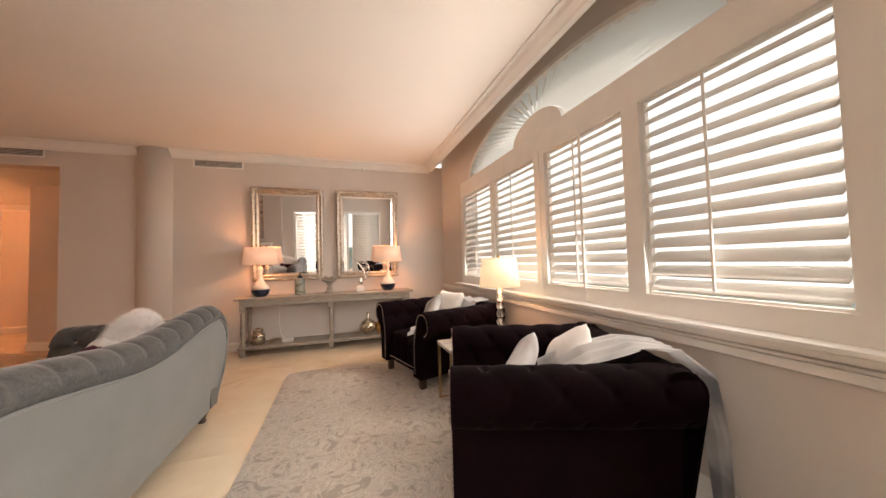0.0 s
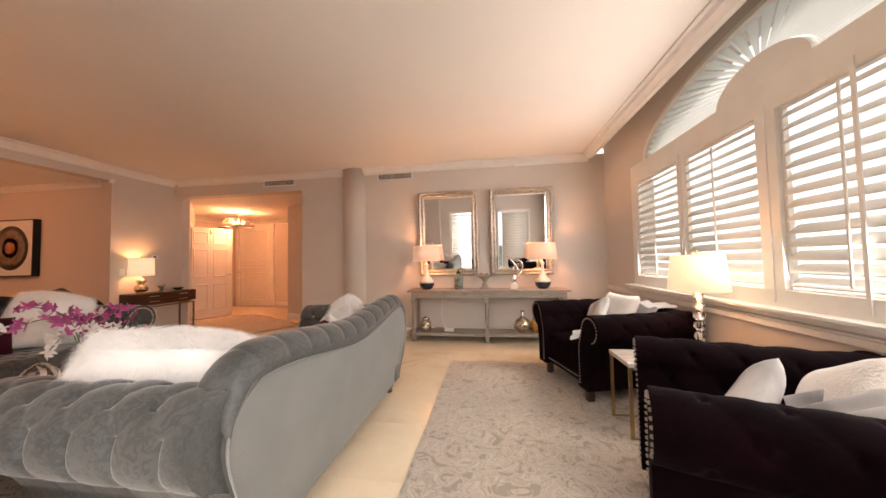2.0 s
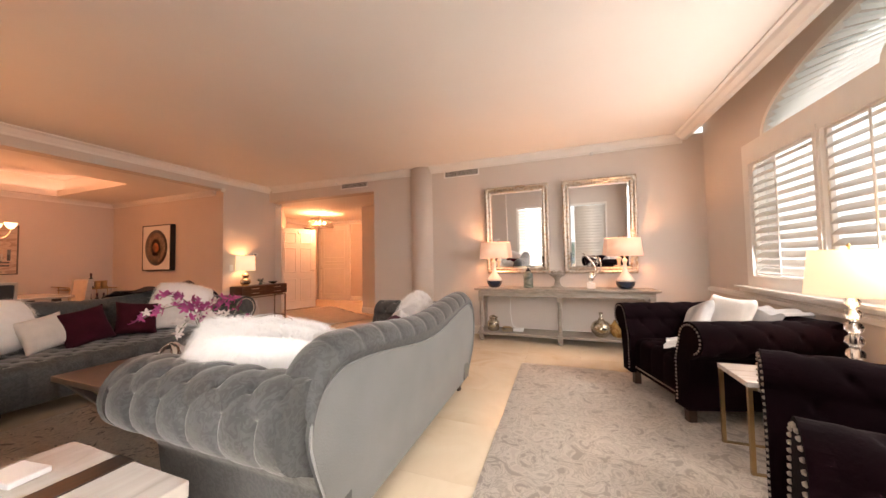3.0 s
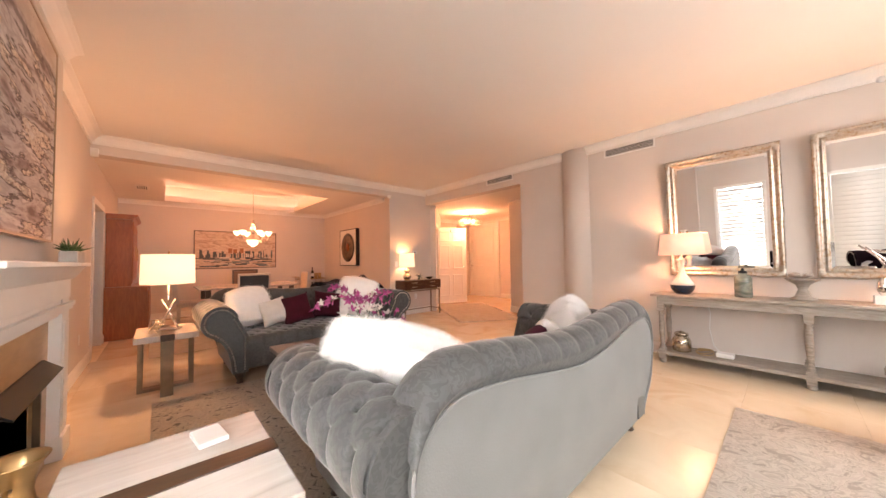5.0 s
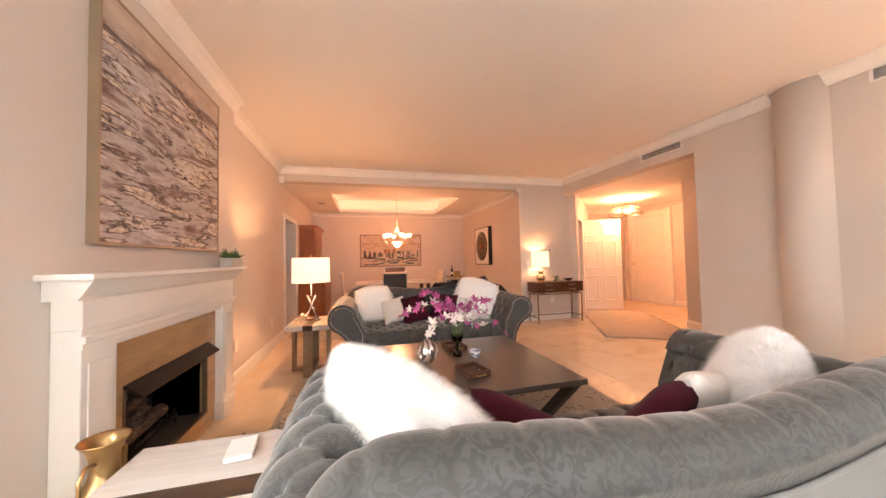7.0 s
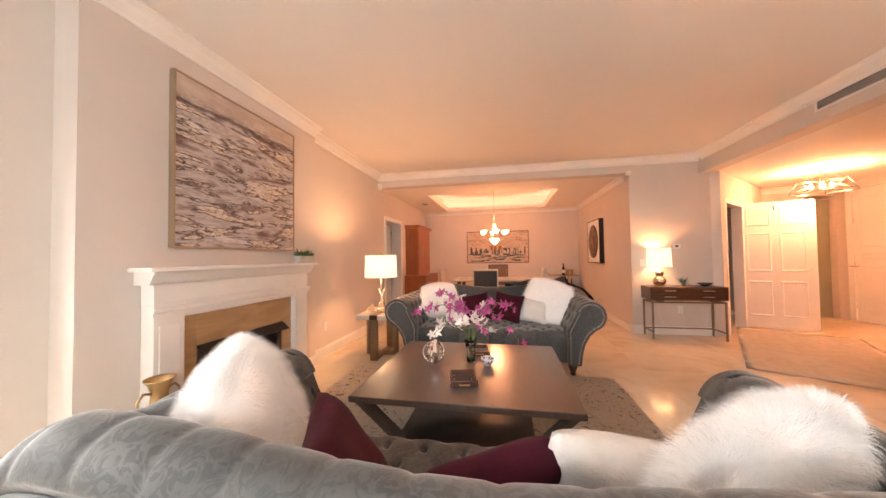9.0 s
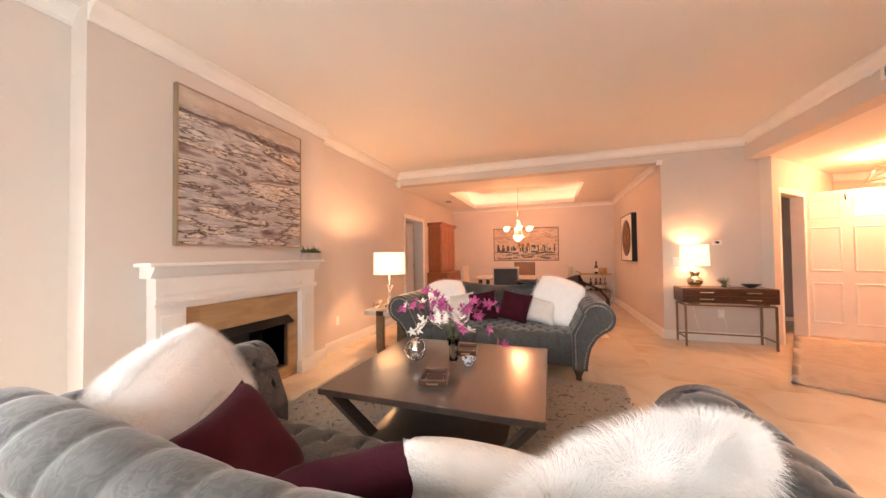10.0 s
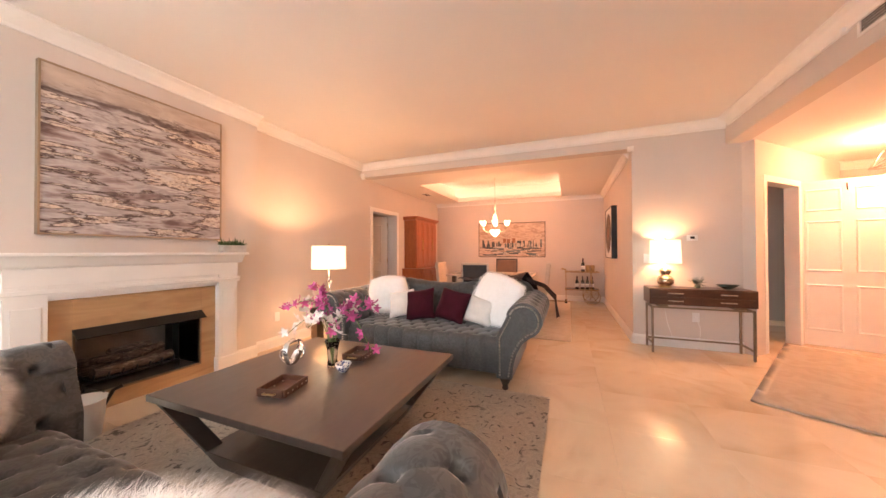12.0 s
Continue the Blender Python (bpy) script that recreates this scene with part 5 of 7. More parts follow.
for x in (-0.525, 1.21):
    table_lamp(pose(x, 5.36, 0.765), "cream and navy ceramic table lamp on the console", "pair of console lamps", SHADE_DIM, ceramic_base(), 0.435, 0.215, 0.190, 0.235, CONSOLE_W)

balls = lathe([(0.012, 0.0), (0.012, 0.46)], 8)
crystal = [("stem", balls, CHROME, "")]
crystal.append(("foot", boxes((-0.06, 0.06, -0.06, 0.06, 0.0, 0.02), bevel=0.004), GLASS, "square crystal foot"))
for i, (z, r) in enumerate(((0.065, 0.042), (0.145, 0.036), (0.215, 0.036), (0.285, 0.036), (0.355, 0.034), (0.42, 0.030))):
    sp = bmesh.new()
    bmesh.ops.create_uvsphere(sp, u_segments=14, v_segments=8, radius=r, matrix=Matrix.Translation((0, 0, z)))
    crystal.append(("crystal_ball", sp, GLASS, "clear stacked crystal ball"))
table_lamp(pose(1.865, 2.98, 0.50), "stacked crystal ball lamp with a lit cream shade", "", SHADE, crystal, 0.455, 0.175, 0.150, 0.245, 5)

ct = base("c_table", pose(1.72, 2.98, 0), "small marble topped side table with a thin brass frame", "side table")
part("top", boxes((-0.39, 0.25, -0.17, 0.17, 0.470, 0.50), bevel=0.004), MARBLE, ct, "white marble top")
for y in (-0.16, 0.16):
    rect = bmesh.new()
    for x0, x1, z0, z1 in ((-0.385, -0.365, 0.0, 0.47), (0.225, 0.245, 0.0, 0.47), (-0.365, 0.225, 0.0, 0.018), (-0.365, 0.225, 0.455, 0.47)):
        box(rect, x0, x1, y - 0.009, y + 0.009, z0, z1)
    part("side_frame", rect, BRASS, ct)


def inlaid_side_table(m, label, dx, dy, h):
    s = base("side_table", m, label, "side table", "marble side tables")
    for a, b in ((-dy, -0.05), (0.05, dy)):
        part("top", boxes((-dx, dx, a, b, h - 0.055, h), bevel=0.005), MARBLE, s, "veined white marble top")
    part("inlay", boxes((-dx - 0.004, dx + 0.004, -0.049, 0.049, h - 0.056, h + 0.002), bevel=0.002), DARK_WOOD, s, "dark wood band across the top")
    for x in (-dx + 0.03, dx - 0.03):
        part("leg", boxes((x - 0.022, x + 0.022, -0.045, 0.045, 0.0, h - 0.055), bevel=0.003), BRONZE, s)
    part("stretcher", boxes((-dx + 0.05, dx - 0.05, -0.04, 0.04, 0.0, 0.03), bevel=0.003), BRONZE, s)
    for y in (-dy + 0.04, dy - 0.04):
        part("leg", boxes((-0.045, 0.045, y - 0.02, y + 0.02, 0.0, h - 0.055), bevel=0.003), BRONZE, s)
        part("foot_bar", boxes((-0.042, 0.042, min(y, 0) + 0.042 if y > 0 else y + 0.02, y - 0.02 if y > 0 else -0.042, 0.0, 0.028)), BRONZE, s)
    return s


inlaid_side_table(pose(-1.115, 1.04, 0, 0, 0, 90), "white marble side table with a dark wood band beside the sofa", 0.30, 0.36, 0.47)
inlaid_side_table(pose(-3.80, 1.055, 0, 0, 0, 0), "marble topped side table with bronze frame legs by the dark sofa", 0.30, 0.225, 0.55)

xb = bmesh.new()
tube([(-0.075, 0, 0.02), (0.055, 0, 0.30)], 0.011, 4, bm=xb)
tube([(0.075, 0.012, 0.02), (-0.055, 0.012, 0.30)], 0.011, 4, bm=xb)
xparts = [("crossed_legs", xb, CHROME, "crossed polished chrome bars"), ("foot", boxes((-0.10, 0.10, -0.05, 0.05, 0, 0.02), bevel=0.003), CHROME, ""), ("stem", lathe([(0.012, 0.29), (0.008, 0.31), (0.008, 0.48)], 10), CHROME, "")]
table_lamp(pose(-3.75, 1.06, 0.55, 0, 0, 70), "chrome cross-legged table lamp with lit white shade", "", SHADE, xparts, 0.45, 0.205, 0.200, 0.28, END_W)
coil = bmesh.new()
for k in range(6):
    a = k * 0.9
    tube([(0.10 * math.cos(t * 2 * math.pi / 20) * (1 - 0.05 * k), 0.06 * math.sin(t * 2 * math.pi / 20) * math.cos(a), 0.072 + 0.055 * math.sin(t * 2 * math.pi / 20 + a) * abs(math.sin(a + 0.6))) for t in range(20)], 0.0035, 6, True, coil)
thing("wire_sculpture", coil, MERCURY, "tangled pale gold wire loops on the marble table", "ornament", m=pose(-3.60, 0.98, 0.548))


# ---- coffee table and rugs ----
ctb = base("coffee_table", pose(-2.235, 2.38, 0), "square bronze-brown lacquered coffee table with slanted slab legs", "coffee table")
part("top", boxes((-0.615, 0.615, -0.655, 0.655, 0.405, 0.442), bevel=0.004), TABLE_TOP, ctb, "satin bronze-brown top")


def flare(z):
    """Half length and half width of the splayed base at a height."""
    k = (z - 0.012) / 0.393
    return 0.43 + 0.165 * k, 0.345 + 0.29 * k


def frustum(lo, hi):
    bm = bmesh.new()
    a, b = [bm.verts.new(p) for p in lo], [bm.verts.new(p) for p in hi]
    bm.faces.new(a)
    bm.faces.new(b)
    for k in range(4):
        bm.faces.new((a[k], a[(k + 1) % 4], b[(k + 1) % 4], b[k]))
    bmesh.ops.recalc_face_normals(bm, faces=bm.faces)
    bmesh.ops.bevel(bm, geom=list(bm.edges), offset=0.004, segments=1, affect="EDGES")
    return bm


def base_corners(z):
    hx, hy = flare(z)
    return [(hx, hy, z), (-hx, hy, z), (-hx, -hy, z), (hx, -hy, z)]


part("plinth", frustum(base_corners(0.012), base_corners(0.12)), TABLE_TOP, ctb, "low tapered plinth")
for x in (-1, 1):
    for y in (-1, 1):
        ends = []
        for z in (0.118, 0.406):
            hx, hy = flare(z)
            ends.append([(x * (hx - d), y * (hy - e), z) for d, e in ((0, 0), (0.09, 0), (0.09, 0.05), (0, 0.05))])
        part("leg", frustum(*ends), TABLE_TOP, ctb, "slanted slab leg")


def rug(name, x0, x1, y0, y1, material, label, m=None):
    nx, ny = max(6, int((x1 - x0) * 14)), max(6, int((y1 - y0) * 14))
    bm = sheet(lambda u, v: (x0 + u * (x1 - x0), y0 + v * (y1 - y0), 0.010 + 0.002 * noise.noise(Vector((u * 9, v * 9, x0)))), nx, ny)
    bmesh.ops.solidify(bm, geom=bm.faces, thickness=0.009)
    return thing(name, bm, material, label, "rug", m=m)


RUG_A = ramp_mat("faded_damask_rug", [(0.38, (0.52, 0.46, 0.405)), (0.45, (0.78, 0.72, 0.65)), (0.51, (0.58, 0.52, 0.46)), (0.56, (0.80, 0.74, 0.67)), (0.63, (0.70, 0.63, 0.57))], 0.95, size=7, distort=2.2, detail=6, bump=0.4)
RUG_B = ramp_mat("distressed_oriental_rug", [(0.34, (0.20, 0.18, 0.16)), (0.40, (0.50, 0.45, 0.38)), (0.50, (0.66, 0.60, 0.52)), (0.58, (0.52, 0.46, 0.39)), (0.70, (0.68, 0.62, 0.54))], 0.95, size=9, distort=3.0, detail=8, bump=0.4)
RUG_C = ramp_mat("pale_runner_rug", [(0.38, (0.74, 0.67, 0.58)), (0.6, (0.82, 0.76, 0.68))], 0.95, size=5, distort=1.5, bump=0.15)
rug("area_rug", -0.03, 1.95, 0.9, 4.32, RUG_A, "pale grey and cream faded damask area rug")
rug("area_rug", -3.36, -1.0, 0.96, 3.69, RUG_B, "distressed grey and beige oriental area rug")
rug("dining_rug", -8.6, -5.15, 0.9, 3.87, RUG_C, "pale beige rug under the dining table")
rug("foyer_rug", -1.25, 1.25, -0.65, 0.65, RUG_C, "pale patterned rug in the foyer", pose(-4.64, 6.36, 0, 0, 0, -30))


# ---- on the coffee table ----
knot = base("knot_sculpture", pose(-2.24, 2.10, 0.442, 0, 0, 20), "polished silver ribbon knot sculpture on the coffee table", "sculpture")
for k, (tx, tz, r) in enumerate(((80, 0, 0.085), (60, 70, 0.078), (100, 130, 0.072))):
    ring = bmesh.new()
    seg, w, th = 40, 0.013, 0.003
    rows = []
    for i in range(seg):
        a = 2 * math.pi * i / seg
        wob = 0.014 * math.sin(2 * a + k)
        c = Vector((math.cos(a), math.sin(a), 0))
        rows.append([ring.verts.new(c * (r + dr) + Vector((0, 0, wob + dz))) for dr, dz in ((-th, -w), (th, -w), (th, w), (-th, w))])
    for i in range(seg):
        a, b = rows[i], rows[(i + 1) % seg]
        for j in range(4):
            ring.faces.new((a[j], a[(j + 1) % 4], b[(j + 1) % 4], b[j])).smooth = j % 2 == 0
    part("ribbon", moved(ring, Matrix.Translation((0, 0, 0.092)) @ pose(0, 0, 0, tx, 0, tz)), CHROME, knot)


def tray(m, label):
    s = base("wooden_tray", m, label, "tray", "studded trays")
    part("bottom", boxes((-0.095, 0.095, -0.075, 0.075, 0.0, 0.012), bevel=0.002), WALNUT, s)
    for a in ((-0.10, 0.10, -0.085, -0.073), (-0.10, 0.10, 0.073, 0.085)):
        part("side", boxes((*a, 0.0, 0.042), bevel=0.003), WALNUT, s)
    for a in ((-0.105, -0.093, -0.073, 0.073), (0.093, 0.105, -0.073, 0.073)):
        part("side", boxes((*a, 0.0, 0.042), bevel=0.003), WALNUT, s)
    for x in (-1, 1):
        part("handle", tube([(x * 0.105, -0.03, 0.02), (x * 0.122, -0.03, 0.024), (x * 0.122, 0.03, 0.024), (x * 0.105, 0.03, 0.02)], 0.005, 8), BRASS, s, "brass handle")
    dots = [(x, -0.087, 0.021) for x in (-0.08, -0.04, 0, 0.04, 0.08)] + [(x, 0.087, 0.021) for x in (-0.08, -0.04, 0, 0.04, 0.08)] + [(x * 0.07, y * 0.055, 0.014) for x in (-1, 0, 1) for y in (-1, 1)]
    part("stud_inlay", nails(dots, (0, 0, 0), 0.005), SILVER_GILT, s)
    return s


tray(pose(-1.94, 2.36, 0.442, 0, 0, 12), "small walnut tray with bone studs and brass handles")
tray(pose(-2.56, 2.41, 0.442, 0, 0, 8), "walnut tray with studs behind the orchid vase")
bw = base("patterned_bowl", pose(-2.27, 2.50, 0.442), "small blue and white patterned bowl on the coffee table", "bowl")
part("body", lathe([(0.022, 0), (0.026, 0.004), (0.045, 0.03), (0.052, 0.055), (0.049, 0.055), (0.040, 0.03), (0.010, 0.012)], 24), ramp_mat("blue_white_glaze", [(0.40, (0.05, 0.07, 0.20)), (0.52, (0.62, 0.62, 0.64))], 0.2, kind="voronoi", size=60), bw)
vs = base("glass_vase", pose(-2.32, 2.37, 0.442), "clear flared glass vase holding pink and white orchids", "vase")
part("body", lathe([(0.030, 0.0), (0.034, 0.004), (0.030, 0.05), (0.034, 0.11), (0.050, 0.175), (0.047, 0.175), (0.031, 0.11), (0.026, 0.05), (0.024, 0.012)], 24), GLASS, vs)
orch = base("orchid_bouquet", pose(-2.32, 2.37, 0.452), "bouquet of pink and white silk orchids", "flowers")
rnd = random.Random(5)


def blossom(size):
    """An orchid bloom: five cupped petals and a lip, facing +z."""
    bm = bmesh.new()
    for k in range(5):
        a = 2 * math.pi * k / 5 + 0.3
        wide = 0.62 if k in (1, 4) else 0.42
        pts = []
        for i in range(5):
            for j in (-1, 0, 1):
                f = i / 4
                wv = wide * math.sin(math.pi * min(1, 0.12 + f * 0.86)) ** 0.7 * j * 0.5
                pts.append(bm.verts.new((size * (f * math.cos(a) - wv * math.sin(a)), size * (f * math.sin(a) + wv * math.cos(a)), size * (0.28 * f * f - 0.12 * f + 0.10 * abs(j) * f))))
        for i in range(4):
            for j in range(2):
                bm.faces.new((pts[i * 3 + j], pts[i * 3 + j + 1], pts[i * 3 + j + 4], pts[i * 3 + j + 3])).smooth = True
    bmesh.ops.create_icosphere(bm, subdivisions=1, radius=size * 0.16, matrix=Matrix.Translation((0, 0, size * 0.12)))
    return bm


pinks = [mesh_of("blossom", blossom(0.040), ORCHID_PINK), mesh_of("blossom", blossom(0.034), ORCHID_PINK)]
whites = [mesh_of("blossom", blossom(0.045), ORCHID_WHITE), mesh_of("blossom", blossom(0.038), ORCHID_WHITE)]
# each stem: the tip it arches to, the share of white bloom, how many
for tip, white, count, sag in (((-0.02, -0.42, 0.34), 0.25, 12, 0.16), ((-0.10, -0.26, 0.50), 0.1, 13, 0.10), ((0.02, -0.10, 0.46), 0.3, 11, 0.05), ((-0.05, 0.32, 0.40), 0.2, 13, 0.14), ((0.10, 0.38, 0.16), 0.05, 10, 0.22), ((0.16, -0.05, 0.28), 0.8, 9, 0.10), ((-0.12, 0.12, 0.38), 0.6, 10, 0.08), ((0.12, -0.28, 0.20), 0.7, 9, 0.14), ((0.14, 0.16, 0.24), 0.7, 8, 0.10)):
    pts = []
    for i in range(9):
        f = i / 8
        pts.append((tip[0] * f ** 1.4, tip[1] * f ** 1.4, 0.16 * min(1, f * 3) + tip[2] * f - 0.16 * f + sag * math.sin(math.pi * f)))
    part("stem", tube([(0.008 * rnd.uniform(-1, 1), 0.008 * rnd.uniform(-1, 1), 0.0)] + pts, 0.0028, 6), STEM, orch)
    for i in range(count):
        f = 0.42 + 0.58 * i / (count - 1)
        x = f * 8
        k = min(7, int(x))
        p = Vector(pts[k]).lerp(Vector(pts[k + 1]), x - k) + Vector([rnd.uniform(-0.028, 0.028) for _ in range(3)])
        ob = new("blossom", rnd.choice(whites if rnd.random() < white else pinks))
        ob.parent = orch
        ob.matrix_local = Matrix.Translation(p) @ Euler((rnd.uniform(0.3, 1.9), rnd.uniform(-0.5, 0.5), rnd.uniform(0, 6.28))).to_matrix().to_4x4() @ Matrix.Diagonal((*[rnd.uniform(0.75, 1.15)] * 3, 1))

# ---- near the fireplace ----
pl2 = base("mantel_planter", pose(-2.88, 0.565, 1.205), "small grey concrete planter of green succulents on the mantel", "plant")
part("planter", boxes((-0.125, 0.125, -0.04, 0.04, 0.0, 0.075), bevel=0.005), mat("pale_concrete", (0.50, 0.48, 0.45), 0.8, vary=0.12, scale=14, bump=0.3), pl2)
rnd = random.Random(9)
for k in range(6):
    bm = bmesh.new()
    cx = -0.10 + 0.04 * k
    for i in range(14):
        a, el = rnd.uniform(0, 6.28), rnd.uniform(0.3, 1.3)
        ln = rnd.uniform(0.05, 0.10)
        d = Vector((math.cos(a) * math.cos(el), math.sin(a) * math.cos(el), math.sin(el)))
        tube([Vector((cx, 0, 0.07)), Vector((cx, 0, 0.07)) + d * ln * 0.5, Vector((cx, 0, 0.07)) + d * ln], 0.008, 5, bm=bm, taper=0.15)
    part("succulent", bm, LEAF, pl2)
urn = base("brass_urn", pose(-1.40, 0.655, 0), "tall antique brass urn with a flared rim by the hearth", "urn")
part("body", lathe([(0.065, 0), (0.072, 0.012), (0.045, 0.045), (0.042, 0.08), (0.080, 0.17), (0.098, 0.27), (0.092, 0.34), (0.066, 0.39), (0.046, 0.425), (0.041, 0.46), (0.045, 0.50), (0.056, 0.535), (0.072, 0.557), (0.076, 0.565), (0.068, 0.560), (0.048, 0.532), (0.036, 0.49), (0.033, 0.46)], 32), BRASS, urn)
for s in (-1, 1):
    part("handle", tube([(s * 0.046, 0, 0.49), (s * 0.085, 0, 0.505), (s * 0.115, 0, 0.47), (s * 0.112, 0, 0.41), (s * 0.080, 0, 0.365)], 0.007, 8), BRASS, urn)
bk2 = base("hearth_bucket", pose(-1.67, 0.90, 0), "white tapered bucket with a black poker on the hearth side", "bucket")
part("body", lathe([(0.085, 0), (0.090, 0.004), (0.118, 0.24), (0.124, 0.25), (0.114, 0.248), (0.082, 0.02)], 28), PLASTIC, bk2)
part("handle", tube([(0.118 * math.cos(math.pi * i / 10), -0.02 - 0.05 * math.sin(math.pi * i / 10), 0.24 + 0.06 * math.sin(math.pi * i / 10)) for i in range(11)], 0.004, 6), BLACK, bk2)
part("poker", tube([(-0.05, 0.03, 0.10), (-0.12, 0.08, 0.28), (-0.16, 0.10, 0.30)], 0.012, 8), BLACK, bk2)
thing("white_box", boxes((-0.075, 0.075, -0.05, 0.05, 0, 0.020), bevel=0.004), PLASTIC, "slim white plastic box on the marble table", "box", m=pose(-1.33, 1.15, 0.472, 0, 0, 8))

# ---- on and under the console ----
jar = base("green_jar", pose(-0.03, 5.36, 0.765), "smoky green glass jar with a dark cap", "jar")
part("body", lathe([(0.062, 0), (0.068, 0.008), (0.068, 0.19), (0.058, 0.215), (0.034, 0.225), (0.034, 0.24)], 24), ramp_mat("smoked_green_glaze", [(0.35, (0.10, 0.12, 0.10)), (0.65, (0.30, 0.31, 0.26))], 0.12, scale=(1, 1, 3), size=3), jar)
part("cap", lathe([(0.036, 0.24), (0.036, 0.262), (0.014, 0.268), (0.014, 0.285), (0.006, 0.292)], 16), BLACK, jar)
ped = base("pedestal_dish", pose(0.365, 5.38, 0.765), "carved pale wooden pedestal dish with shell pieces", "ornament")
part("pedestal", lathe([(0.085, 0), (0.090, 0.015), (0.055, 0.03), (0.040, 0.07), (0.030, 0.10), (0.045, 0.14), (0.075, 0.165), (0.110, 0.185), (0.112, 0.20), (0.10, 0.198)], 20), WASHED, ped)
rnd = random.Random(3)
for k in range(6):
    bm = bmesh.new()
    bmesh.ops.create_icosphere(bm, subdivisions=2, radius=0.03, matrix=Matrix.Translation((rnd.uniform(-0.06, 0.06), rnd.uniform(-0.05, 0.05), 0.218 + rnd.uniform(0, 0.02))) @ Matrix.Diagonal((1.1, 0.9, 0.7, 1)))
    part("shell", bm, mat("shell", (0.45, 0.38, 0.32), 0.6, vary=0.2, scale=40), ped)
fish = base("silver_sculpture", pose(0.80, 5.38, 0.765), "silver open fin sculpture on a white block", "sculpture")
part("plinth", boxes((-0.05, 0.05, -0.035, 0.035, 0.0, 0.075), bevel=0.004), PLASTIC, fish)
fin = bmesh.new()
out = [(-0.02 + 0.10 * math.sin(t * 0.30) - 0.004 * t, 0, 0.08 + 0.036 * t) for t in range(12)]
tube(out, 0.008, 8, bm=fin)
inn = [(0.045 + 0.085 * math.sin(t * 0.28 - 0.6), 0, 0.10 + 0.030 * t) for t in range(12)]
tube(inn, 0.008, 8, bm=fin)
for t in range(2, 12, 2):
    tube([out[t], inn[t]], 0.006, 6, bm=fin)
lathe([(0.012, 0.07), (0.04, 0.12), (0.03, 0.18), (0.01, 0.22)], 14, None, fin)
part("fin", fin, CHROME, fish)
gj = base("glass_jar", pose(-0.55, 5.33, 0.13), "ribbed mercury glass jar on the console shelf", "jar")
part("body", lathe([(0.07, 0), (0.085, 0.01), (0.088, 0.12), (0.07, 0.155), (0.06, 0.16), (0.06, 0.18)], 24), MERCURY, gj)
part("lid", lathe([(0.065, 0.18), (0.065, 0.20), (0.03, 0.215), (0.012, 0.225)], 20), MERCURY, gj)
cl = bmesh.new()
for k in range(4):
    tube([((0.075 - 0.006 * k) * math.cos(i * math.pi / 9), (0.06 - 0.006 * k) * math.sin(i * math.pi / 9), 0.03 + 0.018 * math.sin(i * math.pi / 9 + k) + 0.01 * k) for i in range(18)], 0.004, 6, True, cl)
thing("wire_coil", cl, BRASS, "tangled brass wire ball on the console shelf", "ornament", m=pose(-0.35, 5.33, 0.125))
rt = base("white_router", pose(-0.19, 5.36, 0.13), "white plastic network box with a cable on the shelf", "router")
part("body", boxes((-0.07, 0.07, -0.05, 0.05, 0, 0.04), bevel=0.006), PLASTIC, rt)
part("cable", tube([(-0.04, 0.04, 0.03), (-0.10, 0.10, 0.08), (-0.14, 0.17, 0.25), (-0.13, 0.19, 0.42), (-0.17, 0.20, 0.58)], 0.005, 6), PLASTIC, rt)
bv = base("bulb_vase", pose(0.90, 5.33, 0.13), "silver mercury glass bulb vase with a narrow neck", "vase")
part("body", lathe([(0.06, 0), (0.07, 0.006), (0.125, 0.075), (0.130, 0.12), (0.10, 0.185), (0.035, 0.225), (0.020, 0.26), (0.024, 0.32), (0.016, 0.32)], 28), MERCURY, bv)
gv = base("gold_vase", pose(1.10, 5.36, 0.13), "low round amber glass vase on the shelf", "vase")
part("body", lathe([(0.05, 0), (0.06, 0.006), (0.095, 0.07), (0.095, 0.13), (0.06, 0.185), (0.045, 0.20), (0.05, 0.215), (0.04, 0.215)], 24), ramp_mat("amber_glaze", [(0.4, (0.30, 0.14, 0.03)), (0.6, (0.50, 0.30, 0.10))], 0.15, size=8), gv)


# ---- vents, switches, sensors ----
def vent(m, label):
    s = base("air_vent", m, label, "vent", "wall vents")
    part("frame", boxes((-0.305, 0.305, -0.012, -0.001, -0.060, -0.044), (-0.305, 0.305, -0.012, -0.001, 0.044, 0.060), (-0.305, -0.285, -0.012, -0.001, -0.044, 0.044), (0.285, 0.305, -0.012, -0.001, -0.044, 0.044)), TRIM, s)
    part("backing", boxes((-0.285, 0.285, -0.004, -0.001, -0.044, 0.044)), GREY_METAL, s)
    for k in range(5):
        z = -0.035 + 0.0175 * k
        part("slat", prism([(-0.011, z - 0.002), (-0.005, z + 0.004), (-0.004, z + 0.003), (-0.010, z - 0.003)], "x", -0.285, 0.285), TRIM, s)
    return s


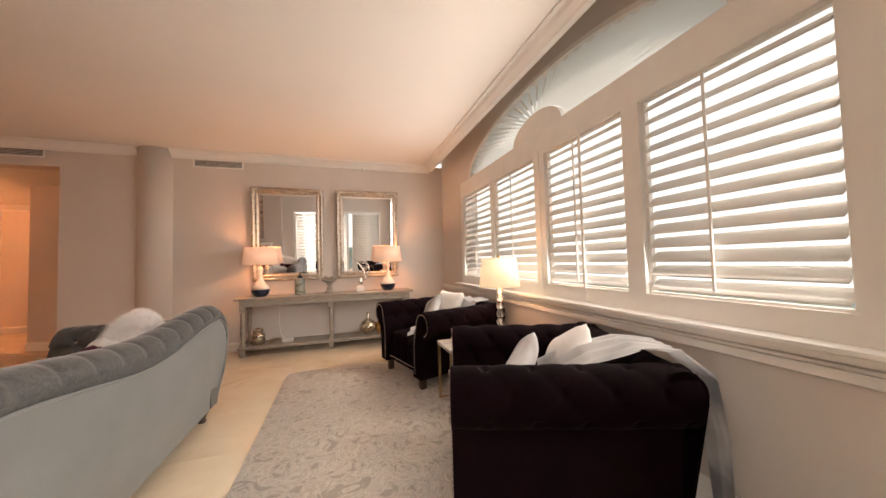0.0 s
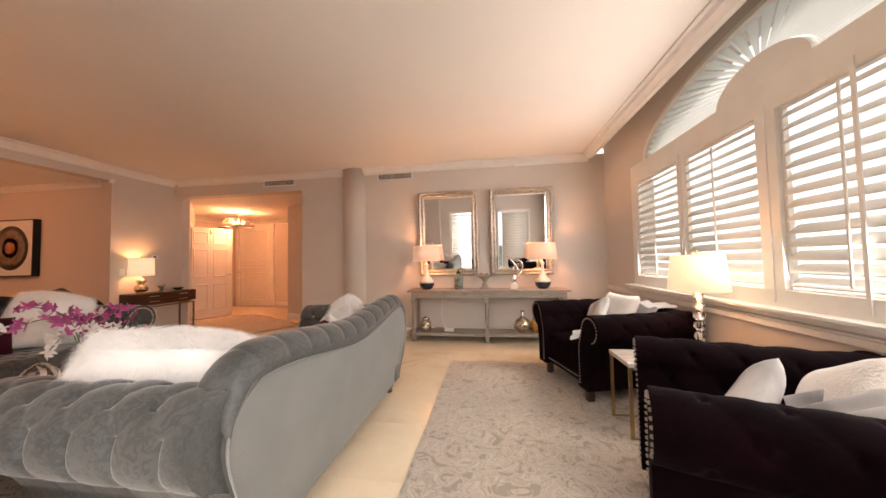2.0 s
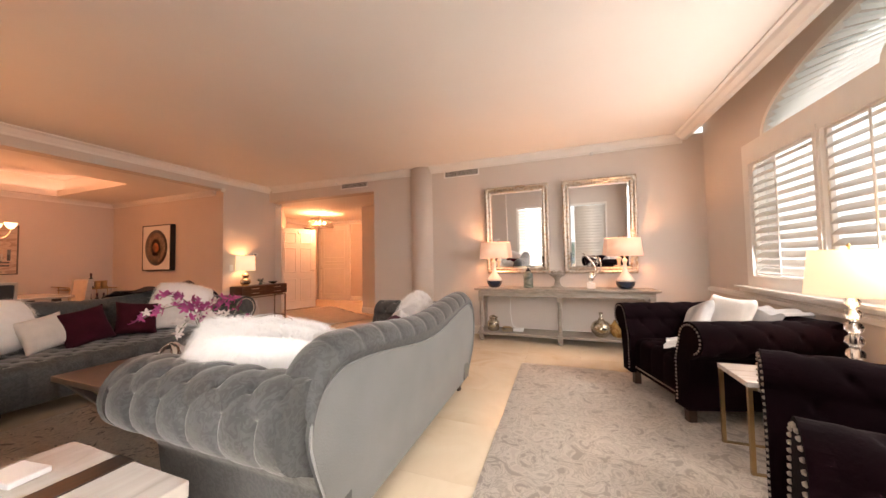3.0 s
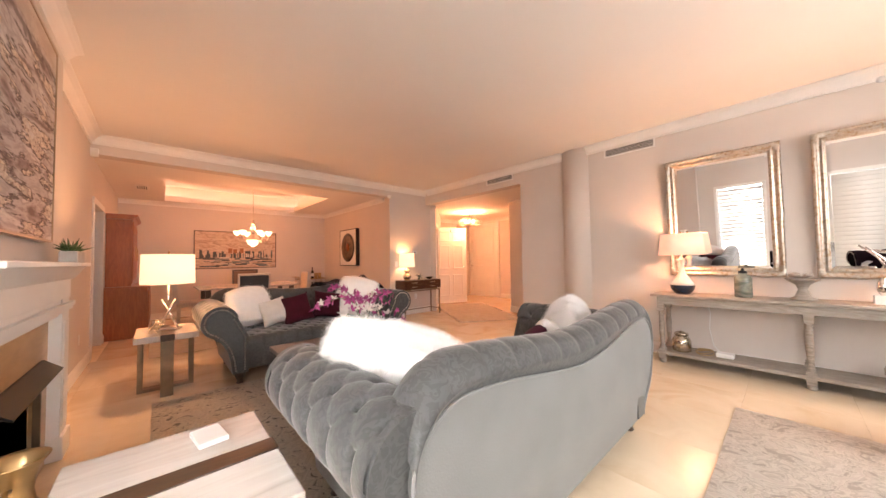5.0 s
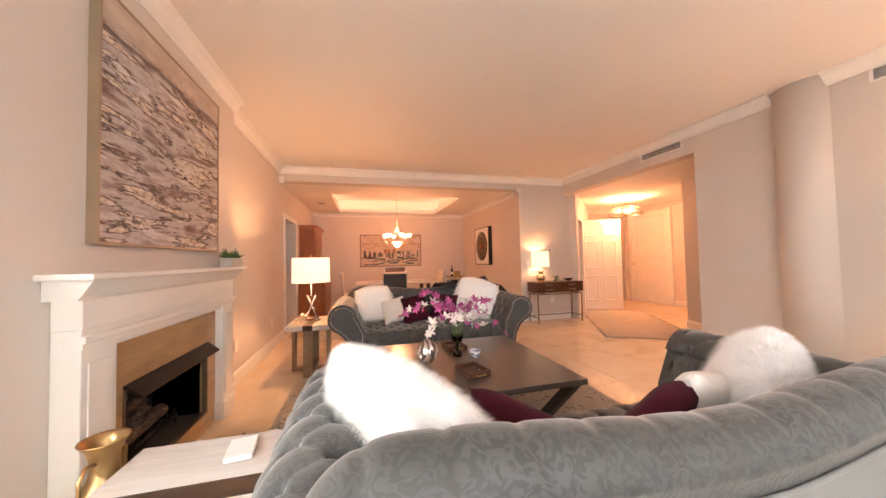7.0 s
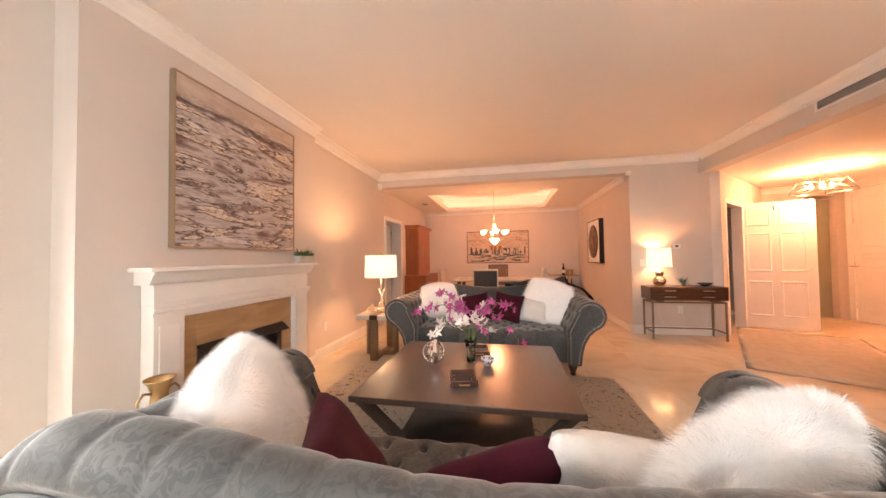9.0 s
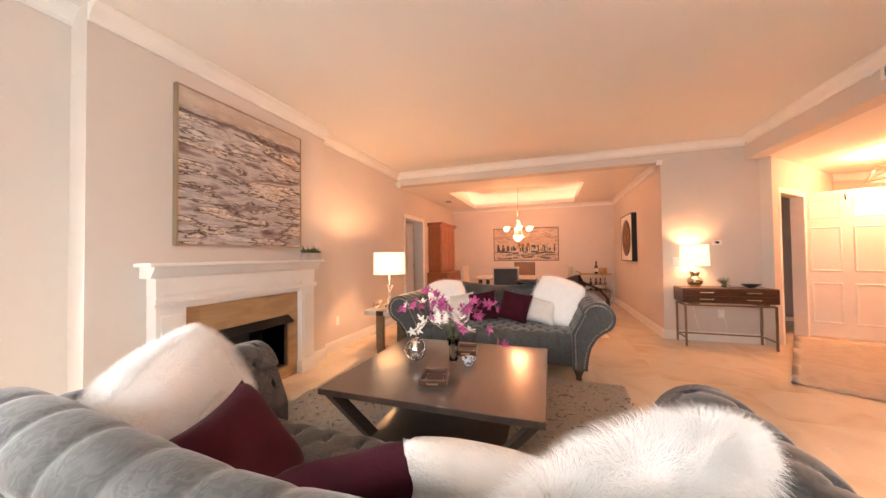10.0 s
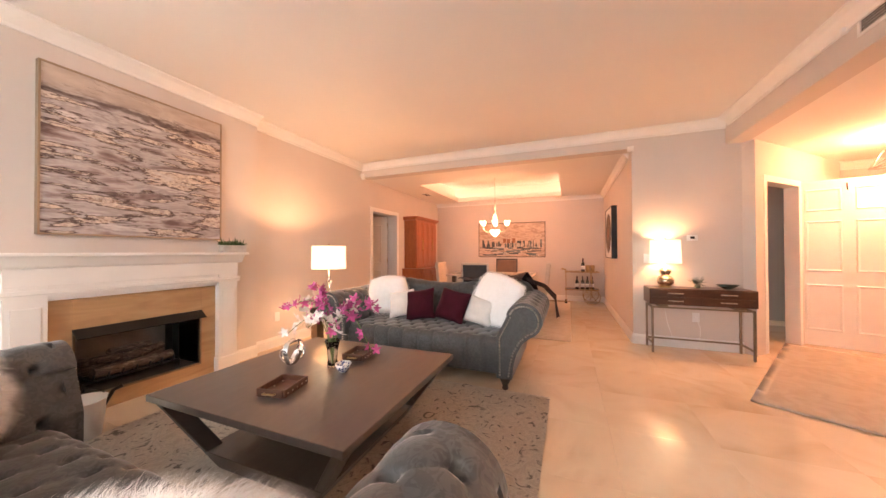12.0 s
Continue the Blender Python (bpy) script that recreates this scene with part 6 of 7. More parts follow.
vent(pose(-1.09, YM, 2.632), "white wall vent with slats near the column")
vent(pose(-3.22, YM, 2.645), "white wall vent with slats above the foyer opening")
plate = base("thermostat", pose(XB, 5.26, 1.366, 0, 0, 90), "white wall thermostat with a dark display", "thermostat")
part("body", boxes((-0.055, 0.055, -0.022, -0.001, -0.035, 0.035), bevel=0.004), PLASTIC, plate)
part("display", boxes((-0.022, 0.022, -0.0235, -0.0221, -0.012, 0.018)), BLACK, plate)
sw = base("light_switch", pose(XB, 4.78, 1.113, 0, 0, 90), "white wall switch plate beside the opening", "switch")
part("plate", boxes((-0.037, 0.037, -0.006, -0.001, -0.058, 0.058), bevel=0.002), PLASTIC, sw)
part("rocker", boxes((-0.016, 0.016, -0.010, -0.006, -0.032, 0.032), bevel=0.002), PLASTIC, sw)
ol = base("power_outlet", pose(XB, 5.29, 0.385, 0, 0, 90), "white wall outlet with a plugged lamp cord", "outlet")
part("plate", boxes((-0.037, 0.037, -0.006, -0.001, -0.058, 0.058), bevel=0.002), PLASTIC, ol)
part("plug", boxes((-0.014, 0.014, -0.03, -0.006, -0.03, 0.0), bevel=0.003), PLASTIC, ol)
part("cord", tube([(0, -0.03, -0.02), (0.03, -0.05, -0.12), (0.02, -0.06, -0.28), (-0.10, -0.06, -0.34), (-0.24, -0.05, -0.30), (-0.30, -0.04, -0.10), (-0.33, -0.03, 0.10)], 0.003, 6), PLASTIC, ol)
for x, z in ((-3.62, 2.70), (0.88, 2.69)):
    sn = base("wall_sensor", pose(x, YM, z), "small white round wall sensor near the ceiling", "sensor")
    part("body", lathe([(0.03, 0), (0.03, 0.012), (0.016, 0.03), (0.006, 0.034)], 16, pose(0, -0.001, 0, 90, 0, 0)), PLASTIC, sn)
for x, y, z in ((-4.9, 0.352, 0.38), (-3.6, 0.352, 0.38)):
    o2 = base("power_outlet", pose(x, y, z, 0, 0, 180), "white wall outlet low on the wall", "outlet")
    part("plate", boxes((-0.037, 0.037, -0.006, -0.001, -0.058, 0.058), bevel=0.002), PLASTIC, o2)

# ---- desk by the foyer ----
dk = base("writing_desk", pose(-5.205, 5.235, 0), "walnut four-drawer console desk on a thin bronze frame", "desk")
part("body", boxes((-0.17, 0.165, -0.50, 0.50, 0.575, 0.765), bevel=0.006), WALNUT, dk)
for y in (-0.245, 0.245):
    for z in (0.625, 0.712):
        dr = part("drawer", boxes((0.164, 0.176, y - 0.235, y + 0.235, z - 0.040, z + 0.040), bevel=0.004), WALNUT, dk)
        part("handle", tube([(0.176, y - 0.07, z), (0.192, y - 0.065, z), (0.192, y + 0.065, z), (0.176, y + 0.07, z)], 0.006, 8), SILVER_GILT, dr, "pale metal bar handle")
for y in (-0.47, 0.47):
    for x in (-0.15, 0.15):
        part("leg", boxes((x - 0.011, x + 0.011, y - 0.011, y + 0.011, 0, 0.55), bevel=0.002), BRONZE, dk)
    part("rail", boxes((-0.139, 0.139, y - 0.009, y + 0.009, 0.532, 0.55)), BRONZE, dk)
    part("rail", boxes((-0.139, 0.139, y - 0.009, y + 0.009, 0.10, 0.118)), BRONZE, dk)
for x in (-0.15, 0.15):
    part("rail", boxes((x - 0.009, x + 0.009, -0.459, 0.459, 0.532, 0.55)), BRONZE, dk)
part("rail", boxes((-0.159, -0.141, -0.459, 0.459, 0.10, 0.118)), BRONZE, dk)
for y in (-0.36, 0.36):
    part("bracket", boxes((-0.14, 0.14, y - 0.05, y + 0.05, 0.55, 0.575)), BRONZE, dk)
gourd = [("body", lathe([(0.055, 0.02), (0.085, 0.05), (0.092, 0.085), (0.070, 0.125), (0.036, 0.145), (0.052, 0.165), (0.066, 0.195), (0.052, 0.23), (0.022, 0.245), (0.010, 0.255), (0.009, 0.32)], 28), MERCURY, "double gourd mercury glass body"), ("foot", lathe([(0.065, 0), (0.065, 0.012), (0.055, 0.02)], 24), BRASS, "")]
table_lamp(pose(-5.23, 4.94, 0.765), "mercury glass double gourd lamp with a lit shade", "", SHADE, gourd, 0.29, 0.165, 0.155, 0.285, DESK_W)
star = bmesh.new()
rnd = random.Random(4)
for k in range(46):
    d = Vector((rnd.gauss(0, 1), rnd.gauss(0, 1), rnd.gauss(0, 1))).normalized()
    if d.z < -0.35:
        d.z = -d.z
    tube([Vector((0, 0, 0.05)), Vector((0, 0, 0.05)) + d * rnd.uniform(0.08, 0.105)], 0.0035, 5, bm=star, taper=0.3)
lathe([(0.03, 0), (0.03, 0.03), (0.01, 0.05)], 10, None, star)
thing("spiky_ornament", star, mat("green_bronze", (0.12, 0.15, 0.13), 0.35, metal=0.7, vary=0.2), "spiky dark green starburst ornament on the desk", "ornament", m=pose(-5.22, 5.255, 0.765))
dish = base("green_dish", pose(-5.20, 5.53, 0.765), "dark green boat-shaped dish on the desk", "dish")
part("body", moved(lathe([(0.03, 0), (0.035, 0.004), (0.08, 0.03), (0.105, 0.05), (0.10, 0.05), (0.07, 0.032), (0.01, 0.014)], 24), Matrix.Diagonal((0.65, 1.05, 1, 1))), mat("dark_green_glaze", (0.02, 0.035, 0.028), 0.2, vary=0.2, coat=0.4), dish)


# ---- foyer ----
def panel_door(m, w, h, panels, label, name, handle_side, material=TRIM):
    """A panelled door leaf in its own xz plane, hinged at x = 0."""
    s = base(name, m, label, "door")
    part("leaf", boxes((0, w, -0.016, 0.016, 0.008, h)), material, s)
    for x0, x1, z0, z1 in panels:
        bm = bmesh.new()
        for sgn in (-1, 1):
            q = [(x0, z0), (x1, z0), (x1, z1), (x0, z1)]
            r = [(x0 + 0.03, z0 + 0.03), (x1 - 0.03, z0 + 0.03), (x1 - 0.03, z1 - 0.03), (x0 + 0.03, z1 - 0.03)]
            vo, vm, vi = [bm.verts.new((x, sgn * 0.0165, z)) for x, z in q], [bm.verts.new((x + (0.012 if x < (x0 + x1) / 2 else -0.012), sgn * 0.026, z + (0.012 if z < (z0 + z1) / 2 else -0.012))) for x, z in q], [bm.verts.new((x, sgn * 0.0175, z)) for x, z in r]
            for a, b in ((vo, vm), (vm, vi)):
                for i in range(4):
                    bm.faces.new((a[i], a[(i + 1) % 4], b[(i + 1) % 4], b[i]))
            bm.faces.new(vi)
        part("panel", bm, material, s)
    x = w - 0.065 if handle_side > 0 else 0.065
    for sgn in (-1, 1):
        part("door_handle", tube([(x, sgn * 0.016, 0.98), (x, sgn * 0.06, 0.98), (x - 0.03, sgn * 0.062, 0.98), (x - 0.11, sgn * 0.060, 0.985)], 0.009, 8), CHROME, s, "brushed metal lever")
    for z in (0.25, 1.02, 1.80):
        part("hinge", boxes((-0.012, 0.004, -0.02, 0.02, z - 0.045, z + 0.045)), BRASS, s)
    return s


HX, HY = -6.19, 6.57
lw = 0.93
la = math.degrees(math.atan2(7.43 - HY, -5.85 - HX))
p6 = []
for c in (0.12, 0.52):
    for z0, z1 in ((0.20, 0.78), (0.94, 1.58), (1.70, 1.98)):
        p6.append((c, c + 0.30, z0, z1))
leaf = panel_door(pose(HX, HY, 0, 0, 0, la), lw, 2.085, p6, "white six-panel door standing open in the foyer", "door_1", 1)
part("coat_hook", tube([(0.46, -0.017, 2.03), (0.46, -0.022, 1.98), (0.46, -0.05, 1.94), (0.46, -0.05, 1.96)], 0.008, 8), BLACK, leaf)
panel_door(pose(-6.87, 8.835, 0, 0, 0, 0), 1.02, 2.36, [(0.10, 0.92, 0.16, 0.98), (0.10, 0.92, 1.10, 1.22), (0.10, 0.92, 1.32, 2.22)], "cream panelled front door in warm light", "door_2", -1)
structure("trim_front_door", boxes((-6.97, -6.87, 8.80, 8.862, 0, 2.40), (-5.85, -5.75, 8.80, 8.862, 0, 2.40), bevel=0.004), TRIM, "white casing of the front door", "door casing")
panel_door(pose(-7.12, 8.28, 0, 0, 0, 97), 0.42, 2.25, [], "dim grey-green closet door beside the foyer", "door_3", -1, mat("sage_paint", (0.30, 0.30, 0.22), 0.6, vary=0.08))
dg = pose(FA.x, FA.y, 0, 0, 0, ang)
structure("transom_1", moved(boxes((1.30, 1.62, -0.02, 0.004, 2.12, 2.33), bevel=0.003), dg), mat("dim_transom", (0.20, 0.15, 0.10), 0.3, vary=0.15), "dim transom pane above the door", "transom")
structure("trim_transom_post", moved(boxes((1.64, 1.76, -0.02, 0.10, 2.05, 2.40), bevel=0.004), dg), TRIM, "white post between the transoms", "trim")
structure("transom_2", moved(boxes((1.80, 2.24, -0.02, 0.004, 2.12, 2.33), bevel=0.003), dg), mat("sage_transom", (0.33, 0.33, 0.22), 0.3, vary=0.1), "pale green transom pane", "transom")
# thin upright strip, dark brown with a black edge, by the foyer opening
dark_strip = picture("narrow_dark_strip", pose(-3.44, 6.735, 1.48, 0, 0, ea + 180), 0.10, 1.17, 0.03, WALNUT, "narrow dark upright strip on the foyer wall", BLACK, 0.012)
# lantern
ln = base("ceiling_lantern", pose(-5.54, 7.28, 0), "open rectangular metal lantern with glowing bulbs", "ceiling light")
part("canopy", lathe([(0.065, HF - 0.001), (0.065, HF - 0.012), (0.03, HF - 0.025), (0.012, HF - 0.03)], 20), BRASS, ln)
part("stem", tube([(0, 0, HF - 0.028), (0, 0, 2.22)], 0.008, 8), BRASS, ln)
A, B, zt, zb = 0.17, 0.24, 2.32, 2.13
top4, bot4 = [(-A, -A, zt), (A, -A, zt), (A, A, zt), (-A, A, zt)], [(-B, -B, zb), (B, -B, zb), (B, B, zb), (-B, B, zb)]
for i in range(4):
    j = (i + 1) % 4
    part("cage_bar", tube([top4[i], top4[j]], 0.009, 4), SILVER_GILT, ln)
    part("cage_bar", tube([bot4[i], bot4[j]], 0.009, 4), SILVER_GILT, ln)
    part("cage_bar", tube([top4[i], bot4[i]], 0.009, 4), SILVER_GILT, ln)
    part("cage_bar", tube([top4[i], bot4[j]], 0.005, 4), SILVER_GILT, ln)
    part("cage_bar", tube([top4[j], bot4[i]], 0.005, 4), SILVER_GILT, ln)
for k in range(4):
    a = math.pi / 4 + k * math.pi / 2
    part("arm", tube([(0, 0, 2.20), (0.09 * math.cos(a), 0.09 * math.sin(a), 2.17), (0.10 * math.cos(a), 0.10 * math.sin(a), 2.19)], 0.005, 6), BRASS, ln)
    part("bulb", lathe([(0.010, 2.19), (0.022, 2.215), (0.022, 2.24), (0.006, 2.27)], 12, Matrix.Translation((0.10 * math.cos(a), 0.10 * math.sin(a), 0))), BULB, ln)
lamp_light(-5.54, 7.28, 2.26, FOYER_W, EMBER, 0.08)
baseboard("baseboard_foyer_front", (-3.4, 8.86), (-5.75, 8.86), 1)
baseboard("baseboard_foyer_diagonal", (FB.x, FB.y), (FA.x + fd.x * 1.08, FA.y + fd.y * 1.08), 1)
baseboard("baseboard_foyer_right", (E2.x, E2.y), (E1.x, E1.y), 1)

# ---- dining room ----
hu = base("china_hutch", pose(-7.53, 0.352, 0), "tall carved cherry wood hutch with brass pulls", "cabinet")
part("lower_body", boxes((-0.66, 0.66, 0.003, 0.50, 0.0, 0.80), bevel=0.006), CHERRY, hu)
part("counter", boxes((-0.68, 0.68, 0.003, 0.53, 0.80, 0.835), bevel=0.006), CHERRY, hu)
part("upper_body", boxes((-0.56, 0.56, 0.004, 0.30, 0.835, 1.93), bevel=0.004), CHERRY, hu)
cr = prism([(0.004, 1.93), (0.31, 1.93), (0.33, 1.96), (0.36, 1.975), (0.37, 2.01), (0.004, 2.01)], "x", -0.62, 0.62)
part("cornice", cr, CHERRY, hu)
for i in range(4):
    x0 = -0.55 + 0.277 * i
    d = part("door", boxes((x0, x0 + 0.268, 0.30, 0.318, 0.88, 1.90), bevel=0.004), CHERRY, hu)
    part("panel", boxes((x0 + 0.05, x0 + 0.218, 0.318, 0.326, 0.94, 1.84), bevel=0.005), CHERRY, d)
    hx = x0 + (0.245 if i % 2 == 0 else 0.023)
    part("handle", tube([(hx, 0.318, 1.25), (hx, 0.34, 1.27), (hx, 0.34, 1.48), (hx, 0.318, 1.50)], 0.006, 8), BRASS, d, "long brass pull")
for i in range(3):
    x0 = -0.645 + 0.435 * i
    d = part("door", boxes((x0, x0 + 0.42, 0.50, 0.518, 0.10, 0.76), bevel=0.004), CHERRY, hu)
    part("panel", boxes((x0 + 0.06, x0 + 0.36, 0.518, 0.526, 0.17, 0.69), bevel=0.005), CHERRY, d)

tb = base("dining_table", pose(-7.15, 2.35, 0), "pale topped dining table under the chandelier", "dining table")
part("top", boxes((-0.55, 0.55, -0.85, 0.85, 0.715, 0.75), bevel=0.008), MARBLE, tb)
for x in (-0.42, 0.42):
    for y in (-0.70, 0.70):
        part("leg", boxes((x - 0.04, x + 0.04, y - 0.04, y + 0.04, 0.01, 0.715), bevel=0.005), DARK_WOOD, tb)


def dining_chair(m, label, cloth, frame_mat, h):
    s = base("dining_chair", m, label, "chair", "dining chairs")
    part("seat", boxes((-0.23, 0.23, -0.25, 0.25, 0.42, 0.50), bevel=0.02), cloth, s)
    part("backrest", moved(boxes((-0.025, 0.025, -0.225, 0.225, 0.0, h - 0.54), bevel=0.015), pose(-0.235, 0, 0.51, 0, -6, 0)), cloth, s)
    fr2 = boxes((-0.032, 0.032, -0.25, -0.226, -0.02, h - 0.51), (-0.032, 0.032, 0.226, 0.25, -0.02, h - 0.51), (-0.032, 0.032, -0.226, 0.226, h - 0.539, h - 0.51))
    part("back_frame", moved(fr2, pose(-0.235, 0, 0.51, 0, -6, 0)), frame_mat, s)
    for x in (-0.2, 0.2):
        for y in (-0.21, 0.21):
            part("leg", boxes((x - 0.02, x + 0.02, y - 0.02, y + 0.02, 0.012, 0.42), bevel=0.004), frame_mat, s)
    return s


SLATE = mat("slate_cloth", (0.055, 0.058, 0.065), 0.85, vary=0.1, scale=10, bump=0.2, bump_scale=150)
BROWN_CLOTH = mat("brown_cloth", (0.16, 0.10, 0.075), 0.85, vary=0.1, scale=10, bump=0.2, bump_scale=150)
PALE_CLOTH = mat("pale_cloth", (0.55, 0.47, 0.40), 0.85, vary=0.08, scale=10, bump=0.2, bump_scale=150)
PALE_FRAME = mat("silvered_wood", (0.52, 0.49, 0.46), 0.45, vary=0.08, scale=12)
dining_chair(pose(-6.42, 2.26, 0, 0, 0, 180), "slate upholstered dining chair with a silvered frame", SLATE, PALE_FRAME, 1.0)
dining_chair(pose(-7.90, 2.47, 0, 0, 0, 0), "brown upholstered dining chair at the far side", BROWN_CLOTH, DARK_WOOD, 1.04)
dining_chair(pose(-7.15, 3.20, 0, 0, 0, -90), "pale upholstered dining chair at the table's end", PALE_CLOTH, PALE_FRAME, 0.98)
dining_chair(pose(-7.15, 1.46, 0, 0, 0, 90), "pale upholstered dining chair near the hutch", PALE_CLOTH, PALE_FRAME, 0.98)

ch = base("chandelier", pose(-7.12, 2.42, 0), "pale gold chandelier with glowing alabaster cups", "chandelier")
HT = HD + 0.36
part("canopy", lathe([(0.07, HT - 0.001), (0.07, HT - 0.015), (0.03, HT - 0.035), (0.01, HT - 0.04)], 20), SILVER_GILT, ch)
part("rod", tube([(0, 0, HT - 0.03), (0, 0, 2.06)], 0.006, 8), SILVER_GILT, ch)
part("crown", lathe([(0.008, 1.97), (0.028, 2.0), (0.034, 2.03), (0.014, 2.06), (0.008, 2.08)], 16), SILVER_GILT, ch)
CUP = glow("lit_alabaster", (1.0, 0.74, 0.50), 2.2)
part("bowl", lathe([(0.012, 1.52), (0.03, 1.53), (0.085, 1.58), (0.11, 1.65), (0.105, 1.655), (0.02, 1.60)], 24), CUP, ch, "glowing alabaster bowl")
for k in range(6):
    a = k * math.pi / 3 + 0.2
    c, s_ = math.cos(a), math.sin(a)
    part("arm", tube([(0.10 * c, 0.10 * s_, 1.66), (0.16 * c, 0.16 * s_, 1.60), (0.24 * c, 0.24 * s_, 1.62), (0.285 * c, 0.285 * s_, 1.70), (0.285 * c, 0.285 * s_, 1.75)], 0.007, 8), SILVER_GILT, ch)
    part("stay", tube([(0.02 * c, 0.02 * s_, 2.0), (0.06 * c, 0.06 * s_, 1.86), (0.11 * c, 0.11 * s_, 1.66)], 0.006, 6), SILVER_GILT, ch)
    part("cup", lathe([(0.012, 1.75), (0.03, 1.76), (0.05, 1.80), (0.062, 1.835), (0.058, 1.835), (0.02, 1.775)], 16, Matrix.Translation((0.285 * c, 0.285 * s_, 0))), CUP, ch, "glowing alabaster cup")
lamp_light(-7.12, 2.42, 1.92, CHAND_W, EMBER, 0.15)

# skyline painting
city = picture("skyline_painting", pose(XF, 2.44, 1.515, 0, 0, -90), 1.73, 0.905, 0.04, ramp_mat("peach_sky_canvas", [(0.35, (0.38, 0.28, 0.22)), (0.5, (0.55, 0.43, 0.35)), (0.7, (0.64, 0.55, 0.47))], 0.6, scale=(1, 1, 3), size=4, bump=0.3), "wide city skyline painting in peach and slate", mat("umber_frame", (0.10, 0.08, 0.065), 0.4, vary=0.1), 0.02)
rnd = random.Random(12)
tones = [mat("slate_paint", (0.05, 0.06, 0.07), 0.6), mat("teal_grey_paint", (0.14, 0.17, 0.18), 0.6), mat("bone_paint", (0.56, 0.52, 0.47), 0.6), mat("rust_paint", (0.30, 0.13, 0.07), 0.6)]
strokes = []
for _ in range(46):                     # towers on the far shore
    w = rnd.uniform(0.018, 0.055)
    strokes.append((rnd.choice((0, 0, 1)), rnd.uniform(-0.78, 0.76), w, -0.20, rnd.uniform(0.05, 0.20) * (1 if rnd.random() < 0.8 else 1.4)))
for _ in range(10):                     # pale window fronts
    strokes.append((2, rnd.uniform(-0.74, 0.72), rnd.uniform(0.012, 0.03), -0.18, rnd.uniform(0.05, 0.12)))
for _ in range(60):                     # water and quays
    strokes.append((rnd.choice((0, 0, 0, 1, 1, 2)), rnd.uniform(-0.80, 0.60), rnd.uniform(0.08, 0.30), rnd.uniform(-0.42, -0.20), rnd.uniform(0.012, 0.035)))
for x in (-0.12, 0.02, 0.12):
    strokes.append((3, x, 0.08, -0.08, rnd.uniform(0.10, 0.16)))
for k, (tone, x, w, z, h) in enumerate(strokes):
    y = 0.0345 + 0.00004 * k
    part("paint_stroke", boxes((x, min(x + w, 0.84), y, y + 0.001, z, z + h)), tones[tone], city)

# concentric ring picture
ra = picture("ring_picture", pose(-7.22, YD, 1.54, 0, 0, 180), 0.92, 0.92, 0.09, PLASTIC, "cream shadow box with a dark ring artwork", BLACK, 0.018)
for r0, r1, tone, y in ((0.36, 0.13, DARK_WOOD, 0.086), (0.30, 0.20, mat("umber_ring", (0.20, 0.14, 0.10), 0.7, vary=0.4, scale=18, bump=0.5), 0.089), (0.17, 0.06, mat("taupe_ring", (0.34, 0.28, 0.23), 0.7, vary=0.4, scale=18, bump=0.5), 0.089), (0.10, 0.0, CHERRY, 0.092)):
    part("ring", lathe([(max(r1, 0.002), 0), (r0, 0), (r0, 0.005), (max(r1, 0.002), 0.005)], 48, pose(0, y + 0.004, 0, 90, 0, 0)), tone, ra)

# bar cart
bc = base("bar_cart", pose(-8.62, 4.12, 0), "gold bar cart with two large spoked wheels", "bar cart")
for z in (0.33, 0.735):
    part("shelf", boxes((-0.20, 0.20, -0.36, 0.36, z - 0.012, z), bevel=0.003), GLASS if z > 0.5 else WALNUT, bc)
    fr3 = bmesh.new()
    tube([(-0.20, -0.36, z), (0.20, -0.36, z), (0.20, 0.36, z), (-0.20, 0.36, z)], 0.009, 8, True, fr3)
    part("shelf_rim", fr3, BRASS, bc)
for x in (-0.20, 0.20):
    for y, zb in ((-0.34, 0.06), (0.20, 0.20)):
        part("post", tube([(x, y, zb), (x, y, 0.78)], 0.008, 8), BRASS, bc)
    wh = bmesh.new()
    tube([(x * 1.12, 0.20 + 0.17 * math.cos(2 * math.pi * i / 28), 0.18 + 0.17 * math.sin(2 * math.pi * i / 28)) for i in range(28)], 0.008, 6, True, wh)
    for i in range(8):
        tube([(x * 1.12, 0.20, 0.18), (x * 1.12, 0.20 + 0.165 * math.cos(math.pi * i / 4), 0.18 + 0.165 * math.sin(math.pi * i / 4))], 0.004, 5, bm=wh)
    part("wheel", wh, BRASS, bc)
    cs2 = lathe([(0.01, -0.012), (0.03, -0.010), (0.03, 0.010), (0.01, 0.012)], 14, Matrix.Translation((x, -0.34, 0.03)) @ pose(0, 0, 0, 0, 90, 0))
    part("caster", cs2, BLACK, bc)
part("push_handle", tube([(-0.20, -0.34, 0.78), (-0.20, -0.44, 0.80), (0.20, -0.44, 0.80), (0.20, -0.34, 0.78)], 0.009, 8), BRASS, bc)


def bottle(x, y, z, h, mt, label):
    s = base("wine_bottle", pose(x, y, z), label, "bottle", "bottles on the cart")
    part("body", lathe([(0.034, 0), (0.037, 0.006), (0.037, h * 0.56), (0.030, h * 0.66), (0.014, h * 0.74), (0.013, h * 0.96), (0.016, h * 0.965), (0.016, h)], 16), mt, s)
    part("paper_label", lathe([(0.0376, h * 0.18), (0.0376, h * 0.45)], 16), PLASTIC, s, "pale paper label")
    part("foil", lathe([(0.0165, h * 0.82), (0.0165, h + 0.001)], 12), BURGUNDY, s)


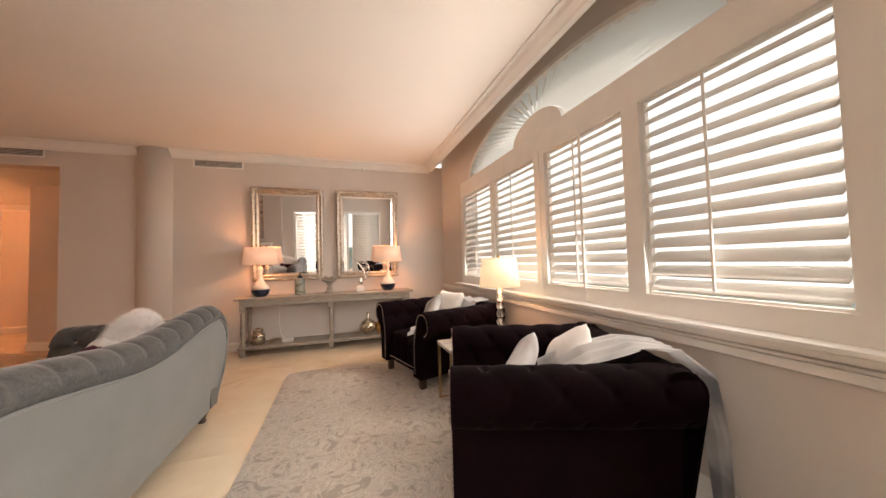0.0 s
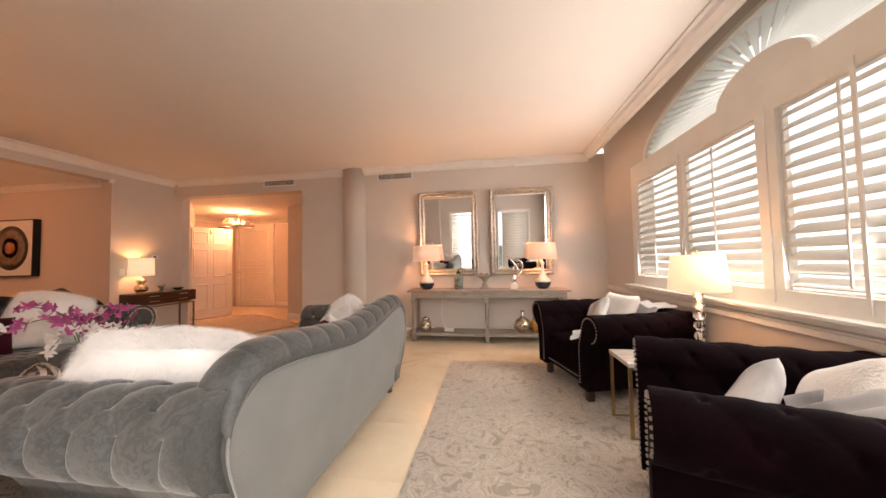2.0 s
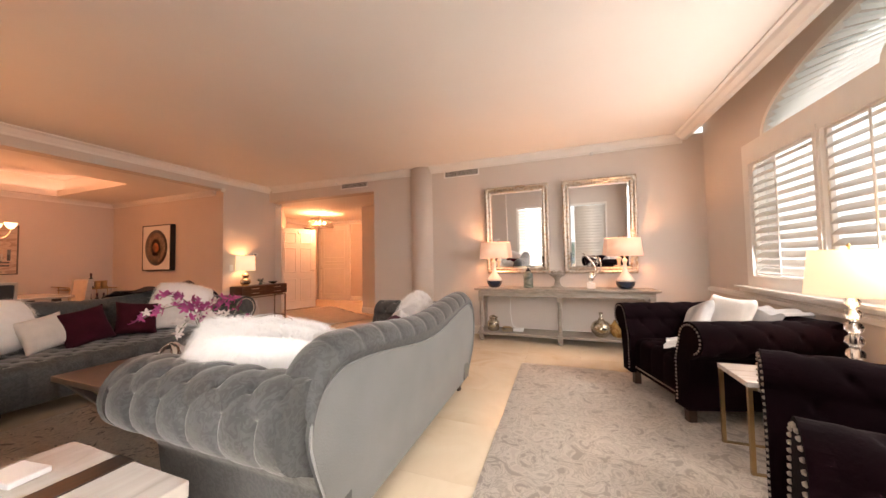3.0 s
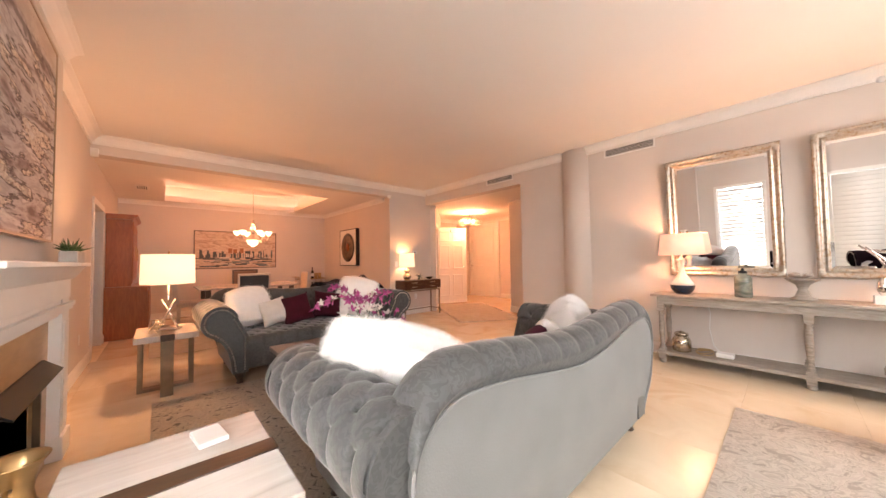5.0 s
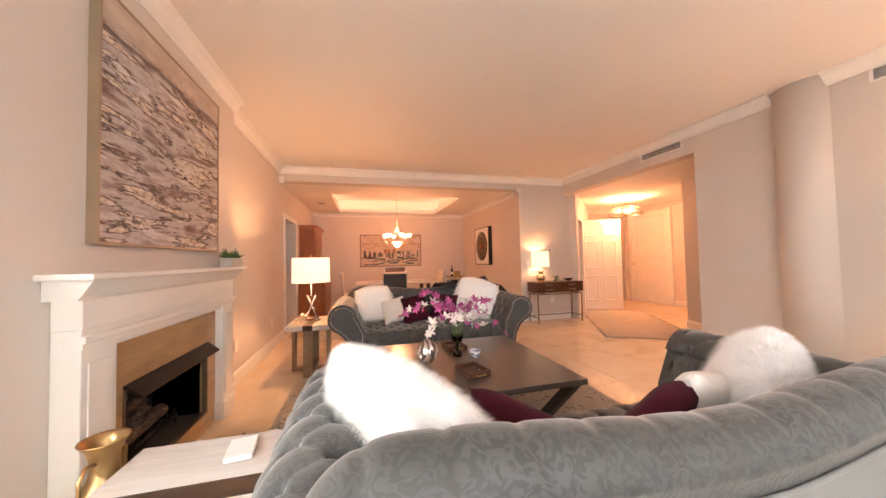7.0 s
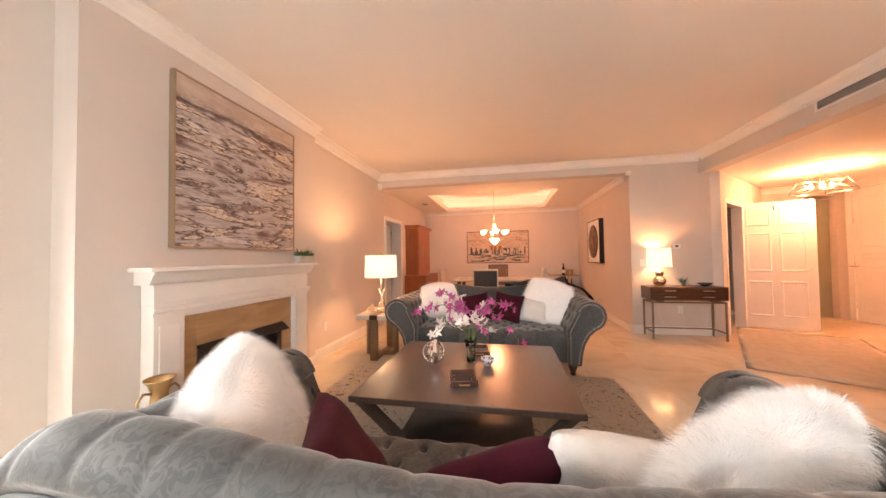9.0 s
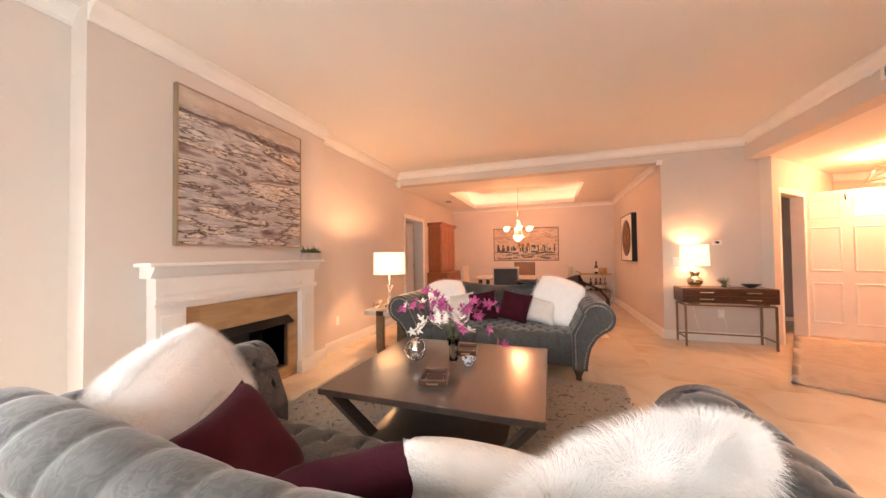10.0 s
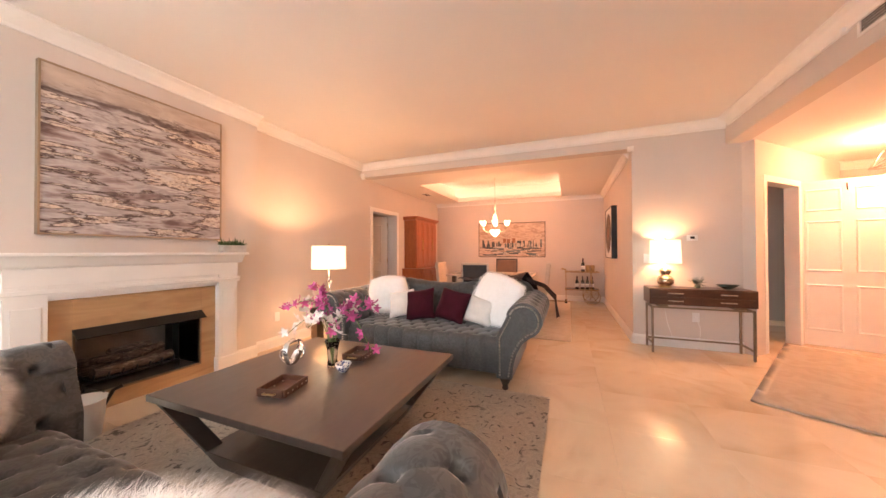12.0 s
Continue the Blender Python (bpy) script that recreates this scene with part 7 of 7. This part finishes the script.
BOTTLE = mat("dark_bottle", (0.012, 0.016, 0.010), 0.08, vary=0.1, coat=0.5)
for y in (-0.10, 0.02, 0.12, 0.22):
    bottle(-8.60, 4.12 + y, 0.33, 0.30, BOTTLE, "dark wine bottle on the cart's lower shelf")
bottle(-8.62, 4.15, 0.735, 0.31, BOTTLE, "dark wine bottle on top of the cart")
for y in (0.13, 0.23):
    thing("tumbler", lathe([(0.038, 0), (0.042, 0.004), (0.050, 0.15), (0.046, 0.15), (0.036, 0.01)], 20), BRASS, "brass tumbler on the bar cart", "tumbler", "brass tumblers", pose(-8.62, 4.12 + y, 0.735))

# doorway in the recess wall with its door, and the lit room beyond
structure("trim_side_doorway", boxes((-6.70, -6.62, YR - 0.21, YR + 0.018, 0, 2.07), (-5.72, -5.64, YR - 0.21, YR + 0.018, 0, 2.07), (-6.62, -5.72, YR - 0.21, YR + 0.018, 1.99, 2.07), bevel=0.004), TRIM, "white casing of the side doorway", "door casing")
panel_door(pose(-6.60, YR - 0.22, 0, 0, 0, -62), 0.86, 1.98, [(0.12, 0.74, 0.20, 0.80), (0.12, 0.74, 0.95, 1.80)], "white panelled door standing open into a side room", "door_4", 1)
structure("wall_side_room", boxes((-7.6, -4.9, -1.5, -1.4, 0, 2.6), (-7.6, -7.5, -1.4, 0.15, 0, 2.6), (-5.0, -4.9, -1.4, 0.15, 0, 2.6), (-7.6, -4.9, -1.5, 0.15, 2.6, 2.7)), WALL, "pale wall of the side room")
structure("trim_beam_end_left", prism([(XB + 0.001, 2.62), (XB + 0.05, 2.62), (XB + 0.04, 2.57), (XB + 0.02, 2.53), (XB + 0.001, 2.52)], "y", YR + 0.002, YR + 0.07), TRIM, "short white moulding return", "moulding")
structure("trim_beam_end_right", prism([(XB + 0.001, 2.58), (XB + 0.04, 2.58), (XB + 0.03, 2.545), (XB + 0.001, 2.52)], "y", YD - 0.05, YD + 0.02), TRIM, "short white moulding return", "moulding")
dv = base("ceiling_vent", pose(-7.35, 0.75, HD), "small square white ceiling vent", "vent")
part("frame", boxes((-0.15, 0.15, -0.09, 0.09, -0.010, -0.001), bevel=0.002), TRIM, dv)
for k in range(5):
    part("slat", boxes((-0.12, 0.12, -0.062 + 0.028 * k, -0.050 + 0.028 * k, -0.014, -0.0105)), GREY_METAL, dv)

# ---- floor tiles ----
tile = boxes((-0.3046, 0.3046, -0.3046, 0.3046, -0.004, 0.0))
for v in tile.verts:
    if v.co.z > -0.001:
        v.co.x, v.co.y = v.co.x * 0.9996, v.co.y * 0.9996
tile_mesh = mesh_of("tile", tile, TILE)
for i in range(-16, 4):
    for j in range(0, 15):
        x, y = 0.61 * i + 0.30, 0.61 * j + 0.12
        if x < -9.4 or x > 2.5:
            continue
        if x < XB - 0.3 and (y > 9 or y < 0.3) and not (y > 5):
            continue
        if y > 6.0 and (x > -2.3 or x < -7.6):
            continue
        ob = new("tile", tile_mesh)
        ob.parent = floor
        ob.location = (x, y, 0)
        ob.rotation_euler = (0, 0, (i * 7 + j * 3) % 4 * math.pi / 2)
